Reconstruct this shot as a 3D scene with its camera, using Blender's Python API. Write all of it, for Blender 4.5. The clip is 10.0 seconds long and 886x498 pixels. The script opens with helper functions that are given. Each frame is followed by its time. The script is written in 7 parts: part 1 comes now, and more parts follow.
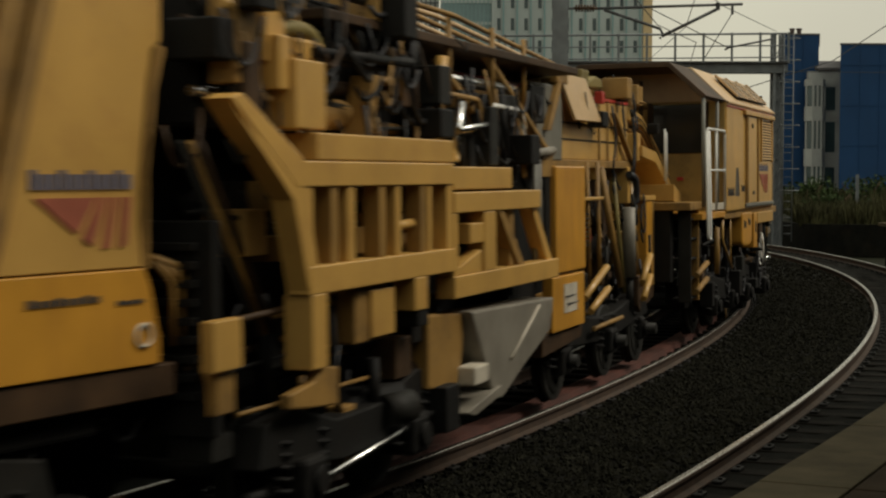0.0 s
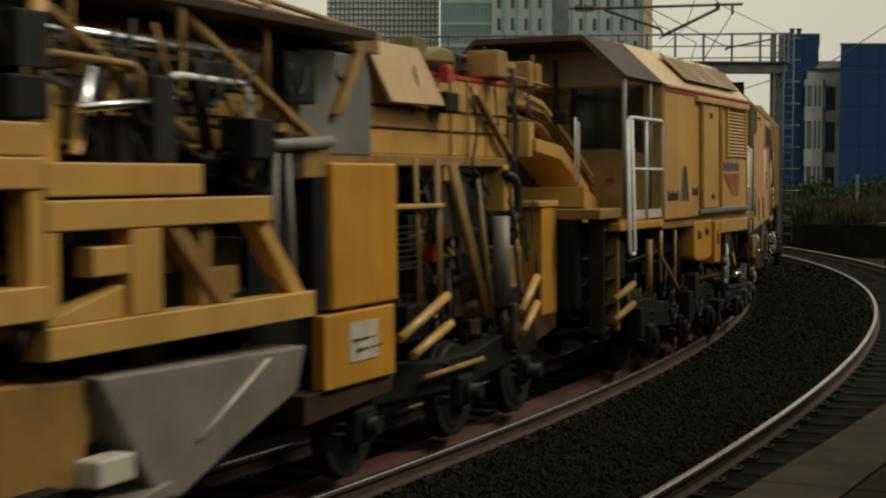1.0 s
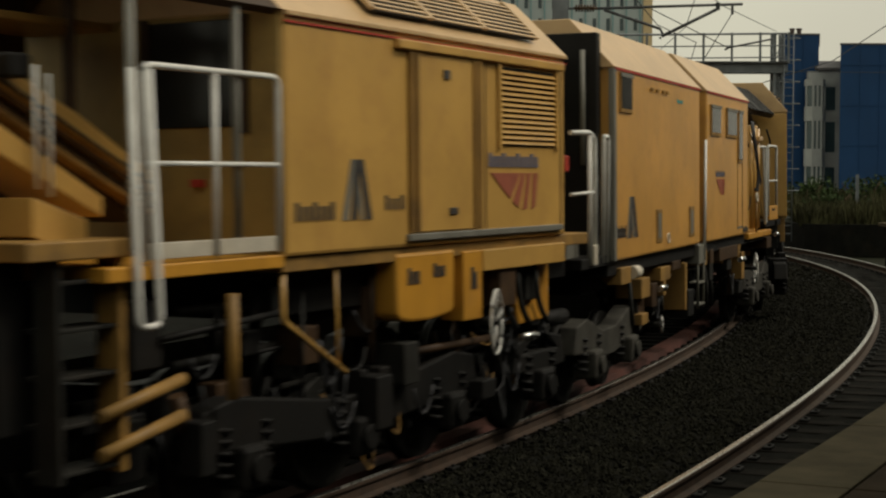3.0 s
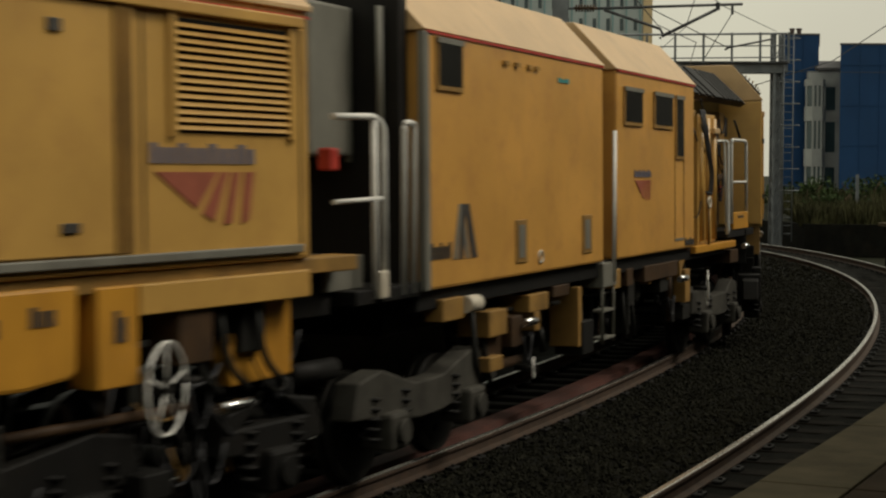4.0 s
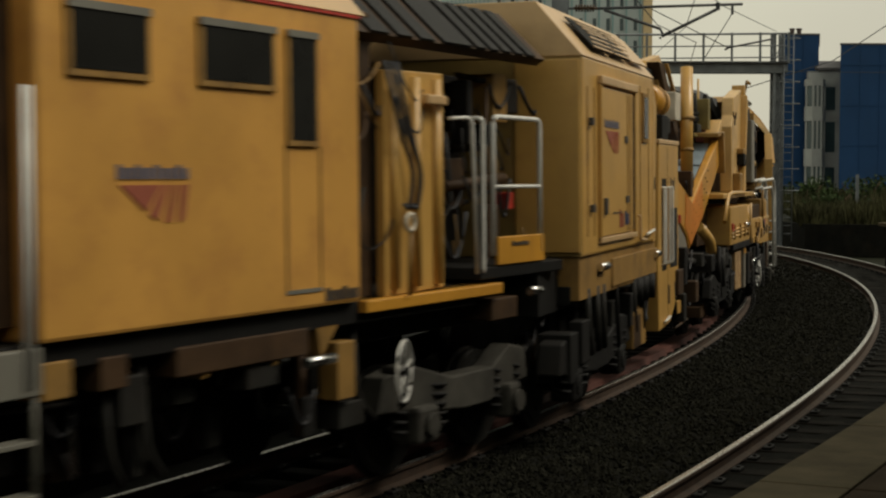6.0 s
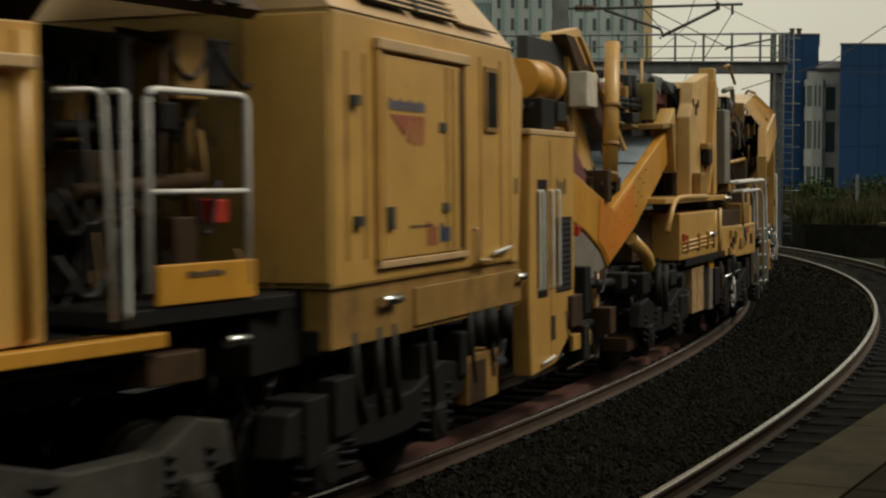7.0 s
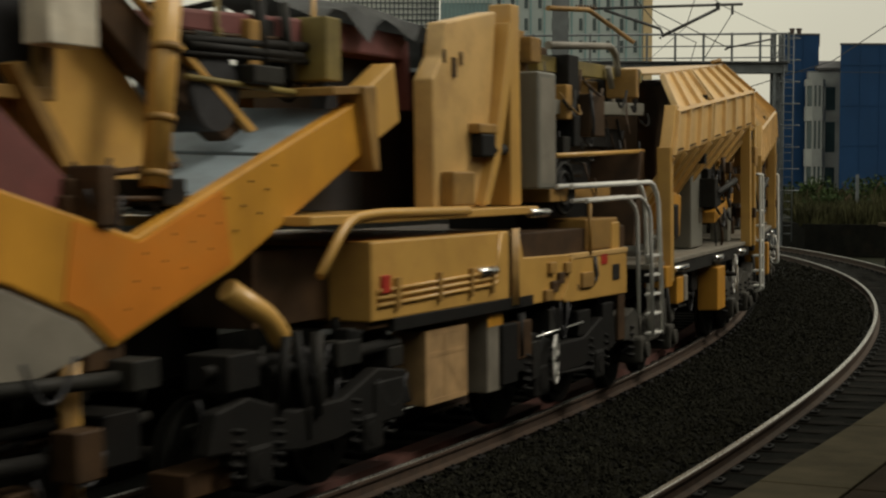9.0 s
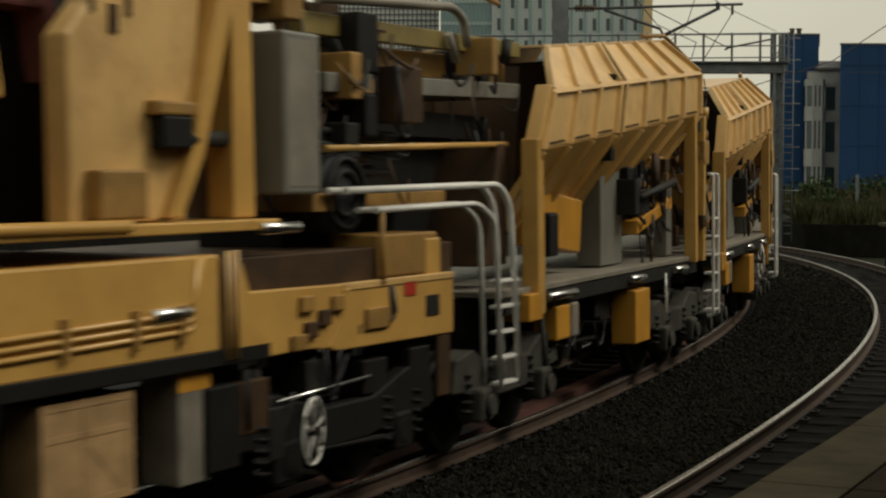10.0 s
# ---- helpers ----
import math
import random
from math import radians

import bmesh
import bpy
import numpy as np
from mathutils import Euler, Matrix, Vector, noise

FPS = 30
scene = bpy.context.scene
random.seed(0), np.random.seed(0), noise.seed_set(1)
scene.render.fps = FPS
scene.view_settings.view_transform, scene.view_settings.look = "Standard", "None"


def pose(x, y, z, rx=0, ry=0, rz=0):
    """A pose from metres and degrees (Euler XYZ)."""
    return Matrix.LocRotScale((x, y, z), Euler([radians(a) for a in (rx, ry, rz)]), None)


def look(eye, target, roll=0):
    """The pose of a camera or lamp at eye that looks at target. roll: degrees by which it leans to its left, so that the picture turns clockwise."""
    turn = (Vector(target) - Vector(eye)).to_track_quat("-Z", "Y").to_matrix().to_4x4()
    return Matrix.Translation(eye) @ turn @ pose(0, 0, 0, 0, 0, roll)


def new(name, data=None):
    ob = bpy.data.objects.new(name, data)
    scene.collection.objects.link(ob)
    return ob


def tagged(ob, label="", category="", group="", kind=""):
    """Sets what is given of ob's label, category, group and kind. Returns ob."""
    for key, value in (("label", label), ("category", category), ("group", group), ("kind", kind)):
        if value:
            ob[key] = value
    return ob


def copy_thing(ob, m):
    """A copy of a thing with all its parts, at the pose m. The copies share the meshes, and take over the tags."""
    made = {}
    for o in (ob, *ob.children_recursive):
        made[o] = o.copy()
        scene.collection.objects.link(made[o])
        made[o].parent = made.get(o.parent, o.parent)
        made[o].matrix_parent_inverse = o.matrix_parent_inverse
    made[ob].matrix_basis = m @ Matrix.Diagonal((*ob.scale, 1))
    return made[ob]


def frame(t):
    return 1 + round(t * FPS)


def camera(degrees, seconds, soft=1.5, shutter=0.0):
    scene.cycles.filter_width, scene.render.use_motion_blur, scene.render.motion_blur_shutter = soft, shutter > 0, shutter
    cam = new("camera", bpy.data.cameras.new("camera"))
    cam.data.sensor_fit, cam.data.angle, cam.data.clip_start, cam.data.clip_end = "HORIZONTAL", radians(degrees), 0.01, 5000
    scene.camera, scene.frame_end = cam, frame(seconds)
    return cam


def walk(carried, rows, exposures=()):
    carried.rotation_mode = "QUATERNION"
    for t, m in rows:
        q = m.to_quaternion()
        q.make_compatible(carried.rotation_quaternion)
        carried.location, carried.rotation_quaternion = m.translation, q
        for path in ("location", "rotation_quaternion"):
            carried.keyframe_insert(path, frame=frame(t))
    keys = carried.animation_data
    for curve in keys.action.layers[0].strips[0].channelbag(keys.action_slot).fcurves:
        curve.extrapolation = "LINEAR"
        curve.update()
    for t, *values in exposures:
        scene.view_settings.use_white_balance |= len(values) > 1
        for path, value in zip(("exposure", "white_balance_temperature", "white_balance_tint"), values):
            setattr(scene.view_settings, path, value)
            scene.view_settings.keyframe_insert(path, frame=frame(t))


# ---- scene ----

# camera -----------------------------------------------------------------
EYE = (0.0, 0.0, 2.497)
YAW, PITCH, LEAN = radians(30.81), radians(-2.785), 0.13
AHEAD = Vector((-math.sin(YAW) * math.cos(PITCH), math.cos(YAW) * math.cos(PITCH), math.sin(PITCH)))
cam = camera(31.9, 10.0, soft=2.2, shutter=0.6)
STAND = look(EYE, Vector(EYE) + AHEAD * 10, LEAN)
walk(cam, [(0.0, STAND), (10.0, STAND)])

# light: an overcast evening sky and a broad, weak sun ---------------------
SUN_AZ, SUN_EL = 58.0, 50.0
world = bpy.data.worlds.new("overcast_sky")
scene.world = world
world.use_nodes = True
wn, wl = world.node_tree.nodes, world.node_tree.links
wn.clear()
sky = wn.new("ShaderNodeTexSky")
sky.sky_type, sky.sun_disc = "NISHITA", False
sky.sun_elevation, sky.sun_rotation = radians(SUN_EL), radians(SUN_AZ)
sky.dust_density, sky.air_density = 6.0, 1.5
sky_dim = wn.new("ShaderNodeBackground")
sky_dim.inputs[1].default_value = 0.02
cloud = wn.new("ShaderNodeBackground")
coord = wn.new("ShaderNodeTexCoord")
cn = wn.new("ShaderNodeTexNoise")
cn.inputs["Scale"].default_value, cn.inputs["Detail"].default_value = 2.2, 4
cr = wn.new("ShaderNodeValToRGB")
cr.color_ramp.elements[0].position, cr.color_ramp.elements[1].position = 0.3, 0.72
cr.color_ramp.elements[0].color = (0.44, 0.42, 0.335, 1)
cr.color_ramp.elements[1].color = (0.56, 0.54, 0.41, 1)
wl.new(coord.outputs["Generated"], cn.inputs["Vector"])
wl.new(cn.outputs[0], cr.inputs[0])
wl.new(cr.outputs[0], cloud.inputs[0])
cloud.inputs[1].default_value = 1.18
both = wn.new("ShaderNodeAddShader")
wo = wn.new("ShaderNodeOutputWorld")
wl.new(sky.outputs[0], sky_dim.inputs[0])
wl.new(sky_dim.outputs[0], both.inputs[0])
wl.new(cloud.outputs[0], both.inputs[1])
wl.new(both.outputs[0], wo.inputs[0])
sun = new("sun", bpy.data.lights.new("sun", "SUN"))
sun.data.energy, sun.data.angle, sun.data.color = 1.35, radians(18), (1.0, 0.93, 0.8)
az, el = radians(SUN_AZ), radians(SUN_EL)
SUN_FROM = Vector((math.sin(az) * math.cos(el), math.cos(az) * math.cos(el), math.sin(el)))
sun.matrix_world = look(SUN_FROM * 50, (0, 0, 0))

# track geometry: a curve that tightens with distance ------------------------
K0, K1 = 0.00593, 0.00022
NEAR_X, SPACING, CANT, LOW = -3.5775, 4.0555, radians(0.726), -0.118
SPEED, GAIN = 5.2028, -0.00603
S_TAB = np.arange(-60, 140.01, 0.25)
# the bend eases off far away
KAP = np.where(S_TAB < 62, K0 + K1 * np.clip(S_TAB, -20, 62), 0.004)
PHI = np.cumsum(KAP) * 0.25
PHI -= np.interp(0, S_TAB, PHI)
TX, TY = np.cumsum(-np.sin(PHI)) * 0.25, np.cumsum(np.cos(PHI)) * 0.25
TX -= np.interp(0, S_TAB, TX)
TY -= np.interp(0, S_TAB, TY)


def rail_place(s, o, h, track):
    """World place at s metres along the line, o metres outwards of a track's middle, h above its rails."""
    p = float(np.interp(s, S_TAB, PHI))
    off = (-SPACING if track == 2 else 0.0) + o * math.cos(CANT) - h * math.sin(CANT)
    z = (LOW if track == 2 else 0.0) + o * math.sin(CANT) + h * math.cos(CANT)
    return Vector((float(np.interp(s, S_TAB, TX)) + NEAR_X + off * math.cos(p), float(np.interp(s, S_TAB, TY)) + off * math.sin(p), z))


def travelled(t):
    return SPEED * t + 0.5 * GAIN * t * t


def car_pose(u, half, t):
    """Pose of a car of the train whose bogies stand half metres each way from u: x along the line, y inwards, z up."""
    s = u - travelled(t)
    a, b = rail_place(s - half, 0, 0, 2), rail_place(s + half, 0, 0, 2)
    m = (a + b) / 2
    x = (b - a).normalized()
    up = Vector((0, 0, 1))
    y = up.cross(x).normalized()
    z = x.cross(y)
    rot = Matrix((x, y, z)).transposed().to_4x4() @ Matrix.Rotation(-CANT, 4, "X")
    return Matrix.Translation(m) @ rot


# materials --------------------------------------------------------------------
def material(name, base, rough=0.5, metal=0.0, vary=0.25, grime=0.0, grime_col=(0.03, 0.022, 0.015), scale=3.0, bump=0.15, fine=60.0, streak=False, island=0.0, gloss=0.5):
    """A procedural surface: base colour, broad and fine variation, grime in patches or in streaks that run down, fine relief."""
    m = bpy.data.materials.new(name)
    m.use_nodes = True
    n, l = m.node_tree.nodes, m.node_tree.links
    b = n["Principled BSDF"]
    tc = n.new("ShaderNodeTexCoord")
    broad, small = n.new("ShaderNodeTexNoise"), n.new("ShaderNodeTexNoise")
    broad.inputs["Scale"].default_value, broad.inputs["Detail"].default_value = scale, 6
    small.inputs["Scale"].default_value, small.inputs["Detail"].default_value = fine, 4
    l.new(tc.outputs["Object"], small.inputs["Vector"])
    l.new(tc.outputs["Object"], broad.inputs["Vector"])
    ramp = n.new("ShaderNodeMapRange")
    ramp.inputs[1].default_value, ramp.inputs[2].default_value = 0.3, 0.7
    ramp.inputs[3].default_value, ramp.inputs[4].default_value = 1 - vary, 1 + vary * 0.6
    l.new(broad.outputs[0], ramp.inputs[0])
    tone = n.new("ShaderNodeMix")
    tone.data_type, tone.blend_type = "RGBA", "MULTIPLY"
    tone.inputs[0].default_value = 1.0
    tone.inputs[6].default_value = (*base, 1)
    l.new(ramp.outputs[0], tone.inputs[7])
    out = tone.outputs[2]
    if grime:
        gn = n.new("ShaderNodeTexNoise")
        gn.inputs["Scale"].default_value, gn.inputs["Detail"].default_value, gn.inputs["Roughness"].default_value = 1.0, 8, 0.65
        mp = n.new("ShaderNodeMapping")
        mp.inputs["Scale"].default_value = (2.4, 2.4, 0.5) if streak else (2.3, 2.3, 2.3)
        l.new(tc.outputs["Object"], mp.inputs[0])
        l.new(mp.outputs[0], gn.inputs["Vector"])
        gr = n.new("ShaderNodeMapRange")
        gr.inputs[1].default_value, gr.inputs[2].default_value = 0.48, 0.8
        gr.inputs[3].default_value, gr.inputs[4].default_value = 0.0, grime
        l.new(gn.outputs[0], gr.inputs[0])
        gm = n.new("ShaderNodeMix")
        gm.data_type = "RGBA"
        l.new(gr.outputs[0], gm.inputs[0])
        l.new(out, gm.inputs[6])
        gm.inputs[7].default_value = (*grime_col, 1)
        out = gm.outputs[2]
    if island:
        ge = n.new("ShaderNodeNewGeometry")
        ir = n.new("ShaderNodeMapRange")
        ir.inputs[3].default_value, ir.inputs[4].default_value = 1 - island, 1 + island
        l.new(ge.outputs["Random Per Island"], ir.inputs[0])
        im = n.new("ShaderNodeMix")
        im.data_type, im.blend_type = "RGBA", "MULTIPLY"
        im.inputs[0].default_value = 1.0
        l.new(out, im.inputs[6])
        l.new(ir.outputs[0], im.inputs[7])
        out = im.outputs[2]
    l.new(out, b.inputs["Base Color"])
    rr = n.new("ShaderNodeMapRange")
    rr.inputs[3].default_value, rr.inputs[4].default_value = max(rough - 0.12, 0.04), min(rough + 0.15, 1)
    l.new(small.outputs[0], rr.inputs[0])
    l.new(rr.outputs[0], b.inputs["Roughness"])
    b.inputs["Metallic"].default_value = metal
    b.inputs["Specular IOR Level"].default_value = gloss
    bp = n.new("ShaderNodeBump")
    bp.inputs["Strength"].default_value, bp.inputs["Distance"].default_value = bump, 0.01
    l.new(small.outputs[0], bp.inputs["Height"])
    l.new(bp.outputs[0], b.inputs["Normal"])
    return m


YELLOW = material("yellow_paint", (0.55, 0.32, 0.082), 0.34, vary=0.16, grime=0.4, grime_col=(0.26, 0.115, 0.04), scale=1.1, bump=0.04, gloss=0.6)
VAN = material("sun_warmed_yellow_paint", (0.62, 0.325, 0.075), 0.33, vary=0.16, grime=0.5, grime_col=(0.3, 0.12, 0.045), scale=0.9, bump=0.04, gloss=0.6)
FADED = material("faded_yellow_paint", (0.6, 0.38, 0.14), 0.4, vary=0.2, grime=0.5, grime_col=(0.2, 0.1, 0.035), scale=2.0, bump=0.06, gloss=0.6)
ORANGE = material("orange_yellow_paint", (0.56, 0.27, 0.032), 0.36, vary=0.18, grime=0.45, grime_col=(0.2, 0.075, 0.02), scale=1.5, bump=0.05, streak=True, gloss=0.6)
BEND = material("bright_orange_paint", (0.6, 0.2, 0.02), 0.42, vary=0.2, grime=0.4, grime_col=(0.45, 0.22, 0.04), scale=1.2, bump=0.05)
DULL = material("worn_yellow_paint", (0.3, 0.165, 0.036), 0.6, vary=0.3, grime=0.7, grime_col=(0.05, 0.03, 0.015), scale=2.5, bump=0.12)
# yellow end walls, their shade put into a darker olive, plus some grime
SHADOW_OLIVE = material("shaded_yellow_end_paint", (0.34, 0.22, 0.06), 0.6, vary=0.3, grime=0.5, grime_col=(0.03, 0.022, 0.012), scale=1.5, bump=0.1)
OLIVE = material("olive_cover", (0.2, 0.15, 0.035), 0.6, vary=0.3, grime=0.5, scale=2.0, bump=0.15)
CREAM = material("cream_roof_paint", (0.56, 0.37, 0.18), 0.38, vary=0.15, grime=0.35, grime_col=(0.2, 0.12, 0.05), scale=1.2, bump=0.06)
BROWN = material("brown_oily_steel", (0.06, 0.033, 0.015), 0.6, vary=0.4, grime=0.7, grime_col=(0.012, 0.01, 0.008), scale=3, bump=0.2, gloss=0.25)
# oily steel set blacker than real soot: shade under the train is included
BLACK = material("oily_steel_shade_black", (0.0062, 0.0058, 0.0048), 0.65, vary=0.4, grime=0.4, grime_col=(0.018, 0.012, 0.007), scale=4, bump=0.25, gloss=0.25)
DUSTY = material("dusty_grey_cast_steel", (0.052, 0.049, 0.04), 0.7, vary=0.4, grime=0.8, grime_col=(0.014, 0.011, 0.008), scale=4, bump=0.3, gloss=0.25)
# cast steel also darkened, for the shade round the bogies
STEEL = material("shade_dark_cast_steel", (0.019, 0.0185, 0.0155), 0.62, metal=0.1, vary=0.35, grime=0.7, grime_col=(0.02, 0.014, 0.01), scale=4, bump=0.25, gloss=0.25)
GREY = material("grey_paint", (0.175, 0.17, 0.14), 0.5, vary=0.2, grime=0.5, grime_col=(0.07, 0.055, 0.04), scale=2, bump=0.08, streak=True)
PALE = material("pale_grey_plate", (0.215, 0.195, 0.155), 0.5, vary=0.25, grime=0.6, grime_col=(0.09, 0.07, 0.05), scale=2.5, bump=0.1)
WHITE = material("white_rail_paint", (0.7, 0.69, 0.64), 0.4, vary=0.12, grime=0.3, grime_col=(0.2, 0.16, 0.1), scale=6, bump=0.05)
CHROME = material("polished_rod", (0.75, 0.75, 0.73), 0.22, metal=1.0, vary=0.15, scale=6, bump=0.04)
RED = material("red_paint", (0.42, 0.035, 0.02), 0.45, vary=0.2, scale=5, bump=0.05)
LOGO_RED = material("faded_red_vinyl", (0.32, 0.09, 0.05), 0.5, vary=0.2, scale=6, bump=0.03)
LOGO_BLUE = material("faded_blue_vinyl", (0.13, 0.12, 0.15), 0.5, vary=0.2, scale=6, bump=0.03)
INK = material("dark_vinyl", (0.05, 0.045, 0.04), 0.5, vary=0.3, scale=8, bump=0.03)
TEAL = material("teal_bucket", (0.05, 0.28, 0.28), 0.4, vary=0.2, scale=6, bump=0.05)
MAROON = material("maroon_belt_cover", (0.16, 0.05, 0.045), 0.7, vary=0.3, grime=0.5, scale=3, bump=0.2)
RUBBER = material("black_rubber", (0.018, 0.018, 0.02), 0.6, vary=0.3, scale=8, bump=0.15)
TARP = material("grey_tarpaulin", (0.11, 0.115, 0.115), 0.6, vary=0.35, grime=0.4, scale=3, bump=0.4, fine=18)
BELT = material("grey_belt", (0.25, 0.31, 0.35), 0.5, vary=0.2, grime=0.4, grime_col=(0.08, 0.07, 0.06), scale=2.5, bump=0.12)
WOOD = material("crate_plywood", (0.4, 0.25, 0.11), 0.65, vary=0.3, grime=0.4, grime_col=(0.12, 0.07, 0.03), scale=4, bump=0.15)
RAIL_TOP = material("worn_rail_head", (0.55, 0.52, 0.47), 0.27, metal=1.0, vary=0.15, scale=5, bump=0.04)
RUST = material("rusty_rail_side", (0.055, 0.032, 0.018), 0.75, vary=0.35, grime=0.5, scale=6, bump=0.3)
RED_RUST = material("red_rusty_steel", (0.085, 0.026, 0.016), 0.75, vary=0.3, grime=0.4, scale=2, bump=0.2)
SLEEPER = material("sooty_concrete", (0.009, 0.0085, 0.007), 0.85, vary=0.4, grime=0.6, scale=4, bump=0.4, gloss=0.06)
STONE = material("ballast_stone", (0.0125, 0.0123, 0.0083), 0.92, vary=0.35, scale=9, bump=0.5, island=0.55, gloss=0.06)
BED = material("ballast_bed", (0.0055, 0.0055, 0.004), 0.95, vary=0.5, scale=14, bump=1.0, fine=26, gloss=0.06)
PAVING = material("platform_slab", (0.038, 0.028, 0.018), 0.92, vary=0.3, grime=0.5, grime_col=(0.028, 0.023, 0.016), scale=3, bump=0.35, gloss=0.06)
COPING = material("platform_coping", (0.088, 0.074, 0.047), 0.92, vary=0.3, grime=0.5, grime_col=(0.06, 0.048, 0.033), scale=4, bump=0.35, gloss=0.06)
WALLING = material("sooty_brickwork", (0.0095, 0.0098, 0.008), 0.9, vary=0.4, grime=0.4, scale=3, bump=0.5, gloss=0.06)
GRASS = material("rough_grass", (0.046, 0.047, 0.021), 0.9, vary=0.45, grime=0.4, grime_col=(0.12, 0.1, 0.05), scale=1.2, bump=0.4, island=0.5, gloss=0.1)
EARTH = material("weedy_ground", (0.012, 0.014, 0.0065), 0.95, vary=0.4, grime=0.4, scale=0.6, bump=0.5, fine=12, gloss=0.1)
LEAF = material("bush_leaf", (0.035, 0.055, 0.02), 0.8, vary=0.4, scale=2, bump=0.2, island=0.5, gloss=0.1)
BLUE = material("blue_cladding", (0.009, 0.046, 0.13), 0.65, gloss=0.25, vary=0.12, grime=0.25, grime_col=(0.012, 0.03, 0.06), scale=0.5, bump=0.05, streak=True)
RENDER = material("grey_white_walling", (0.34, 0.35, 0.34), 0.8, vary=0.15, grime=0.35, grime_col=(0.16, 0.16, 0.15), scale=0.8, bump=0.1)
ROOFING = material("slate", (0.09, 0.085, 0.085), 0.7, vary=0.2, scale=2, bump=0.2)
CLAD = material("office_panel", (0.42, 0.47, 0.46), 0.6, vary=0.1, grime=0.2, grime_col=(0.25, 0.28, 0.27), scale=0.15, bump=0.02, streak=True)
MULLION = material("teal_mullion", (0.2, 0.33, 0.34), 0.5, vary=0.15, scale=0.5, bump=0.02)
SAND = material("sand_stone_corner", (0.62, 0.47, 0.26), 0.7, vary=0.12, scale=0.4, bump=0.03)
PLAIN_WHITE = material("white_grid_panel", (0.82, 0.82, 0.78), 0.6, vary=0.06, scale=0.4, bump=0.02)
GALV = material("galvanised_steel", (0.15, 0.165, 0.175), 0.55, metal=0.4, vary=0.25, grime=0.3, scale=3, bump=0.1)
DARK_GALV = material("dark_tube", (0.06, 0.062, 0.065), 0.5, metal=0.4, vary=0.2, scale=5, bump=0.05)
GLASS = material("dark_cab_glass", (0.02, 0.02, 0.018), 0.16, vary=0.2, scale=2, bump=0.01, gloss=0.3)
BLUE_GLASS = material("office_window", (0.035, 0.06, 0.065), 0.12, vary=0.3, scale=0.7, bump=0.01)
PALE_GLASS = material("teal_office_glazing", (0.22, 0.32, 0.33), 0.2, vary=0.2, scale=0.5, bump=0.01)
POT = material("chimney_pot", (0.06, 0.04, 0.035), 0.8, vary=0.2, scale=4, bump=0.2)
SIGN_WHITE = material("dirty_white_sign", (0.55, 0.5, 0.4), 0.5, vary=0.2, grime=0.4, grime_col=(0.3, 0.2, 0.08), scale=6, bump=0.03)


# mesh helpers -------------------------------------------------------------------
def mesh_of(name, bm, mat, smooth=False):
    me = bpy.data.meshes.new(name)
    bm.to_mesh(me)
    bm.free()
    me.materials.append(mat)
    if smooth:
        me.shade_smooth()
    return me


def part(name, bm, mat, parent=None, label="", smooth=False):
    ob = new(name, mesh_of(name, bm, mat, smooth))
    if parent:
        ob.parent = parent
    if label:
        tagged(ob, label)
    return ob


def add_box(bm, x0, x1, y0, y1, z0, z1, bev=0.0):
    vs = [bm.verts.new((x, y, z)) for z in (z0, z1) for x, y in ((x0, y0), (x1, y0), (x1, y1), (x0, y1))]
    fs = [bm.faces.new([vs[i] for i in f]) for f in ((3, 2, 1, 0), (4, 5, 6, 7), (0, 1, 5, 4), (1, 2, 6, 5), (2, 3, 7, 6), (3, 0, 4, 7))]
    if bev:
        es = list({e for f in fs for e in f.edges})
        bmesh.ops.bevel(bm, geom=es, offset=bev, segments=2, affect="EDGES", profile=0.5)
    return bm


def add_prism(bm, ring, shift, bev=0.0):
    """A solid from a closed ring of points, swept along shift."""
    shift = Vector(shift)
    a = [bm.verts.new(p) for p in ring]
    b = [bm.verts.new(Vector(p) + shift) for p in ring]
    k = len(ring)
    fs = [bm.faces.new(list(reversed(a))), bm.faces.new(b)]
    fs += [bm.faces.new((a[i], a[(i + 1) % k], b[(i + 1) % k], b[i])) for i in range(k)]
    bmesh.ops.recalc_face_normals(bm, faces=fs)
    if bev:
        bmesh.ops.bevel(bm, geom=list({e for f in fs for e in f.edges}), offset=bev, segments=2, affect="EDGES", profile=0.5)
    return bm


def add_tube(bm, pts, r, sides=10, caps=True):
    pts = [Vector(p) for p in pts]
    rings = []
    for i, p in enumerate(pts):
        d = (pts[min(i + 1, len(pts) - 1)] - pts[max(i - 1, 0)]).normalized()
        side = d.cross(Vector((0, 0, 1)) if abs(d.z) < 0.9 else Vector((1, 0, 0))).normalized()
        up = side.cross(d)
        rings.append([bm.verts.new(p + (side * math.cos(a) + up * math.sin(a)) * r) for a in (2 * math.pi * j / sides for j in range(sides))])
    for a, b in zip(rings, rings[1:]):
        for j in range(sides):
            bm.faces.new((a[j], a[(j + 1) % sides], b[(j + 1) % sides], b[j])).smooth = True
    if caps:
        bm.faces.new(list(reversed(rings[0])))
        bm.faces.new(rings[-1])
    return bm


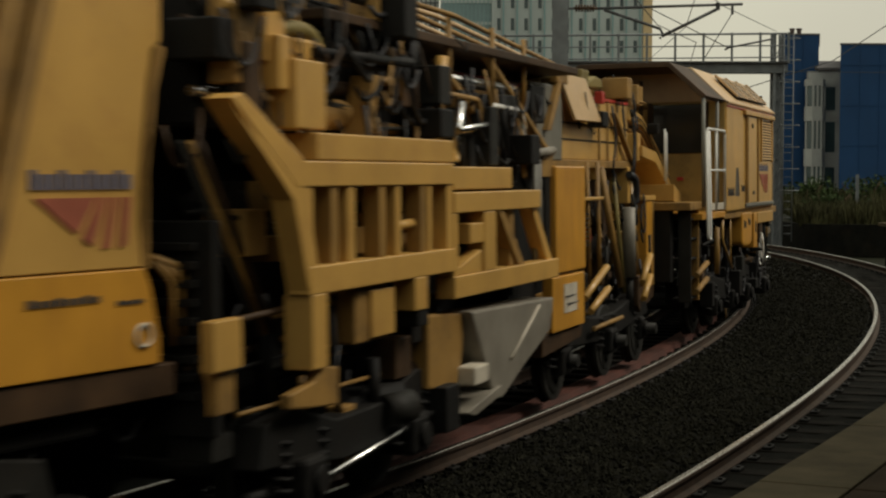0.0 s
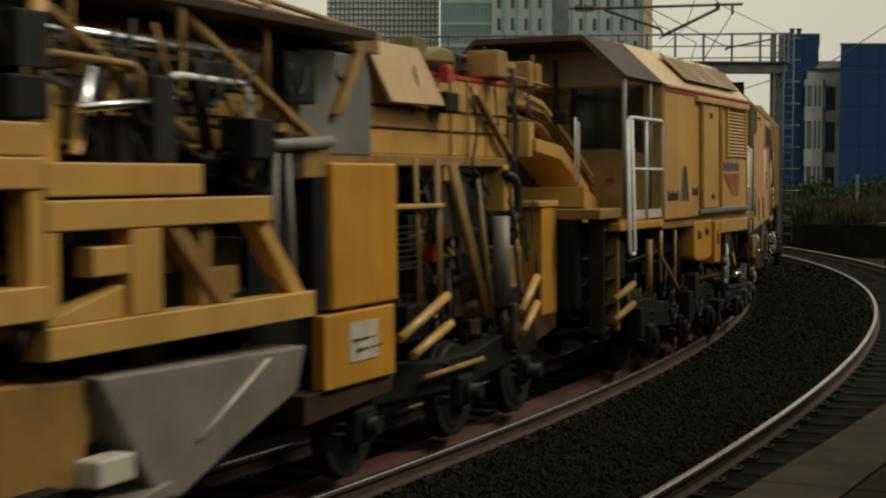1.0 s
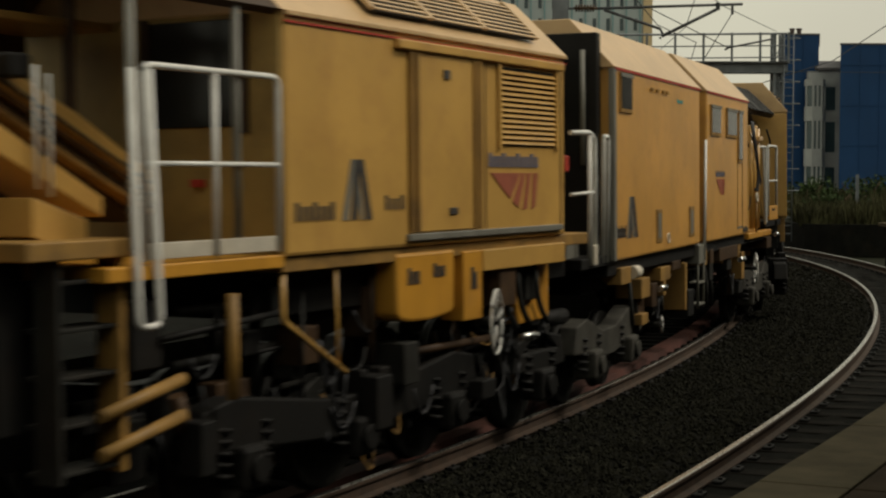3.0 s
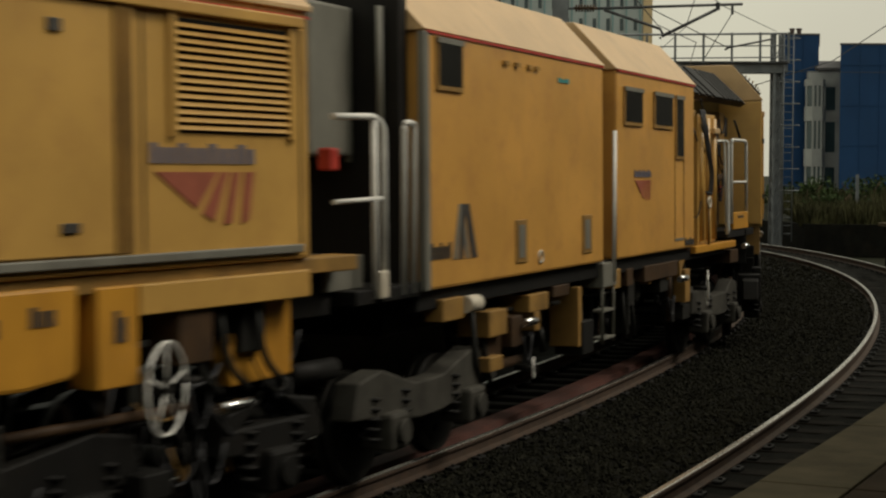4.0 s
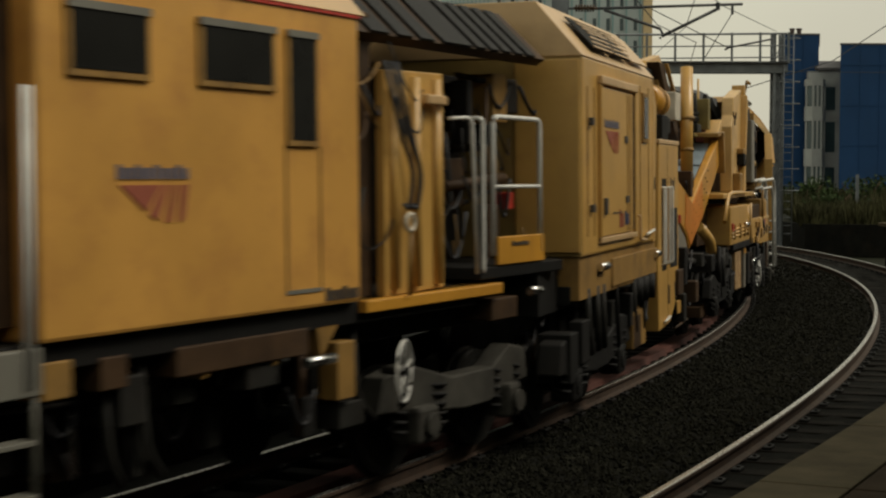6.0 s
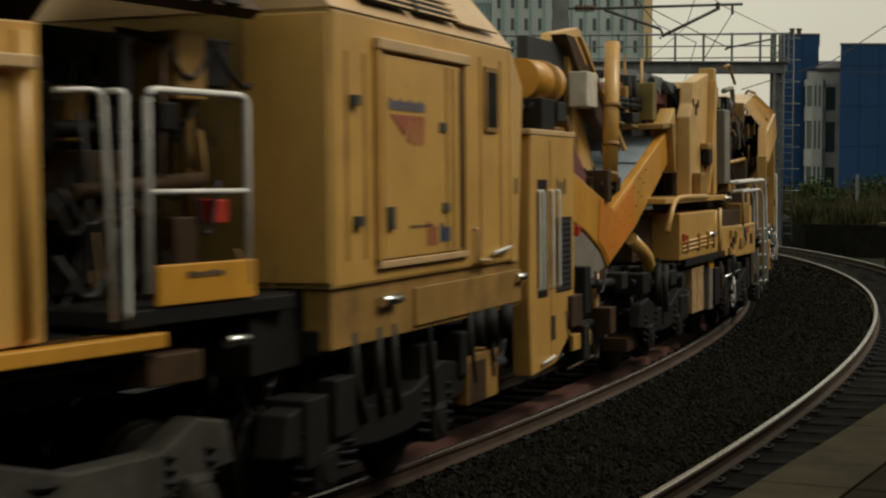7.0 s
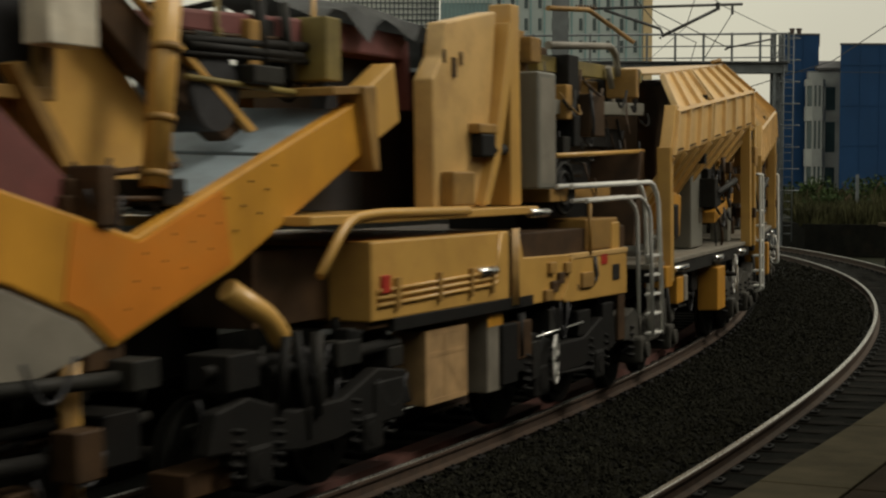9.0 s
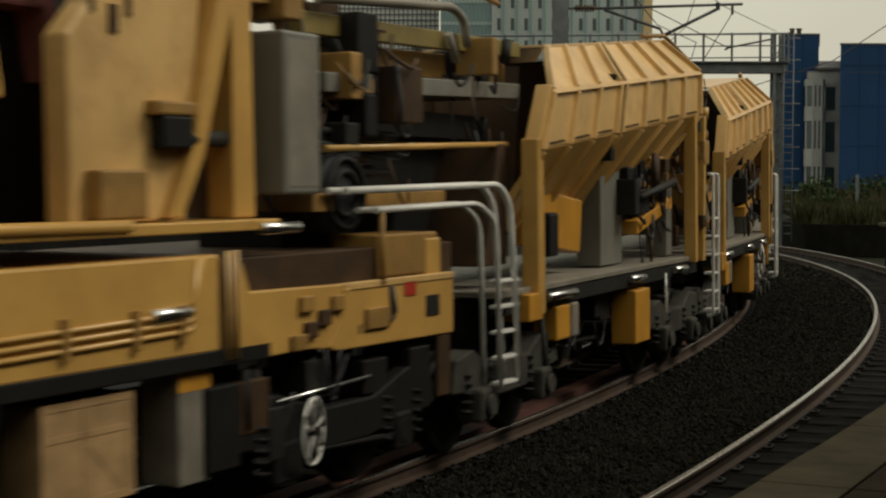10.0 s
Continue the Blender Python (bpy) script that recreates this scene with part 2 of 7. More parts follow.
def add_ring(bm, c, r, tube, axis="y", sides=24):
    """A torus round c."""
    k = 8
    rows = []
    for i in range(sides):
        a = 2 * math.pi * i / sides
        row = []
        for j in range(k):
            b = 2 * math.pi * j / k
            q, w = r + tube * math.cos(b), tube * math.sin(b)
            v = (q * math.cos(a), w, q * math.sin(a)) if axis == "y" else (w, q * math.cos(a), q * math.sin(a))
            row.append(bm.verts.new(Vector(c) + Vector(v)))
        rows.append(row)
    for i in range(sides):
        for j in range(k):
            bm.faces.new((rows[i][j], rows[i][(j + 1) % k], rows[(i + 1) % sides][(j + 1) % k], rows[(i + 1) % sides][j])).smooth = True
    return bm


def rounded(pts, r=0.06, n=4):
    """A polyline with its corners rounded."""
    pts = [Vector(p) for p in pts]
    out = [pts[0]]
    for a, b, c in zip(pts, pts[1:], pts[2:]):
        d1, d2 = (a - b), (c - b)
        q = min(r, d1.length * 0.45, d2.length * 0.45)
        p, s = b + d1.normalized() * q, b + d2.normalized() * q
        for i in range(n + 1):
            t = i / n
            out.append(p * (1 - t) ** 2 + b * 2 * t * (1 - t) + s * t * t)
    return out + [pts[-1]]


# one car of the train: places are given as u metres along the train, o metres outwards, h above the rails
class Car:
    def __init__(self, name, label, category, pivots, stations, spread=((-1.3, -1.3), (1.3, 1.32)), inset=((0, 0),), group="cars of the works train", ready=None):
        """pivots: where the rigid car is held to the line; stations: drawing measures along the car and where they lie on the train."""
        self.u, self.half = (pivots[0] + pivots[1]) / 2, (pivots[1] - pivots[0]) / 2
        self.stations, self.spread, self.inset = stations, spread, inset
        self.ob = ready or tagged(new(name), label, category, group)
        self.ob.matrix_world = car_pose(self.u, self.half, 0)
        self.rolling = []

    def along(self, u):
        a, b = [q[0] for q in self.stations], [q[1] for q in self.stations]
        return float(np.interp(u, a, b)) + min(u - a[0], 0) + max(u - a[-1], 0)

    def out(self, u, o):
        side = float(np.interp(o, [q[0] for q in self.spread], [q[1] for q in self.spread])) + max(o - self.spread[-1][0], 0)
        return side + (float(np.interp(self.along(u), [q[0] for q in self.inset], [q[1] for q in self.inset])) if o > -0.5 else 0)

    def p(self, u, o, h, at=None):
        return (self.along(u) - self.u, -self.out(u if at is None else at, o), h)

    def put(self, name, bm, mat, parent=None, label="", smooth=False):
        return part(name, bm, mat, parent or self.ob, label, smooth)

    def box(self, name, u0, u1, o0, o1, h0, h1, mat, bev=0.012, parent=None, label=""):
        mid = (u0 + u1) / 2
        v0, v1, y0, y1 = self.along(u0) - self.u, self.along(u1) - self.u, -self.out(mid, o1), -self.out(mid, o0)
        bm = add_box(bmesh.new(), v0, v1, y0, y1, h0, h1, min(bev, (v1 - v0) / 4, (y1 - y0) / 4, (h1 - h0) / 4))
        return self.put(name, bm, mat, parent, label)

    def poly(self, name, pts, o0, o1, mat, bev=0.01, parent=None, label=""):
        mid = (min(q[0] for q in pts) + max(q[0] for q in pts)) / 2
        bm = add_prism(bmesh.new(), [self.p(u, o1, h, mid) for u, h in pts], (0, self.out(mid, o1) - self.out(mid, o0), 0), min(bev, (o1 - o0) / 4))
        return self.put(name, bm, mat, parent, label)

    def shell(self, name, ring, u0, u1, mat, bev=0.02, parent=None, label=""):
        """A body with the section ring of (o, h), from u0 to u1."""
        bm = add_prism(bmesh.new(), [self.p(u0, o, h, (u0 + u1) / 2) for o, h in ring], (self.along(u1) - self.along(u0), 0, 0), bev)
        return self.put(name, bm, mat, parent, label)

    def slope(self, name, corners, thick, mat, parent=None, label="", bev=0.006):
        """A flat plate from four or more places (u, o, h), with a thickness."""
        mid = sum(q[0] for q in corners) / len(corners)
        pts = [Vector(self.p(*q, mid)) for q in corners]
        nrm = (pts[1] - pts[0]).cross(pts[2] - pts[1]).normalized() * thick
        return self.put(name, add_prism(bmesh.new(), pts, nrm, bev), mat, parent, label)

    def tube(self, name, pts, r, mat, parent=None, label="", bend=0.06, sides=10):
        pts = [self.p(*q) for q in pts]
        return self.put(name, add_tube(bmesh.new(), rounded(pts, bend) if len(pts) > 2 else pts, r, sides), mat, parent, label)

    def bars(self, name, u0, u1, h, tall, count, mat, o=1.306, parent=None, fill=0.7):
        """Writing that stands for itself: a row of small bars."""
        step = (u1 - u0) / count
        for i in range(count):
            hh = tall * (1.0 if i % 3 == 0 else 0.78)
            self.box(name, u0 + i * step, u0 + (i + fill) * step, o - 0.01, o + 0.004, h, h + hh, mat, 0.0, parent)

    def logo(self, u0, u1, h, o=1.306, parent=None, wordmark=True):
        """A row of bars with a red fan under it."""
        w = u1 - u0
        if wordmark:
            self.bars("wordmark", u0, u1, h, w * 0.12, 11, LOGO_BLUE, o, parent)
        bm = bmesh.new()
        y = h - w * 0.05
        for ring in (((0.04, 0), (0.62, 0), (0.42, -0.22)), ((0.65, 0), (0.72, 0), (0.58, -0.3), (0.48, -0.25)), ((0.76, 0), (0.83, 0), (0.75, -0.31), (0.67, -0.32)), ((0.88, 0), (0.97, 0), (0.91, -0.3), (0.84, -0.32))):
            add_prism(bm, [self.p(u0 + a * w, o + 0.004, y + b * w) for a, b in ring], (0, 0.012, 0))
        return self.put("fan_emblem", bm, LOGO_RED, parent, "faded red fan emblem")

    def mark(self, u0, u1, h, tall, parent):
        """Two dark slanted strokes that lean together, with a paler one behind each."""
        w, o = u1 - u0, 1.308
        for ring, m in ((((0.0, 0), (0.2, 0), (0.44, 1), (0.32, 1)), GREY), (((0.3, 0), (0.5, 0), (0.6, 1), (0.44, 1)), INK), (((0.56, 1), (0.72, 1), (1.0, 0), (0.8, 0)), INK), (((0.5, 0.5), (0.56, 0.75), (0.72, 0), (0.62, 0)), GREY)):
            self.put("slanted_mark", add_prism(bmesh.new(), [self.p(u0 + a * w, o, h + b * tall) for a, b in ring], (0, 0.012, 0)), m, parent)

    def handwheel(self, u, h, r, o=1.33):
        cs, sn = math.cos(radians(17)), math.sin(radians(17))
        rim = [Vector(self.p(u, o, h)) + Vector((r * math.cos(a) * cs, r * math.cos(a) * sn, r * math.sin(a))) for a in np.linspace(0, 2 * math.pi, 29)]
        w = self.put("handwheel", add_tube(bmesh.new(), rim, 0.013, 8), WHITE, None, "white-painted spoked brake handwheel")
        for k in range(5):
            a = 2 * math.pi * k / 5 + 0.3
            q = Vector(self.p(u, o, h))
            bm = add_tube(bmesh.new(), [q, q + Vector((r * math.cos(a) * cs, r * math.cos(a) * sn, r * math.sin(a)))], 0.009, 6)
            self.put("spoke", bm, WHITE, w)
        self.tube("hub", [(u, o - 0.2, h), (u, o + 0.03, h)], 0.035, STEEL, w)

    def railing(self, u0, u1, h0, h1, mids, o=1.28, mat=None, posts=2, r=0.024):
        mat = mat or WHITE
        top = self.tube("handrail", [(u0, o, h0), (u0, o, h1), (u1, o, h1), (u1, o, h0)], r, mat, None, "white-painted tubular handrail", bend=0.09)
        for hm in mids:
            self.tube("mid_rail", [(u0, o, hm), (u1, o, hm)], r * 0.8, mat, top)
        for k in range(1, posts - 1):
            u = u0 + (u1 - u0) * k / (posts - 1)
            self.tube("post", [(u, o, h0), (u, o, h1)], r * 0.9, mat, top)

    def grab(self, u, h0, h1, o=1.3, mat=None, r=0.02, w=0.09):
        self.tube("grab_rail", [(u, o - w, h0), (u, o, h0), (u, o, h1), (u, o - w, h1)], r, mat or WHITE, None, "", bend=0.05)

    def lamp(self, u, h, o=1.33, n=0.3):
        self.tube("marker_tube", [(u - n / 2, o, h), (u + n / 2, o, h)], 0.045, CHROME, None, "bright metal tube")

    def ladder(self, u0, u1, h0, h1, n, o=1.28, mat=None, r=0.02):
        mat = mat or WHITE
        for u in (u0, u1):
            self.tube("ladder_stile", [(u, o, h0), (u, o, h1)], r, mat)
        for k in range(n):
            h = h0 + (h1 - h0) * (k + 0.15) / n
            self.box("rung", u0, u1, o - 0.12, o + 0.02, h, h + 0.03, mat, 0.004)

    def bogie(self, us, mat=None, r=0.46, o=1.02, low=0.0):
        """A bogie with its wheelsets at us."""
        mat = mat or STEEL
        u0, u1 = min(us) - 0.62, max(us) + 0.62
        ring = [(u0, 0.62), (u0 + 0.1, 0.92), (u0 + 0.5, 0.98), ((u0 + u1) / 2 - 0.4, 0.8), ((u0 + u1) / 2 + 0.4, 0.8), (u1 - 0.5, 0.98), (u1 - 0.1, 0.92), (u1, 0.62), (u1 - 0.3, 0.6), ((u0 + u1) / 2 + 0.3, 0.48), ((u0 + u1) / 2 - 0.3, 0.48), (u0 + 0.3, 0.6)]
        fr = self.poly("bogie_frame", ring, o - 0.12, o + 0.1, mat, 0.02, None, "grimy cast steel bogie side frame")
        self.poly("bogie_frame", ring, -o - 0.1, -o + 0.12, mat, 0.02)
        for u in us:
            self.box("axle_box", u - 0.16, u + 0.16, o - 0.1, o + 0.2, 0.3, 0.62, mat, 0.04, fr)
            self.tube("axle_cap", [(u, o + 0.2, 0.46), (u, o + 0.25, 0.46)], 0.1, mat, fr)
            for d in (-0.27, 0.27):
                bm = bmesh.new()
                pts = [self.p(u + d + 0.075 * math.cos(a), o + 0.05 + 0.075 * math.sin(a), 0.4 + 0.42 * a / 31.4) for a in np.linspace(0, 31.4, 50)]
                add_tube(bm, pts, 0.017, 6)
                self.put("coil_spring", bm, BLACK, fr)
            ws = new("wheelset")
            ws.parent = self.ob
            ws.matrix_basis = Matrix.Translation((self.along(u) - self.u, 0, r))
            bm = bmesh.new()
            add_tube(bm, [(0, -1.1, 0), (0, 1.1, 0)], 0.075, 12)
            part("axle", bm, STEEL, ws)
            for sgn in (-1, 1):
                bm = bmesh.new()
                add_tube(bm, [(0, sgn * 0.68, 0), (0, sgn * 0.715, 0)], r + 0.028, 32)
                add_tube(bm, [(0, sgn * 0.715, 0), (0, sgn * 0.815, 0)], r, 32)
                add_tube(bm, [(0, sgn * 0.816, 0), (0, sgn * 0.83, 0)], r * 0.8, 24)
                for q in range(4):
                    a = q * math.pi / 2
                    add_tube(bm, [(0.25 * math.cos(a), sgn * 0.82, 0.25 * math.sin(a)), (0.25 * math.cos(a), sgn * 0.85, 0.25 * math.sin(a))], 0.03, 8)
                part("wheel", bm, STEEL, ws)
            self.rolling.append((ws, self.along(u) - self.u, r))

    def tangle(self, u0, u1, o0, o1, h0, h1, seed, count):
        """Many thin hoses and cables that sag and cross."""
        rng = random.Random(seed)
        for _ in range(count):
            u, o, h = rng.uniform(u0, u1), rng.uniform(o0, o1), rng.uniform(h0, h1)
            w, d = rng.uniform(-0.5, 0.5), rng.uniform(0.1, 0.6)
            pts = [(u, o, h), (u + w * 0.3, o + rng.uniform(0, 0.06), h - d * 0.7), (u + w * 0.75, o + rng.uniform(0, 0.06), h - d), (u + w, o, max(h - d * rng.uniform(0.2, 0.9), h0 - 0.1))]
            self.tube("hose", pts, rng.choice((0.009, 0.012, 0.016, 0.02)), rng.choice((RUBBER, RUBBER, BLACK, BROWN, DULL, STEEL)), bend=0.25, sides=6)

    def clutter(self, u0, u1, o0, o1, h0, h1, seed, boxes=8, pipes=8, hoses=5, mats=None):
        """Valve blocks, pipes and hoses that fill the inside of the machine."""
        rng = random.Random(seed)
        mats = mats or [DULL, BROWN, BLACK, STEEL, BLACK, BROWN, YELLOW]
        for _ in range(boxes):
            u, o, h = rng.uniform(u0, u1), rng.uniform(o0, o1), rng.uniform(h0, h1)
            a, b, c = rng.uniform(0.06, 0.22), rng.uniform(0.06, 0.2), rng.uniform(0.08, 0.3)
            self.box("valve_block", u - a, u + a, o - b, o + b, max(h - c, h0), min(h + c, h1 + 0.05), rng.choice(mats), 0.015)
        for _ in range(pipes):
            u, o = rng.uniform(u0, u1), rng.uniform(o0, o1)
            if rng.random() < 0.5:
                a = rng.uniform(0.4, 1.1)
                h = rng.uniform(h0, h1)
                pts = [(max(u - a, u0), o, h), (min(u + a, u1), o, h + rng.uniform(-0.1, 0.1))]
            else:
                a, b = sorted((rng.uniform(h0, h1), rng.uniform(h0, h1)))
                pts = [(u, o, a), (u + rng.uniform(-0.15, 0.15), o, b + 0.15)]
            self.tube("pipe", pts, rng.choice((0.018, 0.026, 0.04, 0.055)), rng.choice(mats + [CHROME] if rng.random() < 0.25 else mats), sides=8)
        for _ in range(hoses):
            u, o, h = rng.uniform(u0, u1), rng.uniform(o0, o1) + 0.05, rng.uniform(h0 + 0.2, h1)
            w, d = rng.uniform(0.2, 0.6), rng.uniform(0.15, 0.4)
            pts = [(u - w / 2 + w * k / 8, o, h - d * (1 - (2 * k / 8 - 1) ** 2)) for k in range(9)]
            self.tube("hose", pts, 0.016, RUBBER, bend=0.03, sides=6)


# setting: ground, tracks, platform, bank, overhead line, buildings -------------------
def sweep(section, ss, track, closed=True):
    """A bar with the section of (o, h) points, along the line."""
    bm = bmesh.new()
    rows = [[bm.verts.new(rail_place(s, o, h, track)) for o, h in section] for s in ss]
    k = len(section)
    for a, b in zip(rows, rows[1:]):
        for j in range(k if closed else k - 1):
            bm.faces.new((a[j], a[(j + 1) % k], b[(j + 1) % k], b[j]))
    if closed:
        bm.faces.new(rows[0])
        bm.faces.new(list(reversed(rows[-1])))
    bmesh.ops.recalc_face_normals(bm, faces=bm.faces[:])
    return bm


LINE = list(np.arange(-14, 120.1, 0.5))
HEAD = [(-0.024, 0.0), (0.024, 0.0), (0.03, -0.005), (-0.03, -0.005)]
WEB = [(-0.03, -0.006), (-0.036, -0.012), (-0.036, -0.036), (-0.01, -0.052), (-0.01, -0.13), (-0.07, -0.146), (-0.07, -0.159), (0.07, -0.159), (0.07, -0.146), (0.01, -0.13), (0.01, -0.052), (0.036, -0.036), (0.036, -0.012), (0.03, -0.006)]


def build_ground():
    bm = bmesh.new()
    g = [-2500, -600, -160, -60, 0, 60, 160, 600, 2500]
    vs = [[bm.verts.new((x, y, -0.62)) for y in g] for x in g]
    for i in range(8):
        for j in range(8):
            bm.faces.new((vs[i][j], vs[i + 1][j], vs[i + 1][j + 1], vs[i][j + 1]))
    tagged(part("ground", bm, EARTH), "dark weedy ground beside the railway", "ground", kind="structure")
    # ballast bed: one uneven sheet under both tracks
    bm = bmesh.new()
    prof = [(-7.2, -0.6), (-6.0, -0.36), (-5.3, -0.33), (-4.05, -0.33), (-3.36, -0.27), (-3.22, -0.255), (-2.7, -0.23), (-2.0, -0.2), (-1.3, -0.155), (-0.82, -0.15), (-0.7, -0.178), (0.0, -0.178), (0.8, -0.178), (1.3, -0.22), (1.9, -0.35), (3.2, -0.6)]
    dense = []
    for (a, b), (c, d) in zip(prof, prof[1:]):
        k = max(1, int((c - a) / 0.16))
        dense += [(a + (c - a) * i / k, b + (d - b) * i / k) for i in range(k)]
    dense.append(prof[-1])
    rows = []
    for s in np.concatenate([np.arange(-14, 40, 0.2), np.arange(40, 120.1, 1.0)]):
        row = []
        for o, h in dense:
            q = rail_place(s, o, h, 1)
            q.z += 0.03 * noise.noise(q * 6) + 0.02 * noise.noise(q * 1.3)
            row.append(bm.verts.new(q))
        rows.append(row)
    for a, b in zip(rows, rows[1:]):
        for j in range(len(dense) - 1):
            bm.faces.new((a[j], b[j], b[j + 1], a[j + 1])).smooth = True
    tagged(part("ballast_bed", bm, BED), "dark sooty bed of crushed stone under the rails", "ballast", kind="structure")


def build_stones():
    """Loose stones on the bed, one joined sheet of small lumps."""
    rng = np.random.RandomState(3)
    base = [Vector(v).normalized() for v in ((1, 0, 0.1), (-1, 0.2, 0), (0, 1, 0.2), (0.1, -1, 0), (0, 0.1, 1), (0, 0, -1), (0.7, 0.6, 0.5), (-0.6, -0.7, 0.5))]
    tris = [(4, 0, 6), (4, 6, 2), (4, 2, 1), (4, 1, 7), (4, 7, 3), (4, 3, 0), (0, 2, 6), (1, 3, 7), (5, 2, 0), (5, 1, 2), (5, 3, 1), (5, 0, 3)]
    vs, fs = [], []

    def strew(s0, s1, o0, o1, per_m2, drop, size):
        for _ in range(int((s1 - s0) * (o1 - o0) * per_m2)):
            s, o = rng.uniform(s0, s1), rng.uniform(o0, o1)
            h = float(np.interp(o, (-6.0, -4.05, -3.22, -2.7, -2.0, -1.3, -0.82, -0.7, 0.8, 1.3, 1.9), (-0.36, -0.33, -0.255, -0.23, -0.2, -0.155, -0.15, -0.2, -0.2, -0.22, -0.35))) + drop
            c = rail_place(s, o, h, 1)
            r = size * rng.uniform(0.6, 1.25)
            turn = Euler(rng.uniform(0, 6.28, 3)).to_matrix()
            sc = rng.uniform(0.65, 1.2, 3)
            k = len(vs)
            vs.extend(tuple(c + turn @ Vector((v.x * sc[0], v.y * sc[1], v.z * sc[2])) * r) for v in base)
            fs.extend((a + k, b + k, d + k) for a, b, d in tris)

    strew(7.5, 22, -3.25, -0.82, 330, 0.01, 0.033)
    strew(22, 40, -3.25, -0.82, 190, 0.01, 0.036)
    strew(40, 58, -3.25, -0.82, 70, 0.01, 0.045)
    strew(9, 30, -0.66, 1.4, 150, -0.03, 0.033)
    strew(6, 24, -4.7, -3.36, 130, 0.0, 0.034)
    strew(36, 58, 0.8, 1.9, 60, 0.0, 0.045)
    me = bpy.data.meshes.new("ballast_stones")
    me.from_pydata(vs, [], fs)
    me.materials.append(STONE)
    tagged(new("ballast_stones", me), "loose dark grey-brown crushed stones between the rails", "stones", kind="stuff")


def build_track(track, name, label):
    t = tagged(new(name), label, "railway track", kind="structure")
    for side in (-1, 1):
        o = side * 0.7525
        r = part("rail", sweep([(o + a, b) for a, b in WEB], LINE, track), RUST, t, "rusty flat-bottom rail")
        part("rail_head", sweep([(o + a, b) for a, b in HEAD], LINE, track), RAIL_TOP, r, "bright worn running surface of the rail")
    bm = add_box(bmesh.new(), -0.13, 0.13, -1.25, 1.25, -0.1, 0.1, 0.02)
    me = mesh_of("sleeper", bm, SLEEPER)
    bm = bmesh.new()
    for side in (-1, 1):
        for q in (-1, 1):
            add_box(bm, -0.09, 0.09, side * 0.7525 + q * 0.135 - 0.045, side * 0.7525 + q * 0.135 + 0.045, 0.1, 0.13, 0.01)
            add_tube(bm, [(0, side * 0.7525 + q * 0.145, 0.12), (0, side * 0.7525 + q * 0.145, 0.15)], 0.022, 8)
    chair = mesh_of("rail_chair", bm, BLACK)
    s = -4.0
    while s < 74:
        a, b = rail_place(s, -1, -0.265, track), rail_place(s, 1, -0.265, track)
        x, m = (b - a).normalized(), (a + b) / 2
        z = Vector((0, 0, 1))
        y = z.cross(x).normalized()
        ob = new("sleeper", me)
        ob.parent = t
        ob.matrix_world = Matrix.Translation(m) @ Matrix((y, -x, x.cross(y))).transposed().to_4x4()
        c = new("rail_chair", chair)
        c.parent = ob
        s += 0.62


def build_platform():
    pf = tagged(new("platform"), "worn stone station platform with paler coping edge", "platform", kind="structure")
    O, H = 1.389, 1.084
    rng = random.Random(8)
    # solid body with a face wall under the coping
    part("platform_wall", sweep([(O + 0.12, -0.6), (O + 0.12, H - 0.1), (O + 4.6, H - 0.1), (O + 4.6, -0.6)], np.arange(-14, 46.1, 1.0), 1), WALLING, pf)

    def slab(name, s0, s1, o0, o1, h0, h1, mat):
        bm = bmesh.new()
        ring = [rail_place(s, o, h1, 1) for s, o in ((s0, o0), (s1, o0), (s1, o1), (s0, o1))]
        add_prism(bm, ring, (0, 0, h0 - h1), 0.008)
        part(name, bm, mat, pf)

    s = -14.0
    while s < 46:
        n = 0.9
        slab("coping_stone", s + 0.006, s + n - 0.006, O, O + 0.42, H - 0.1, H + rng.uniform(-0.003, 0.003), COPING)
        for k in range(5):
            slab("paving_slab", s + 0.005, s + n - 0.005, O + 0.43 + k * 0.62, O + 0.43 + (k + 1) * 0.62 - 0.01, H - 0.1, H + rng.uniform(-0.005, 0.002), PAVING)
        s += n
    part("platform_back", sweep([(O + 3.53, H - 0.1), (O + 3.53, H - 0.002), (O + 4.58, H - 0.002), (O + 4.58, H - 0.1)], np.arange(-14, 46.1, 1.0), 1), PAVING, pf)
    # unseen wall and canopy added behind and above the camera to block sky light
    st = tagged(part("light_block_wall", sweep([(O + 4.6, -0.6), (O + 4.6, 6.5), (O + 5.0, 6.5), (O + 5.0, -0.6)], np.arange(-40, 44.1, 1.0), 1), WALLING), "unseen plain sooty brick wall added to block sky light", "wall", kind="structure")
    tagged(part("canopy", sweep([(O + 1.7, 4.9), (O + 1.7, 5.1), (O + 4.6, 5.5), (O + 4.6, 5.3)], np.arange(-40, 20.1, 1.0), 1), ROOFING), "unseen plain dark canopy added to block sky light", "canopy", kind="structure")


def build_far_backing():
    """A low platform and plain wall added beyond the train to block light."""
    ss = np.arange(-30, 60.1, 1.0)
    tagged(part("backing_platform", sweep([(-6.0, -0.5), (-6.0, 0.9), (-2.35, 0.9), (-2.35, -0.5)], ss, 2), WALLING), "dark platform added beyond the train to darken its gaps", "platform", kind="structure")
    tagged(part("backing_wall", sweep([(-6.4, -0.5), (-6.4, 3.0), (-6.01, 3.0), (-6.01, -0.5)], ss, 2), WALLING), "plain sooty wall added beyond the train to block light", "wall", kind="structure")


# the distance is laid out from the camera's foot: x to the right of its heading, y along it
FAR = Matrix.Rotation(YAW, 4, "Z")


def far(x, y, z):
    return FAR @ Vector((x, y, z))


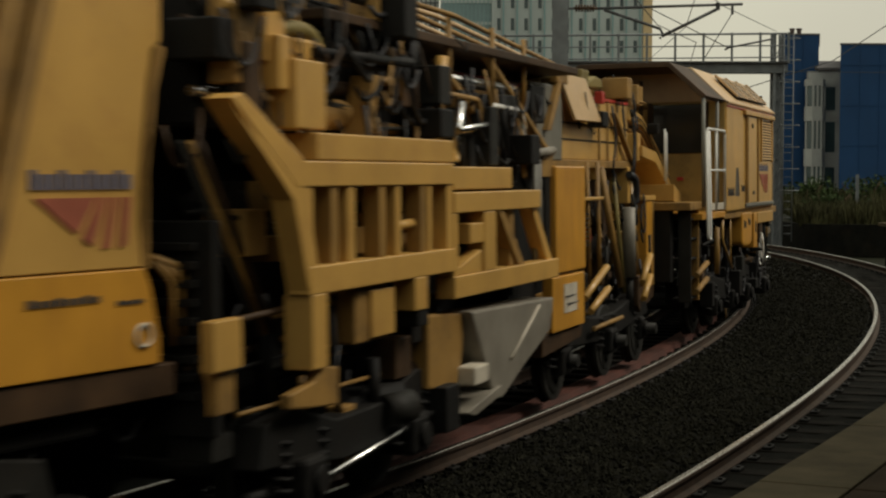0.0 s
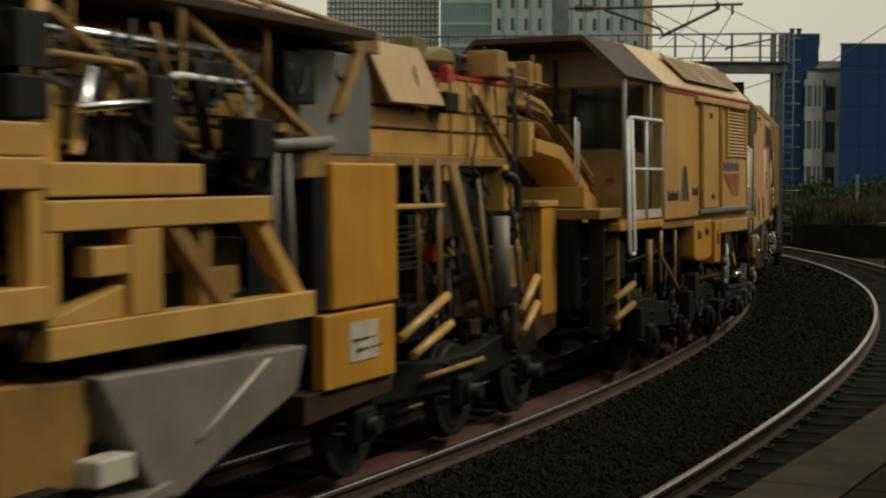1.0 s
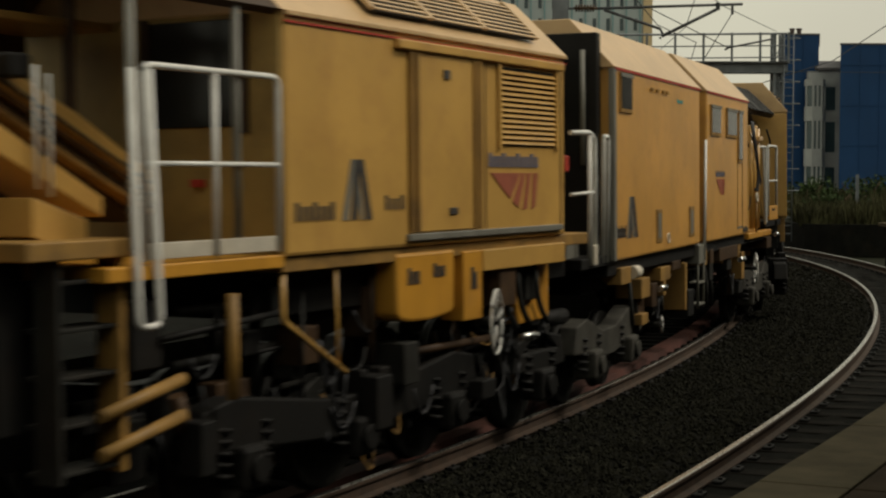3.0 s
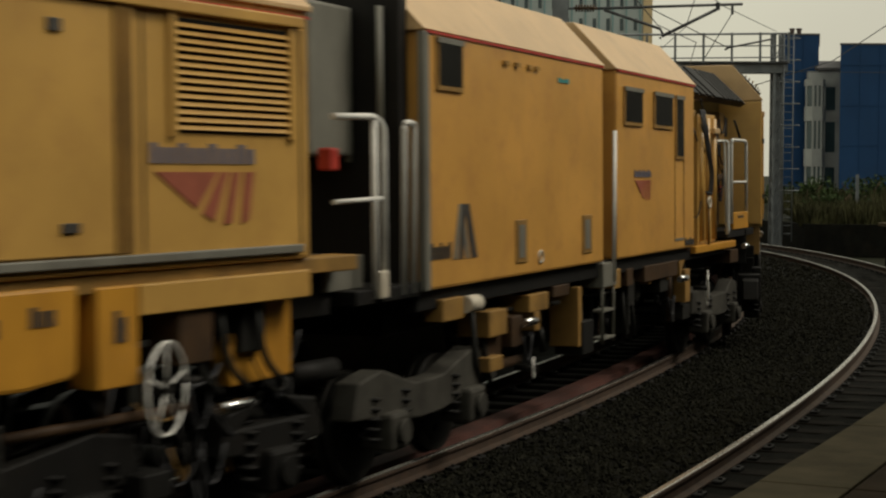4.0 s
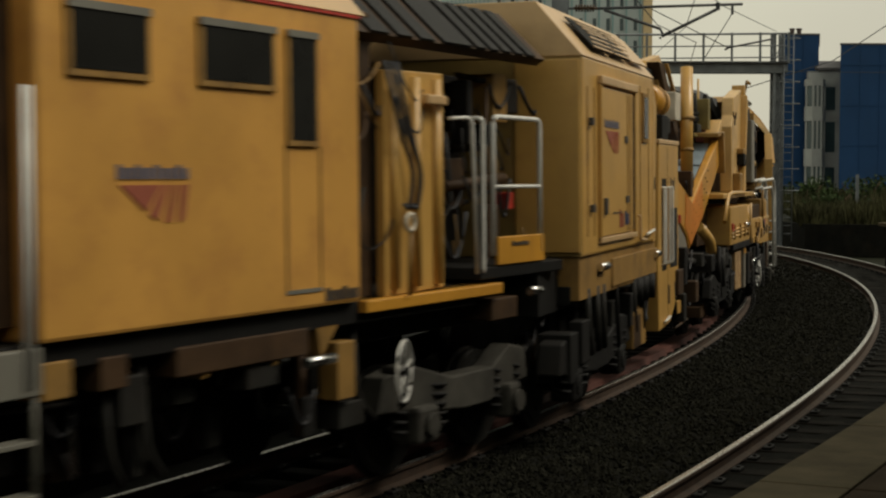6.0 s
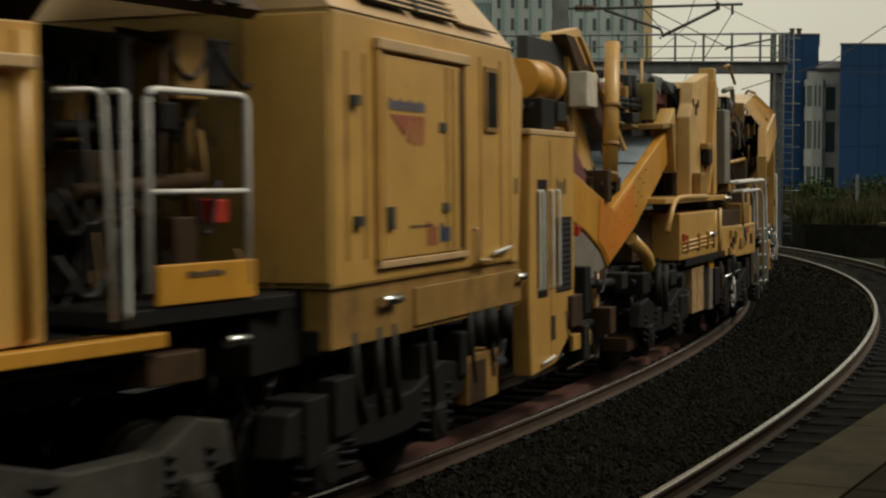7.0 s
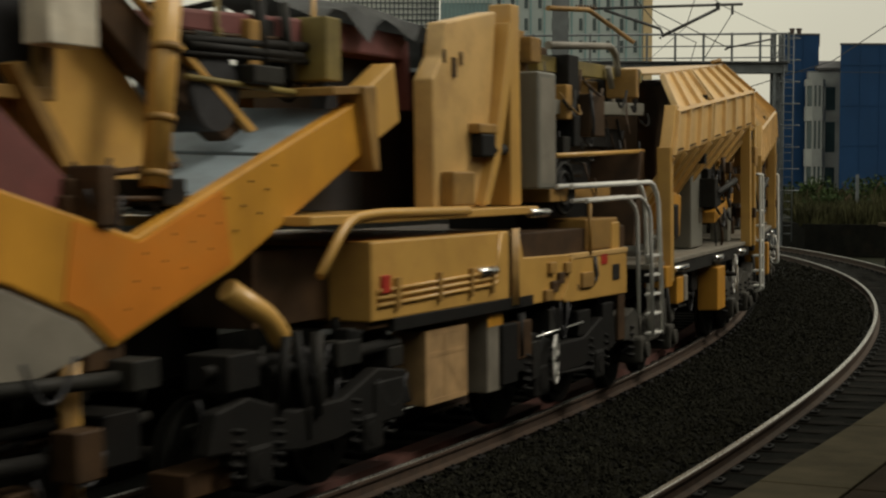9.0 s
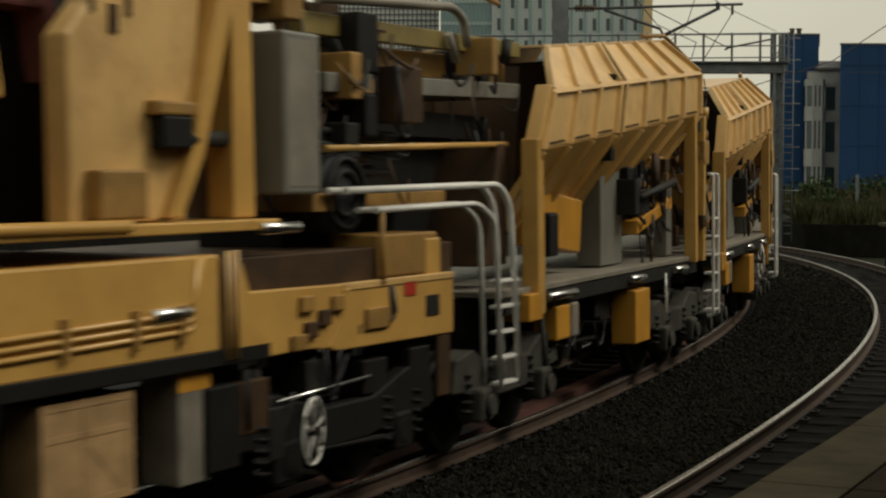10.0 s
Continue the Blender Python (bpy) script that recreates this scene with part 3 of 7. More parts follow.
def far_box(name, x0, x1, y0, y1, z0, z1, mat, parent=None, bev=0.0, label=""):
    bm = add_box(bmesh.new(), x0, x1, y0, y1, z0, z1, bev)
    bm.transform(FAR)
    return part(name, bm, mat, parent, label)


def far_tube(name, pts, r, mat, parent=None, sides=8, label=""):
    return part(name, add_tube(bmesh.new(), [far(*p) for p in pts], r, sides), mat, parent, label)


BANK = [(60, 55), (20, 57), (13.7, 58.6), (13.1, 63), (5, 101), (-10, 165)]


def build_bank():
    bm = bmesh.new()
    front = [far(x, y, -0.6) for x, y in BANK]
    top = [far(x, y, 0.62) for x, y in BANK]
    thick = [far(x + 0.35, y + 0.3, 0.62) for x, y in BANK]
    back = [far(x + 0.35, y + 0.3, -0.6) for x, y in BANK]
    rows = [[bm.verts.new(p) for p in r] for r in (front, top, thick, back)]
    for a, b in zip(rows, rows[1:]):
        for j in range(len(BANK) - 1):
            bm.faces.new((a[j], a[j + 1], b[j + 1], b[j]))
    for j in (0, -1):
        bm.faces.new([r[j] for r in rows])
    bmesh.ops.recalc_face_normals(bm, faces=bm.faces[:])
    w = tagged(part("retaining_wall", bm, WALLING), "low sooty dark retaining wall beside the track", "wall", kind="structure")
    # grassy slope behind it
    bm = bmesh.new()
    rng = random.Random(5)
    rows = []
    for d, z in ((0.36, 0.5), (1.5, 0.75), (5, 0.95), (10, 1.15), (18, 1.3), (30, 1.3), (44, -0.7)):
        rows.append([bm.verts.new(far(x + d * (0.55 if i > 2 else 0.3), y + d * (0.8 if i < 4 else 0.35), z + rng.uniform(-0.08, 0.08))) for i, (x, y) in enumerate(BANK)])
    for a, b in zip(rows, rows[1:]):
        for j in range(len(BANK) - 1):
            bm.faces.new((a[j], a[j + 1], b[j + 1], b[j]))
    bmesh.ops.recalc_face_normals(bm, faces=bm.faces[:])
    tagged(part("embankment", bm, EARTH), "weedy embankment behind the low wall", "embankment", kind="structure")
    # blades and weeds
    vs, fs = [], []
    for _ in range(16000):
        d = rng.uniform(0, 16) if rng.random() < 0.5 else rng.uniform(0, 3)
        x = rng.uniform(13.6 + d * 0.12, 23 + d * 0.3)
        y = 58.9 + d - max(0, x - 14) * 0.22
        z = 0.52 + min(d, 12) * 0.05
        hgt, wd, a = rng.uniform(0.25, 0.9), rng.uniform(0.03, 0.09), rng.uniform(0, 6.28)
        dx, dy = wd * math.cos(a), wd * math.sin(a)
        lx, ly = rng.uniform(-0.2, 0.2), rng.uniform(-0.2, 0.2)
        n = len(vs)
        vs += [tuple(far(x - dx, y - dy, z)), tuple(far(x + dx, y + dy, z)), tuple(far(x + lx, y + ly, z + hgt))]
        fs.append((n, n + 1, n + 2))
    me = bpy.data.meshes.new("rough_grass")
    me.from_pydata(vs, [], fs)
    me.materials.append(GRASS)
    tagged(new("rough_grass", me), "pale dry rough grass and weeds on the bank", "grass", kind="stuff")


def build_bush(x, y, z, w, h, seed, mat=None):
    rng = random.Random(seed)
    b = tagged(new("bush"), "dark green scrubby bush on the embankment", "bush", "bushes on the bank")
    b.matrix_world = Matrix.Translation(far(x, y, z))
    bm = bmesh.new()
    for _ in range(7):
        a, t = rng.uniform(0, 6.28), rng.uniform(0.2, 0.6)
        add_tube(bm, [(0, 0, 0), (w * 0.2 * math.cos(a), w * 0.2 * math.sin(a), h * 0.4), (w * t * math.cos(a), w * t * math.sin(a), h * rng.uniform(0.6, 0.95))], 0.02, 5)
    part("stems", bm, BROWN, b)
    vs, fs = [], []
    for _ in range(420):
        a, q, e = rng.uniform(0, 6.28), rng.random() ** 0.5, rng.uniform(0.05, 1)
        r = w * 0.62 * q * (1.15 - 0.65 * e) * (0.8 + 0.4 * math.sin(3 * a + seed))
        c = Vector((r * math.cos(a), r * math.sin(a), h * e * rng.uniform(0.75, 1.1)))
        turn = Euler((rng.uniform(0, 6), rng.uniform(0, 6), rng.uniform(0, 6))).to_matrix()
        s = rng.uniform(0.07, 0.15)
        n = len(vs)
        vs += [tuple(c + turn @ Vector(v) * s) for v in ((-1, 0, 0), (0, -0.5, 0.1), (1, 0, 0), (0, 0.5, 0.1))]
        fs.append((n, n + 1, n + 2, n + 3))
    me = bpy.data.meshes.new("foliage")
    me.from_pydata(vs, [], fs)
    me.materials.append(mat or LEAF)
    f = new("foliage", me)
    f.parent = b


def build_gantry():
    g = tagged(new("signal_gantry"), "grey steel gantry with railed walkway across the tracks", "gantry")
    Y, X0, X1 = 58.0, -4.0, 12.75
    far_box("girder", X0, X1, Y - 0.35, Y + 0.35, 6.25, 6.6, GALV, g)
    far_box("walkway", X0, X1, Y - 0.6, Y + 0.6, 6.6, 6.66, DARK_GALV, g)
    for y in (Y - 0.58,):
        for z, r in ((7.62, 0.04), (7.18, 0.025), (6.75, 0.025)):
            far_tube("guard_rail", [(X0, y, z - 0.12), (X1 - 0.1, y, z + 0.06)], r, GALV, g)
        x = X0
        while x <= X1:
            far_box("guard_post", x - 0.04, x + 0.04, y - 0.03, y + 0.03, 6.6, 7.6 + 0.01 * x, GALV, g)
            x += 1.045
    # lattice mast with a caged ladder
    for x in (12.28, 12.58):
        for y in (Y - 0.25, Y + 0.25):
            far_box("mast_leg", x - 0.05, x + 0.05, y - 0.05, y + 0.05, -0.6, 7.7, GALV, g)
    for k in range(13):
        z = 0.1 + k * 0.55
        for y in (Y - 0.25, Y + 0.25):
            far_tube("lattice_bar", [(12.28, y, z), (12.58, y, z + 0.5)], 0.022, GALV, g, 6)
        far_tube("lattice_bar", [(12.28, Y - 0.25, z), (12.28, Y + 0.25, z + 0.5)], 0.022, GALV, g, 6)
    far_box("mast_plate", 12.32, 12.5, Y - 0.1, Y + 0.2, -0.6, 6.25, GALV, g)
    for x in (12.6, 12.95):
        far_tube("ladder_stile", [(x, Y - 0.4, 0), (x, Y - 0.4, 7.7)], 0.022, GALV, g, 6)
    for k in range(24):
        far_tube("ladder_rung", [(12.6, Y - 0.4, 0.3 + k * 0.3), (12.95, Y - 0.4, 0.3 + k * 0.3)], 0.014, GALV, g, 6)
    for k in range(8):
        bm = add_ring(bmesh.new(), (0, 0, 0), 0.36, 0.014, "y", 16)
        bm.transform(Matrix.Translation(far(12.78, Y - 0.65, 1.9 + k * 0.8)) @ FAR @ Matrix.Rotation(radians(90), 4, "X"))
        part("ladder_hoop", bm, GALV, g)


def build_overhead():
    """A mast inside the curve with its cantilever over the line, and the wires."""
    Y = 36.0
    k = Y / 2743.0
    m = tagged(new("catenary_mast"), "grey steel mast with tubular arm for the overhead wire", "mast")
    far_box("post", 2.55, 2.82, Y - 0.13, Y + 0.13, -0.5, 7.6, GALV, m, 0.01)
    far_box("post_flange", 2.5, 2.87, Y - 0.16, Y - 0.131, -0.5, 7.6, GALV, m)
    far_tube("top_tube", [(2.8, Y, 6.31), (3.05, Y, 6.31)], 0.03, DARK_GALV, m)
    bm = bmesh.new()
    for i in range(7):
        add_tube(bm, [far(3.05 + i * 0.065, Y, 6.315), far(3.085 + i * 0.065, Y, 6.315)], 0.085, 12)
    add_tube(bm, [far(3.0, Y, 6.315), far(3.55, Y, 6.315)], 0.035, 8)
    part("insulator", bm, BROWN, m, "ribbed brown insulator")
    far_tube("top_tube", [(3.5, Y, 6.31), (6.9, Y, 6.42)], 0.033, DARK_GALV, m)
    far_tube("stay_tube", [(3.7, Y, 6.28), (5.0, Y, 5.85), (5.07, Y, 5.72), (5.0, Y, 5.62)], 0.035, DARK_GALV, m)
    far_tube("bracket_tube", [(5.05, Y, 5.68), (6.33, Y, 6.31)], 0.037, DARK_GALV, m)
    far_tube("registration_arm", [(6.5, Y, 5.37), (6.6, Y, 5.42), (7.6, Y, 5.62)], 0.022, DARK_GALV, m)
    far_box("clamp", 6.29, 6.37, Y - 0.05, Y + 0.05, 6.28, 6.45, DARK_GALV, m)
    far_box("clamp", 6.64, 6.69, Y - 0.03, Y + 0.03, 6.18, 6.4, DARK_GALV, m)
    far_tube("dropper", [(6.66, Y, 6.2), (6.05, Y, 5.2)], 0.012, DARK_GALV, m, 6)
    far_tube("stay_wire", [(4.8, Y, 6.3), (6.57, Y, 5.42)], 0.012, DARK_GALV, m, 6)
    wires = tagged(new("overhead_wires"), "thin dark overhead wires above the tracks", "wire")
    for name, pts, r in (
        ("catenary_wire", [(4.2, Y - 6, 6.75), (6.4, Y, 6.4), (12.4, 58, 7.8)], 0.011),
        ("contact_wire", [(2.6, Y - 12, 5.6), (4.4, Y - 4, 5.55), (6.0, Y + 1, 5.62), (9.0, 58, 6.0)], 0.011),
        ("catenary_wire", [(5.0, 30, 6.4), (5.6, Y, 5.9), (7.6, 58, 6.7)], 0.009),
        ("feeder_wire", [(13.4, 70, 6.3), (17.5, 70, 7.6), (22.0, 70, 10.6)], 0.022),
        ("feeder_wire", [(12.5, 57.7, 6.3), (26, 62, 6.5)], 0.01),
        ("dropper", [(20.3, 70, 9.3), (20.3, 70, 7.0)], 0.012),
    ):
        far_tube(name, pts, r, DARK_GALV, wires, 5)


def build_blue_blocks():
    for x0, x1, y, top, lab in ((21.57, 23.76, 98.6, 11.3, "narrow dark blue clad stair tower with two chimney pots"), (24.22, 42.0, 95.0, 10.4, "large dark blue clad building with flat roof")):
        b = tagged(new("blue_building"), lab, "building")
        for nm, g, z0, z1, m in (("wall", 0.0, -0.6, top, BLUE), ("parapet", 0.05, top, top + 0.1, ROOFING)):
            k = (y + 9) / y
            bm = add_prism(bmesh.new(), [(x0 - g, y - g, z0), (x1 + g, y - g, z0), (x1 * k + g, y + 9, z0), (x0 * k + 0.3 - g, y + 9, z0)], (0, 0, z1 - z0))
            bm.transform(FAR)
            part(nm, bm, m, b)
        x = x0 + 1.2
        while x < x1 - 0.5:
            far_box("cladding_joint", x, x + 0.03, y - 0.025, y + 0.02, 0.5, top - 0.1, BLUE, b)
            x += 1.2
        z = 1.8
        while z < top:
            far_box("cladding_rail", x0 + 0.04, x1 - 0.04, y - 0.03, y + 0.02, z, z + 0.05, BLUE, b)
            z += 2.45
        if x1 < 24:
            for x in (22.5, 22.95):
                bm = bmesh.new()
                add_tube(bm, [far(x, y + 2, top), far(x, y + 2, top + 0.55)], 0.15, 12)
                add_tube(bm, [far(x, y + 2, top + 0.5), far(x, y + 2, top + 0.6)], 0.19, 12)
                part("chimney_pot", bm, POT, b)
    # the house between them, with stacked bay windows
    h = tagged(new("house"), "pale grey house with stacked bay windows between blue buildings", "house")
    Y = 98.1
    far_box("wall", 23.0, 25.4, Y, Y + 0.45, -0.6, 9.0, RENDER, h)
    far_box("wall", 23.8, 27.5, Y + 0.46, Y + 6, -0.6, 9.1, RENDER, h)
    bm = add_prism(bmesh.new(), [(23.5, Y - 0.15, 9.05), (26.4, Y - 0.15, 9.05), (26.4, Y + 3, 9.7), (23.5, Y + 3, 9.7)], (0, 0, 0.16))
    bm.transform(FAR)
    part("roof", bm, ROOFING, h)
    for z0, z1 in ((1.35, 3.0), (4.1, 5.85), (6.75, 8.05)):
        bay = [(22.8, Y - 0.01), (22.8, Y - 0.45), (23.1, Y - 0.95), (23.62, Y - 0.95), (23.9, Y - 0.45), (23.9, Y - 0.01)]
        for nm, a, b, mt, grow in (("bay_sill", z0 - 0.7, z0, RENDER, 0.05), ("bay_glass", z0, z1, BLUE_GLASS, 0.0), ("bay_roof", z1, z1 + 0.4, RENDER, 0.06)):
            bm = add_prism(bmesh.new(), [(x - grow if x < 23.3 else x + grow, y - grow, a) for x, y in bay], (0, 0, b - a))
            bm.transform(FAR)
            part(nm, bm, mt, h)
        for (x, y) in bay[1:5] + [(23.36, Y - 0.95)]:
            far_box("bay_mullion", x - 0.055, x + 0.055, y - 0.06, y + 0.07, z0, z1, RENDER, h)
        w = far_box("window", 24.05, 24.75, Y - 0.04, Y + 0.05, z0 - 0.25, z1, RENDER, h)
        far_box("pane", 24.1, 24.7, Y - 0.06, Y - 0.041, z0 - 0.2, z1 - 0.05, BLUE_GLASS, w)
        far_box("window_head", 24.0, 24.85, Y - 0.08, Y + 0.05, z1 + 0.01, z1 + 0.35, RENDER, h)


def build_office():
    D = 200.0
    t = tagged(new("office_tower"), "tall pale office tower with narrow slit windows and teal fins", "office building")
    far_box("wall", 6.2, 25.6, D, D + 18, -0.6, 52, CLAD, t)
    far_box("corner_strip", 25.61, 26.75, D - 0.3, D + 17, -0.6, 52, SAND, t, label="sand-coloured stone corner")
    far_box("glazed_wing", -0.4, 6.19, D + 0.6, D + 17, -0.6, 52, PALE_GLASS, t, label="teal glazed wing")
    x, k = 0.0, 0
    while x < 6.1:
        far_box("mullion", x - 0.07, x + 0.07, D + 0.35, D + 0.62, 12, 52, MULLION, t)
        x += 0.52
    z = 13.4
    while z < 34:
        far_box("spandrel", -0.4, 6.15, D + 0.4, D + 0.61, z - 0.2, z + 0.2, CLAD, t)
        z += 2.8
    # fins and slit windows, 1.75 m apart
    bm = add_box(bmesh.new(), -0.22, 0.22, -0.08, 0.02, 0, 1.55)
    bm.transform(FAR)
    slit = mesh_of("window", bm, BLUE_GLASS)
    bm = add_box(bmesh.new(), -0.3, 0.3, -0.05, 0.02, -0.12, 0.0)
    bm.transform(FAR)
    sill = mesh_of("window_sill", bm, CLAD)
    x = 7.1
    while x < 25.2:
        z = 12.4
        while z < 34:
            w = new("window", slit)
            w.parent = t
            w.matrix_world = Matrix.Translation(far(x, D, z))
            s = new("window_sill", sill)
            s.parent = w
            z += 2.82
        far_box("fin", x + 0.5, x + 0.68, D - 0.22, D + 0.02, 8, 52, MULLION, t)
        x += 1.75
    w = tagged(new("white_building"), "bright white building with a fine window grid", "building")
    far_box("wall", -16, -0.6, 214, 230, -0.6, 46, PLAIN_WHITE, w)
    x = -15.5
    while x < -0.8:
        far_box("grid_post", x, x + 0.14, 213.8, 214.02, 8, 46, GALV, w)
        x += 0.62
    z = 18.0
    while z < 34:
        far_box("grid_bar", -16, -0.62, 213.75, 214.03, z, z + 0.14, GALV, w)
        z += 0.78


build_ground()
near_line = build_track(1, "near_track", "curved railway track with bright worn rails on sooty sleepers")
train_line = build_track(2, "far_track", "curved railway track carrying the works train")
tagged(part("loose_rail", sweep([(0.06, -0.26), (0.1, -0.09), (0.34, -0.09), (0.4, -0.26)], list(np.arange(-6, 60, 0.5)), 2), RED_RUST), "red-rusty steel channel lying between the rails", "channel", kind="structure")
build_platform()
build_far_backing()
build_bank()
for q in ((14.7, 62.5, 0.6, 1.3, 0.8, 1), (15.9, 64, 0.7, 1.7, 1.15, 2), (17.4, 66, 0.8, 1.8, 1.0, 3), (16.2, 69, 0.95, 1.6, 1.2, 4), (18.9, 70, 1.0, 2.0, 1.25, 5), (17.9, 74, 1.1, 2.0, 1.2, 6), (20.6, 73, 1.1, 2.2, 1.3, 7), (15.6, 72, 1.05, 1.6, 1.0, 8)):
    build_bush(*q)
far_box_post = tagged(far_box("marker_post", 17.28, 17.4, 64.9, 65.0, 0.6, 2.5, GALV), "thin grey post on the bank", "post")
build_gantry()
build_overhead()
build_blue_blocks()
build_office()


# the works train ------------------------------------------------------------------------
CARS = []
FRONT_PIVOTS, REAR_PIVOTS = (13.0, 29.74), (47.94, 65.14)
BODY = [(1.3, 1.98), (1.3, 3.8), (0.72, 4.34), (-0.72, 4.34), (-1.3, 3.8), (-1.3, 1.98)]


def coupler(c, u):
    c.tube("buffer", [(u - 0.5, 0.87, 1.06), (u + 0.1, 0.87, 1.06)], 0.09, BLACK)
    c.tube("coupler", [(u - 0.9, 0, 0.95), (u + 0.9, 0, 0.95)], 0.08, BLACK)


def build_end_car():
    """The car with the cut-away end and the large emblem."""
    c = Car("cleaner_end_car", "yellow ballast cleaning machine body with large red fan emblem", "rail vehicle", (-5.0, 6.0), ((6.42, 6.31), (7.38, 7.17), (7.8, 7.45), (8.4, 7.9)))
    CARS.append(c)
    c.poly("side_panel", [(0.4, 2.02), (7.5, 2.02), (7.46, 2.3), (7.49, 2.62), (7.6, 3.15), (7.68, 3.36), (7.8, 3.42), (7.82, 4.1), (0.4, 4.1)], 1.22, 1.3, YELLOW, label="tall yellow side panel")
    c.poly("lower_panel", [(0.4, 1.42), (7.72, 1.41), (7.72, 1.56), (7.6, 1.9), (7.52, 2.012), (0.4, 2.012)], 1.22, 1.305, ORANGE)
    c.poly("edge_flange", [(7.5, 2.0), (7.56, 2.62), (7.66, 3.15), (7.76, 3.4), (7.84, 3.38), (7.72, 3.1), (7.6, 2.6), (7.58, 2.0)], 0.9, 1.31, DULL)
    rp = c.poly("ribbed_plate", [(2.0, 2.03), (6.14, 2.03), (6.24, 2.3), (6.66, 3.6), (6.78, 4.1), (2.0, 4.1)], 1.3, 1.32, DULL, 0.004, label="worn ribbed side plate")
    for u in (5.1, 5.45, 5.75, 6.0):
        c.poly("rib", [(u, 2.1), (u + 0.1, 2.1), (u + 0.68, 4.0), (u + 0.58, 4.0)], 1.32, 1.38, DULL, 0.01, rp)
    c.logo(6.42, 7.38, 2.5, 1.31)
    c.bars("lettering", 6.38, 7.05, 1.83, 0.05, 8, INK, 1.312)
    c.bars("lettering", 7.2, 7.5, 1.8, 0.03, 5, INK, 1.312)
    bm = add_ring(bmesh.new(), c.p(7.48, 1.315, 1.6), 0.07, 0.012, "y", 16)
    c.put("white_ring_mark", bm, SIGN_WHITE)
    c.box("sole_bar", 0.3, 7.95, 1.0, 1.28, 1.19, 1.4, BROWN)
    c.box("core", 0.4, 7.2, -1.25, 1.15, 1.0, 4.0, BLACK, 0.03)
    c.bogie((4.4, 6.2))
    c.clutter(3.5, 7.8, 0.8, 1.1, 0.35, 1.15, 4, 8, 10, 6, [BLACK, BROWN, STEEL, BLACK])
    for k in range(4):
        c.tube("cage_bar", [(7.68 + k * 0.12, 1.25, 2.08 - k * 0.03), (7.95 + k * 0.12, 1.27, 1.9), (7.98 + k * 0.12, 1.25, 1.5)], 0.018, DULL)
    c.tube("cage_rail", [(7.68, 1.26, 2.08), (8.15, 1.26, 1.98), (8.3, 1.26, 1.6)], 0.022, DULL)
    c.box("deck", 7.4, 8.4, -1.0, 1.0, 1.0, 1.25, BLACK)
    c.clutter(7.6, 8.5, 0.1, 1.0, 2.4, 4.0, 9, 6, 10, 8)


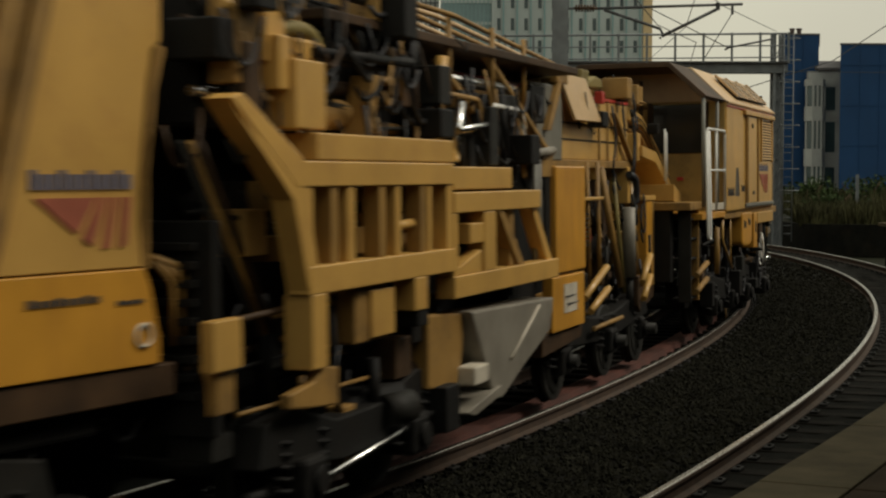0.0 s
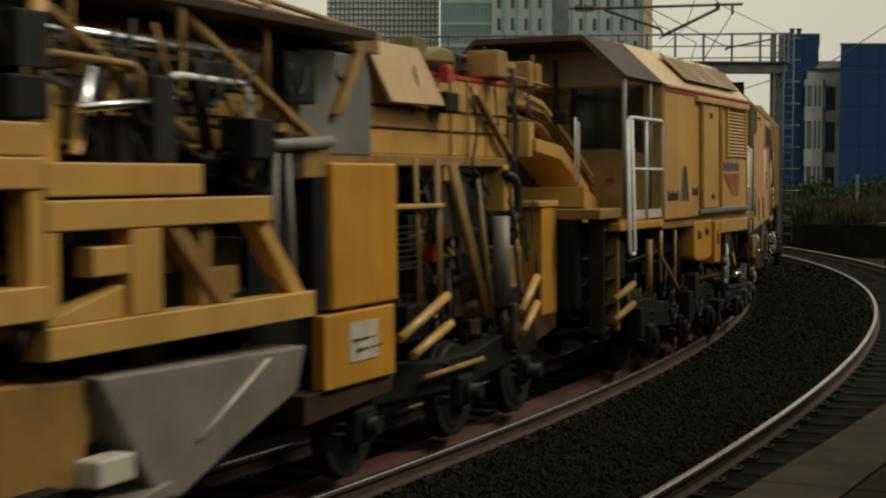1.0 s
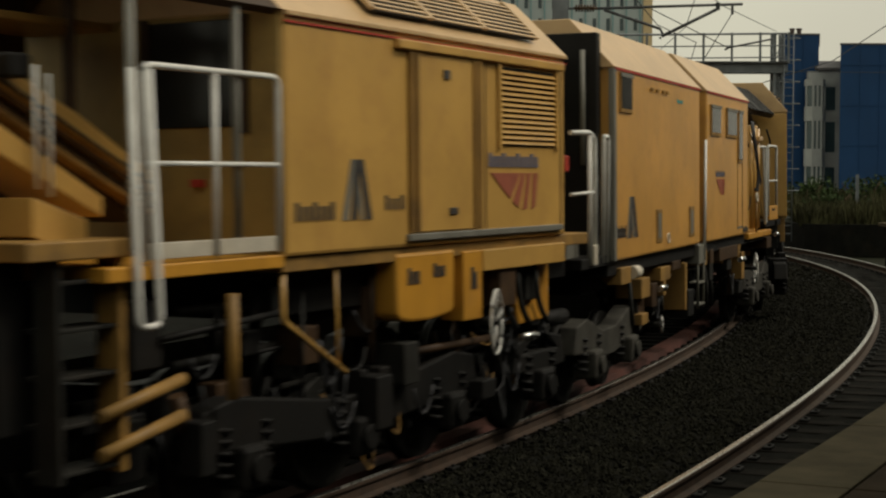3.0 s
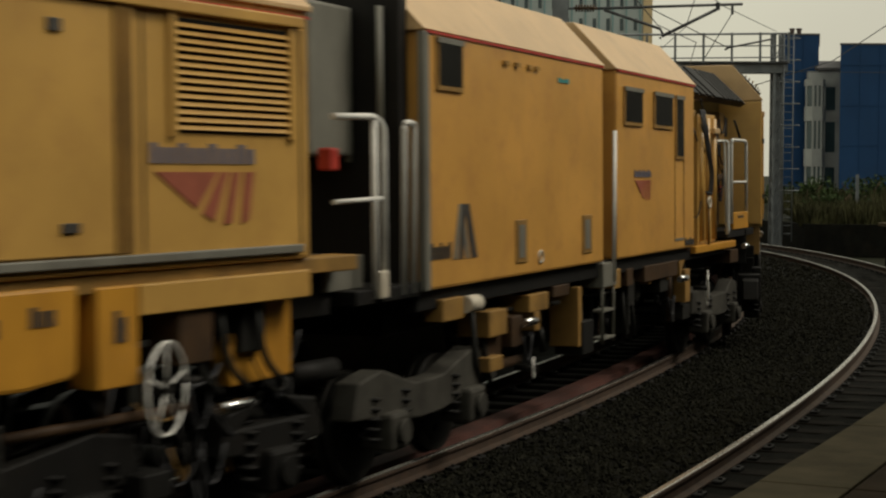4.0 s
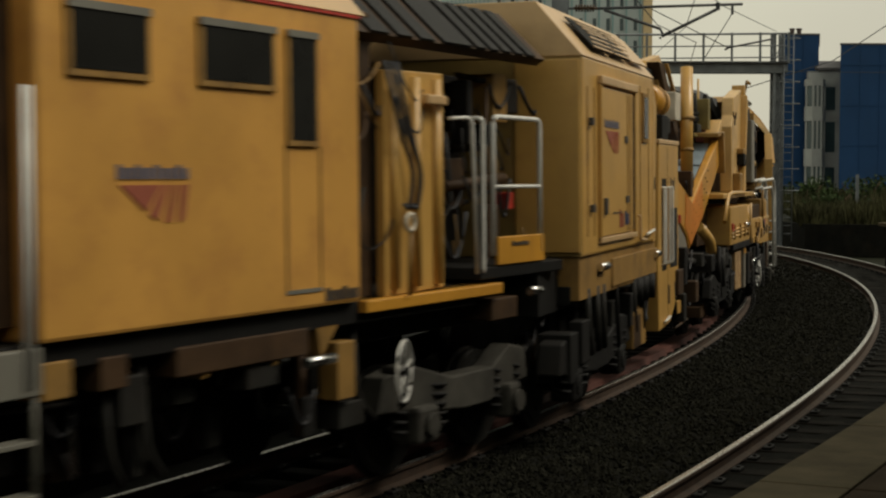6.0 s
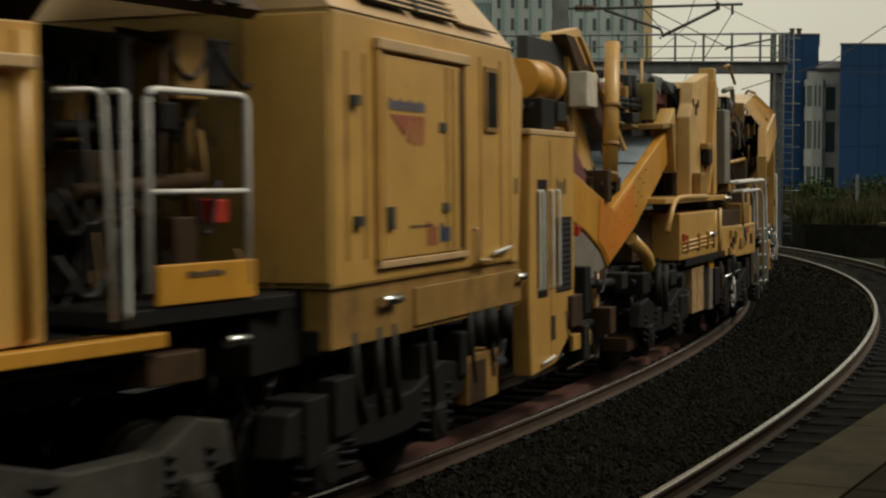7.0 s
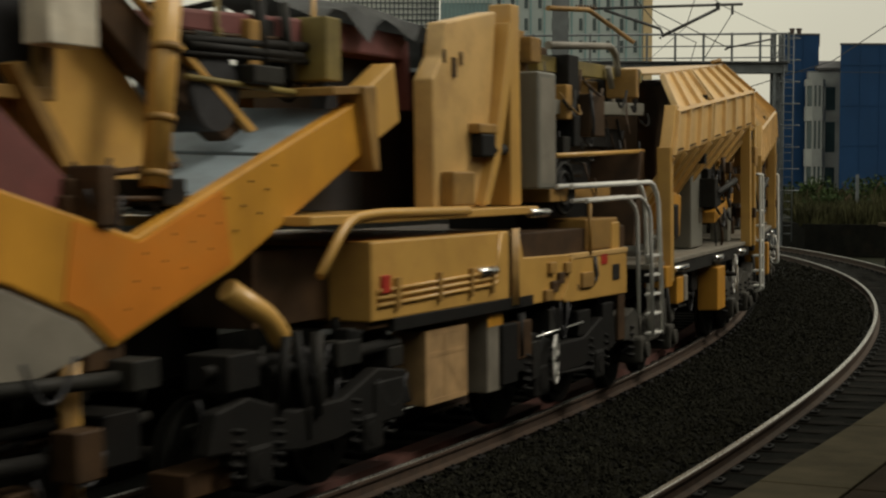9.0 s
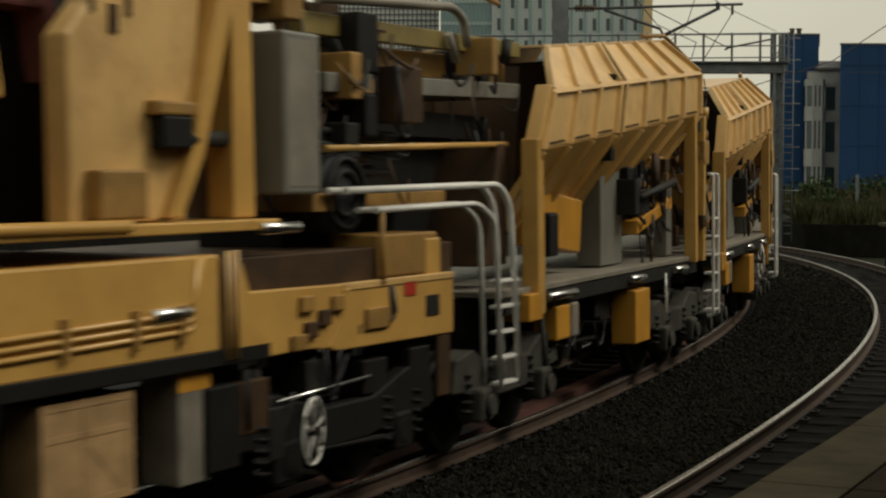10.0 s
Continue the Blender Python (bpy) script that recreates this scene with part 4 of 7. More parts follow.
def build_cleaner_car():
    """The excavating car: trusses, chute, conveyor boom and hoses."""
    c = Car(
        "excavator_car", "yellow excavating car with open trusses, conveyor and hoses", "rail vehicle", FRONT_PIVOTS,
        ((8.36, 7.95), (9.4, 9.07), (11.93, 11.92), (14.02, 14.45), (15.0, 15.86), (15.97, 17.08), (17.18, 18.68), (18.5, 20.18), (19.63, 20.97), (20.2, 21.81), (20.84, 22.4), (22.3, 23.25)),
        inset=((9, 0), (14.4, 0), (15.8, -0.22), (17.1, -0.28), (20.5, -0.3), (21.2, -0.35), (21.9, -0.62), (22.4, -0.6), (22.6, -0.08)),
    )
    CARS.append(c)
    W = 1.3
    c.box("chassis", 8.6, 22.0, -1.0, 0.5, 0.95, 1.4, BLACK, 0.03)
    # near-black filler closes the view into the shaded machine
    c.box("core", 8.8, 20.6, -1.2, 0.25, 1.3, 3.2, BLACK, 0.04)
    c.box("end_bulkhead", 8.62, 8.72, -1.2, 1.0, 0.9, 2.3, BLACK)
    for k in range(9):
        c.box("louvre", 8.55, 8.62, -1.1, 0.9, 1.15 + k * 0.12, 1.2 + k * 0.12, BLACK, 0.005)
    # first truss
    t = c.box("truss_beam", 9.24, 11.92, 1.12, W, 2.505, 2.685, YELLOW)
    c.box("upper_box", 9.52, 11.94, 0.9, W - 0.01, 2.69, 2.88, YELLOW)
    c.box("truss_beam", 9.37, 11.92, 1.12, W, 1.765, 1.965, YELLOW)
    c.poly("diagonal_beam", [(8.36, 3.06), (8.5, 3.1), (9.3, 2.7), (9.3, 2.5), (9.22, 2.5)], 1.1, W, YELLOW)
    c.poly("diagonal_leg", [(8.36, 3.04), (8.46, 2.96), (9.36, 2.5), (9.55, 1.77), (9.38, 1.77), (9.16, 2.42)], 1.12, W - 0.005, YELLOW)
    for k in range(3):
        c.tube("diagonal_pipe", [(8.42 + 0.12 * k, 0.9, 2.8), (9.25 + 0.12 * k, 0.95, 1.5)], 0.022, (STEEL, DULL, BROWN)[k])
    for u, w, m in ((9.36, 0.1, YELLOW), (9.72, 0.1, DULL), (9.97, 0.12, YELLOW), (10.5, 0.1, DULL), (10.78, 0.1, YELLOW), (11.26, 0.09, DULL), (11.4, 0.08, YELLOW), (11.8, 0.12, YELLOW)):
        c.box("truss_post", u, u + w, 1.14, W - 0.015, 1.96, 2.51, m, parent=t)
    for u in (9.6, 10.12, 10.62, 11.12):
        c.box("machine_block", u, u + 0.26, 0.6, 1.05, 1.98, 2.12 + 0.2 * ((u * 7) % 1), DULL)
    c.tube("cross_pipe", [(10.88, 1.2, 2.18), (11.3, 1.2, 2.2)], 0.04, YELLOW)
    c.box("control_panel", 10.3, 10.62, 0.7, 1.0, 2.2, 2.45, GREY)
    # legs and boxes below it
    c.box("leg", 9.4, 9.62, 1.08, W, 1.25, 1.77, YELLOW)
    c.box("equipment_case", 10.2, 10.8, 0.95, 1.22, 1.33, 1.74, DULL, 0.02, label="worn yellow equipment case")
    c.box("case_lid", 10.42, 10.82, 1.22, 1.25, 1.36, 1.72, YELLOW)
    c.box("leg", 11.1, 11.35, 1.1, W, 1.5, 1.77, YELLOW)
    c.poly("bracket", [(9.14, 1.12), (9.5, 1.16), (9.6, 1.26), (9.85, 1.22), (9.85, 0.95), (9.5, 0.98), (9.14, 1.02)], 1.18, 1.26, DULL, 0.015)
    c.box("bracket", 8.18, 8.54, 1.16, 1.25, 1.38, 1.7, YELLOW)
    c.box("bracket", 8.3, 8.53, 1.12, 1.2, 1.1, 1.36, DULL)
    c.tube("drive_motor", [(10.6, 0.6, 0.72), (11.2, 1.1, 0.75)], 0.17, BLACK, sides=18)
    c.tube("motor_housing", [(10.9, 1.1, 0.72), (11.15, 1.22, 0.74)], 0.13, STEEL, sides=16)
    c.tube("guide_rod", [(9.9, 1.15, 0.42), (12.0, 1.15, 0.6)], 0.025, CHROME)
    # second truss
    t = c.box("truss_beam", 11.93, 14.02, 1.12, W, 2.26, 2.44, YELLOW)
    c.box("upper_box", 11.95, 13.3, 0.9, W - 0.02, 2.46, 2.66, YELLOW)
    c.box("truss_beam", 11.93, 14.46, 1.12, W, 1.525, 1.72, YELLOW)
    c.box("truss_post", 11.93, 12.02, 1.14, W - 0.01, 1.72, 2.26, YELLOW, parent=t)
    c.box("truss_post", 12.6, 12.88, 1.12, W - 0.01, 1.72, 2.26, YELLOW, parent=t)
    c.box("gusset", 12.3, 12.62, 1.14, W - 0.02, 1.98, 2.16, YELLOW, parent=t)
    c.poly("gusset", [(12.02, 1.72), (12.55, 1.72), (12.55, 1.92), (12.02, 1.78)], 1.14, W - 0.02, YELLOW, parent=t)
    c.poly("truss_diagonal", [(12.95, 2.26), (13.1, 2.26), (13.62, 1.72), (13.45, 1.72)], 1.15, W - 0.02, DULL, parent=t)
    c.box("truss_post", 13.3, 13.42, 1.1, W - 0.05, 1.72, 2.26, DULL, parent=t)
    c.poly("truss_end", [(13.88, 2.28), (14.02, 2.28), (14.42, 1.7), (14.28, 1.7)], 1.14, W - 0.01, YELLOW, parent=t)
    c.box("machine_block", 13.6, 13.9, 0.8, 1.1, 1.75, 1.95, DULL)
    # chute
    c.poly("chute", [(12.31, 1.38), (14.37, 1.32), (14.28, 0.99), (13.6, 0.73), (13.02, 0.5), (12.82, 0.54)], 0.95, 1.28, PALE, 0.02, label="pale grey ballast chute")
    c.poly("chute_wing", [(11.62, 1.42), (12.4, 1.36), (12.28, 0.72), (11.62, 0.79)], 0.85, 1.18, DULL, 0.02)
    c.tube("chute_bar", [(13.2, 1.3, 0.85), (13.95, 1.3, 1.28)], 0.014, SIGN_WHITE)
    c.box("counterweight", 12.24, 12.55, 1.15, 1.34, 0.73, 0.9, SIGN_WHITE, 0.02)
    c.poly("chute_lip", [(12.1, 0.52), (12.9, 0.64), (12.95, 0.56), (12.3, 0.46)], 1.0, 1.32, PALE)
    # doors and plates
    c.box("door_panel", 15.0, 15.97, 1.16, W, 1.5, 2.69, ORANGE, 0.02, label="plain orange-yellow door panel")
    c.box("door_edge", 14.86, 14.995, 1.0, 1.2, 1.5, 2.69, BLACK)
    c.box("lower_plate", 14.88, 15.9, 1.18, W, 0.86, 1.47, ORANGE, 0.015)
    c.box("notice", 15.2, 15.62, W + 0.002, W + 0.01, 1.05, 1.37, SIGN_WHITE, 0.0)
    c.bars("notice_line", 15.24, 15.58, 1.22, 0.02, 5, INK, W + 0.014)
    c.bars("notice_line", 15.3, 15.72, 1.13, 0.025, 4, INK, W + 0.014)
    c.poly("skirt", [(14.7, 0.86), (15.95, 0.84), (15.9, 0.7), (14.7, 0.62)], 1.0, 1.25, BROWN)
    c.box("rear_frame", 14.3, 14.85, 0.2, 1.0, 0.9, 2.75, BLACK)
    c.tube("frame_rail", [(14.2, 1.2, 2.8), (15.1, 1.2, 2.86)], 0.05, PALE)
    c.tube("frame_post", [(14.42, 1.2, 2.75), (14.5, 1.2, 1.5)], 0.03, GREY)
    c.tube("frame_post", [(14.25, 1.2, 2.75), (14.2, 1.2, 1.7)], 0.03, GREY)
    c.slope("raised_hatch", [(16.26, 1.12, 3.25), (17.18, 1.12, 3.26), (16.84, 1.03, 3.79), (15.96, 1.03, 3.79)], -0.04, CREAM, label="raised pale hatch cover")
    c.box("cabinet", 15.06, 16.1, 0.3, 0.98, 2.76, 3.64, GREY, 0.02, label="grey control cabinet")
    c.box("cabinet", 16.1, 16.9, 0.3, 0.9, 2.76, 3.3, GREY, 0.02)
    # conveyor box over the top
    bx = c.box("conveyor_trough", 11.3, 19.36, 0.1, 0.9, 2.78, 3.56, YELLOW, 0.02, label="long yellow conveyor trough")
    c.box("trough_strip", 11.3, 19.36, 0.88, 0.915, 3.56, 3.6, RED, 0.005, bx)
    for h in (3.02, 3.22):
        c.box("trough_joint", 11.3, 19.36, 0.9, 0.912, h, h + 0.018, BLACK, 0.0, bx)
    c.box("trough_base", 14.6, 19.4, 0.1, 1.0, 2.68, 2.78, DULL)
    for u in (17.6, 18.0, 18.45, 19.3):
        c.box("trough_post", u, u + 0.05, 0.9, 0.97, 2.78, 3.6, DULL, parent=bx)
    for a, b in (((18.1, 3.42), (19.4, 2.72)), ((12.2, 3.6), (13.6, 2.8)), ((13.4, 3.75), (15.0, 2.8)), ((15.9, 3.7), (15.5, 3.1))):
        c.poly("brace", [(a[0] - 0.05, a[1]), (a[0] + 0.06, a[1]), (b[0] + 0.06, b[1]), (b[0] - 0.05, b[1])], 0.98, 1.06, DULL)
    c.box("floodlight", 17.15, 17.42, 0.95, 1.15, 3.2, 3.4, BLACK, 0.02, label="black floodlight")
    c.box("red_valve", 17.28, 17.4, 1.0, 1.1, 3.5, 3.66, RED)
    # the part that slopes down to the next car
    plan = c.stations, c.inset
    c.stations, c.inset = ((19.3, 21.6), (20.35, 23.0), (22.2, 24.5)), ((0, -0.5),)
    c.poly("conveyor_tail", [(19.36, 3.6), (20.0, 3.5), (21.2, 3.02), (22.2, 2.6), (22.2, 2.46), (21.25, 2.84), (20.05, 3.32), (19.36, 3.4)], 0.1, 0.95, YELLOW, 0.02, label="sloping yellow conveyor tail")
    c.poly("tail_web", [(19.36, 3.4), (20.05, 3.32), (22.2, 2.44), (22.2, 2.24), (20.05, 3.1), (19.36, 3.16)], 0.1, 0.8, BROWN)
    c.poly("tail_band", [(19.36, 3.3), (20.02, 3.22), (22.2, 2.34), (22.2, 2.3), (20.02, 3.17), (19.36, 3.25)], 0.6, 0.93, DULL)
    c.poly("tail_rail", [(19.4, 3.02), (20.1, 2.94), (21.2, 2.44), (21.2, 2.3), (20.05, 2.78), (19.4, 2.86)], 0.6, 1.15, YELLOW)
    c.box("tail_post", 19.32, 19.46, 0.85, 1.1, 2.8, 3.2, YELLOW)
    for u, h0, h1 in ((20.35, 2.5, 3.3), (20.5, 2.45, 3.25)):
        c.tube("tail_grab", [(u, 1.2, h0), (u, 1.2, h1)], 0.015, WHITE)
    c.box("tail_bracket", 20.25, 20.42, 0.95, 1.12, 3.22, 3.38, BLACK, 0.02)
    c.box("rear_bulkhead", 20.6, 22.1, -1.0, -0.2, 2.2, 4.0, BROWN, 0.0)
    c.box("rear_rack", 20.4, 22.2, -0.2, 0.6, 3.66, 3.72, DULL)
    for u, o in ((20.5, 0.6), (21.6, 0.6), (22.1, 0.2)):
        c.tube("rack_post", [(u, o, 2.2), (u, o, 4.1)], 0.035, BROWN)
    for k in range(3):
        c.tube("tail_line", [(19.5, 0.97, 3.5 - 0.09 * k), (20.0, 0.97, 3.4 - 0.09 * k), (22.1, 0.97, 2.54 - 0.09 * k)], 0.012, BROWN if k else RUBBER, sides=6)
    c.stations, c.inset = plan
    # roof pipes and covers
    for k in range(7):
        c.tube("roof_pipe", [(10.2, 1.1 - k * 0.16, 4.02 + 0.015 * (k % 3)), (12.4, 1.1 - k * 0.16, 4.0), (16.0, 1.05 - k * 0.16, 3.84)], 0.024, CREAM if k % 2 else DULL)
    c.box("roof_deck", 10.0, 15.6, -1.0, 1.1, 3.72, 3.8, BROWN)
    for u in (11.4, 12.4, 13.4, 14.4):
        c.tube("roof_post", [(u, 1.05, 3.2), (u, 1.05, 4.0)], 0.026, DULL)
    for u0, u1, h0, h1 in ((15.5, 16.4, 3.7, 3.88), (16.9, 17.7, 3.68, 3.84), (18.4, 19.2, 3.7, 3.86), (20.1, 20.9, 3.68, 3.8)):
        c.poly("cover", [(u0, h0), (u1, h0 + 0.03), (u1 - 0.1, h1), (u0 + 0.45, h1 + 0.02), (u0 + 0.15, h0 + 0.1)], 0.3, 1.0, OLIVE, 0.03, label="olive sheet-metal cover")
    # engine deck above the first truss
    for k in range(3):
        c.tube("exhaust_drum", [(9.3, 0.9 - 0.35 * k, 3.05 + 0.14 * k), (10.6, 0.9 - 0.35 * k, 3.05 + 0.14 * k)], 0.12, (DULL, BROWN, OLIVE)[k], sides=14)
    c.box("engine_cowl", 10.9, 11.6, 0.4, 1.1, 3.75, 4.25, YELLOW, 0.03)
    c.box("engine_cowl", 9.6, 10.0, 0.5, 1.1, 3.3, 3.55, YELLOW, 0.03)
    c.tube("engine_pipe", [(9.0, 1.0, 3.35), (9.4, 1.05, 3.6), (9.9, 1.05, 3.62), (10.2, 1.0, 3.3)], 0.06, OLIVE, bend=0.2)
    c.poly("support_post", [(10.55, 2.88), (10.68, 2.88), (10.8, 3.3), (11.1, 3.3), (11.1, 3.36), (10.72, 3.36)], 0.95, 1.15, DULL)
    c.box("engine_block", 8.8, 12.2, -1.0, 0.8, 2.9, 3.9, BLACK, 0.04)
    c.clutter(8.7, 12.2, 0.75, 1.15, 2.9, 4.0, 21, 16, 34, 14)
    c.tangle(8.6, 12.4, 0.85, 1.2, 2.9, 4.0, 27, 60)
    c.tangle(12.0, 15.0, 0.95, 1.15, 2.7, 3.6, 28, 36)
    c.tangle(15.2, 20.5, 0.6, 1.1, 3.6, 3.95, 29, 26)
    c.clutter(15.2, 21.0, 0.4, 1.0, 3.62, 3.86, 30, 16, 16, 6, [BLACK, OLIVE, BROWN, DULL])
    c.tangle(16.0, 20.0, 0.8, 1.15, 1.2, 2.7, 34, 40)
    c.clutter(12.0, 15.0, 0.85, 1.15, 2.55, 3.5, 22, 9, 16, 12)
    c.clutter(9.0, 12.0, 0.3, 1.0, 1.98, 2.5, 23, 10, 14, 10)
    c.clutter(8.6, 12.4, 0.5, 1.1, 0.4, 1.7, 24, 18, 22, 14, [BLACK, BROWN, STEEL, BLACK, DULL])
    c.clutter(12.2, 14.6, 0.3, 1.0, 1.45, 2.3, 25, 8, 10, 5)
    for h0, h1, u in ((2.85, 3.3, 12.1), (2.85, 3.25, 13.2)):
        c.tube("hoop_rail", [(u, 1.12, h0), (u, 1.12, h1), (u + 0.8, 1.12, h1 - 0.02), (u + 0.9, 1.12, h0 - 0.1)], 0.026, WHITE if u > 13 else DULL, bend=0.1)
    c.tube("ram_rod", [(12.3, 1.18, 2.98), (13.15, 1.18, 3.08)], 0.03, CHROME)
    # bay between the doors and the steps
    c.box("bay_back", 16.0, 20.2, 0.1, 0.3, 0.9, 2.7, BROWN, 0.0)
    c.box("bay_shelf", 16.0, 17.0, 0.5, 1.2, 2.28, 2.32, YELLOW)
    c.tube("bucket", [(16.3, 0.9, 2.33), (16.3, 0.9, 2.6)], 0.14, TEAL, label="teal plastic bucket", sides=16)
    c.tube("bucket", [(17.9, 0.6, 2.33), (17.9, 0.6, 2.52)], 0.13, TEAL, sides=16)
    for k in range(8):
        c.box("grille_slat", 16.02, 16.6, 1.05, 1.15, 1.72 + k * 0.055, 1.74 + k * 0.055, BLACK, 0.004)
    for u in (16.62, 16.98, 17.02):
        c.tube("frame_post", [(u, 1.15, 1.2), (u, 1.12, 2.75)], 0.022, DULL)
    for a, b, r, m in (((17.5, 2.7), (18.1, 1.1), 0.04, DULL), ((17.6, 2.7), (18.2, 1.1), 0.03, DULL), ((18.15, 2.55), (18.3, 1.0), 0.03, OLIVE), ((19.45, 2.5), (19.5, 1.2), 0.035, YELLOW)):
        c.tube("strut", [(a[0], 1.0, a[1]), (b[0], 1.1, b[1])], r, m)
    c.tube("pale_cylinder", [(18.5, 1.12, 1.2), (18.47, 1.12, 2.15)], 0.09, PALE, label="pale grey hydraulic cylinder", sides=16)
    c.tube("cylinder_rod", [(18.5, 1.12, 0.75), (18.5, 1.12, 1.2)], 0.05, STEEL)
    c.box("red_valve", 17.45, 17.62, 0.7, 0.85, 1.72, 1.9, RED)
    for (u, h), (v, g) in (((16.1, 1.13), (16.92, 1.44)), ((16.32, 0.95), (16.98, 1.17)), ((18.77, 1.12), (19.63, 1.46)), ((18.84, 0.89), (19.62, 1.17)), ((21.9, 1.05), (22.9, 1.2)), ((21.9, 0.8), (22.9, 0.95))):
        c.tube("guide_roller", [(u, 1.26, h), (v, 1.26, g)], 0.045, YELLOW if u < 21 else DULL, label="yellow steel guide roller", sides=12)
    c.poly("roller_bracket", [(18.65, 1.2), (18.8, 1.22), (18.95, 0.85), (18.8, 0.7), (18.65, 0.8)], 1.15, 1.22, BROWN)
    c.tube("hanger", [(16.95, 1.25, 1.1), (16.95, 1.25, 1.7)], 0.02, STEEL)
    c.tube("hanger", [(19.65, 1.25, 1.1), (19.65, 1.25, 1.75)], 0.02, STEEL)
    c.tube("low_bar", [(16.6, 1.2, 0.7), (17.8, 1.2, 0.72)], 0.03, DULL)
    c.clutter(16.0, 20.0, 0.35, 1.0, 0.7, 2.65, 26, 26, 30, 16)
    for u in (17.9, 19.2, 19.35):
        c.tube("hanging_hose", [(u, 1.05, 3.5), (u + 0.12, 1.08, 3.1), (u - 0.05, 1.08, 2.7), (u + 0.08, 1.05, 2.5)], 0.016, RUBBER, bend=0.2)
    c.tube("loop_hose", [(18.9, 1.05, 2.6), (19.3, 1.1, 2.55), (19.4, 1.1, 2.2), (19.1, 1.05, 2.0)], 0.05, RUBBER, bend=0.3)
    # yellow column, black door and steps
    c.box("column", 20.2, 20.62, 1.05, W, 0.95, 2.22, ORANGE, 0.015)
    c.box("column_cap", 20.1, 20.78, 0.95, W + 0.02, 2.22, 2.29, YELLOW)
    c.box("column_edge", 20.62, 20.8, 1.1, W - 0.02, 0.95, 2.22, DULL)
    c.poly("column_foot", [(20.0, 0.95), (20.85, 0.98), (20.8, 0.78), (20.1, 0.66)], 1.05, 1.28, BROWN)
    c.box("dark_door", 20.84, 21.25, 0.9, 1.2, 0.98, 2.1, BLACK)
    c.box("platform_edge", 20.78, 22.45, 0.2, W, 2.06, 2.18, DULL)
    for u in (21.3, 22.3):
        c.box("step_stile", u - 0.04, u + 0.04, 1.05, 1.25, 0.66, 2.06, STEEL if u < 22 else DULL)
    for k in range(5):
        c.box("step_tread", 21.3, 22.3, 0.95, 1.22, 0.7 + k * 0.3, 0.73 + k * 0.3, STEEL)
    c.box("step_back", 21.0, 22.4, 0.3, 0.4, 0.6, 2.1, BLACK)
    c.bogie((15.6, 17.4, 19.2), BLACK)
    c.bogie((9.6, 11.4), BLACK)


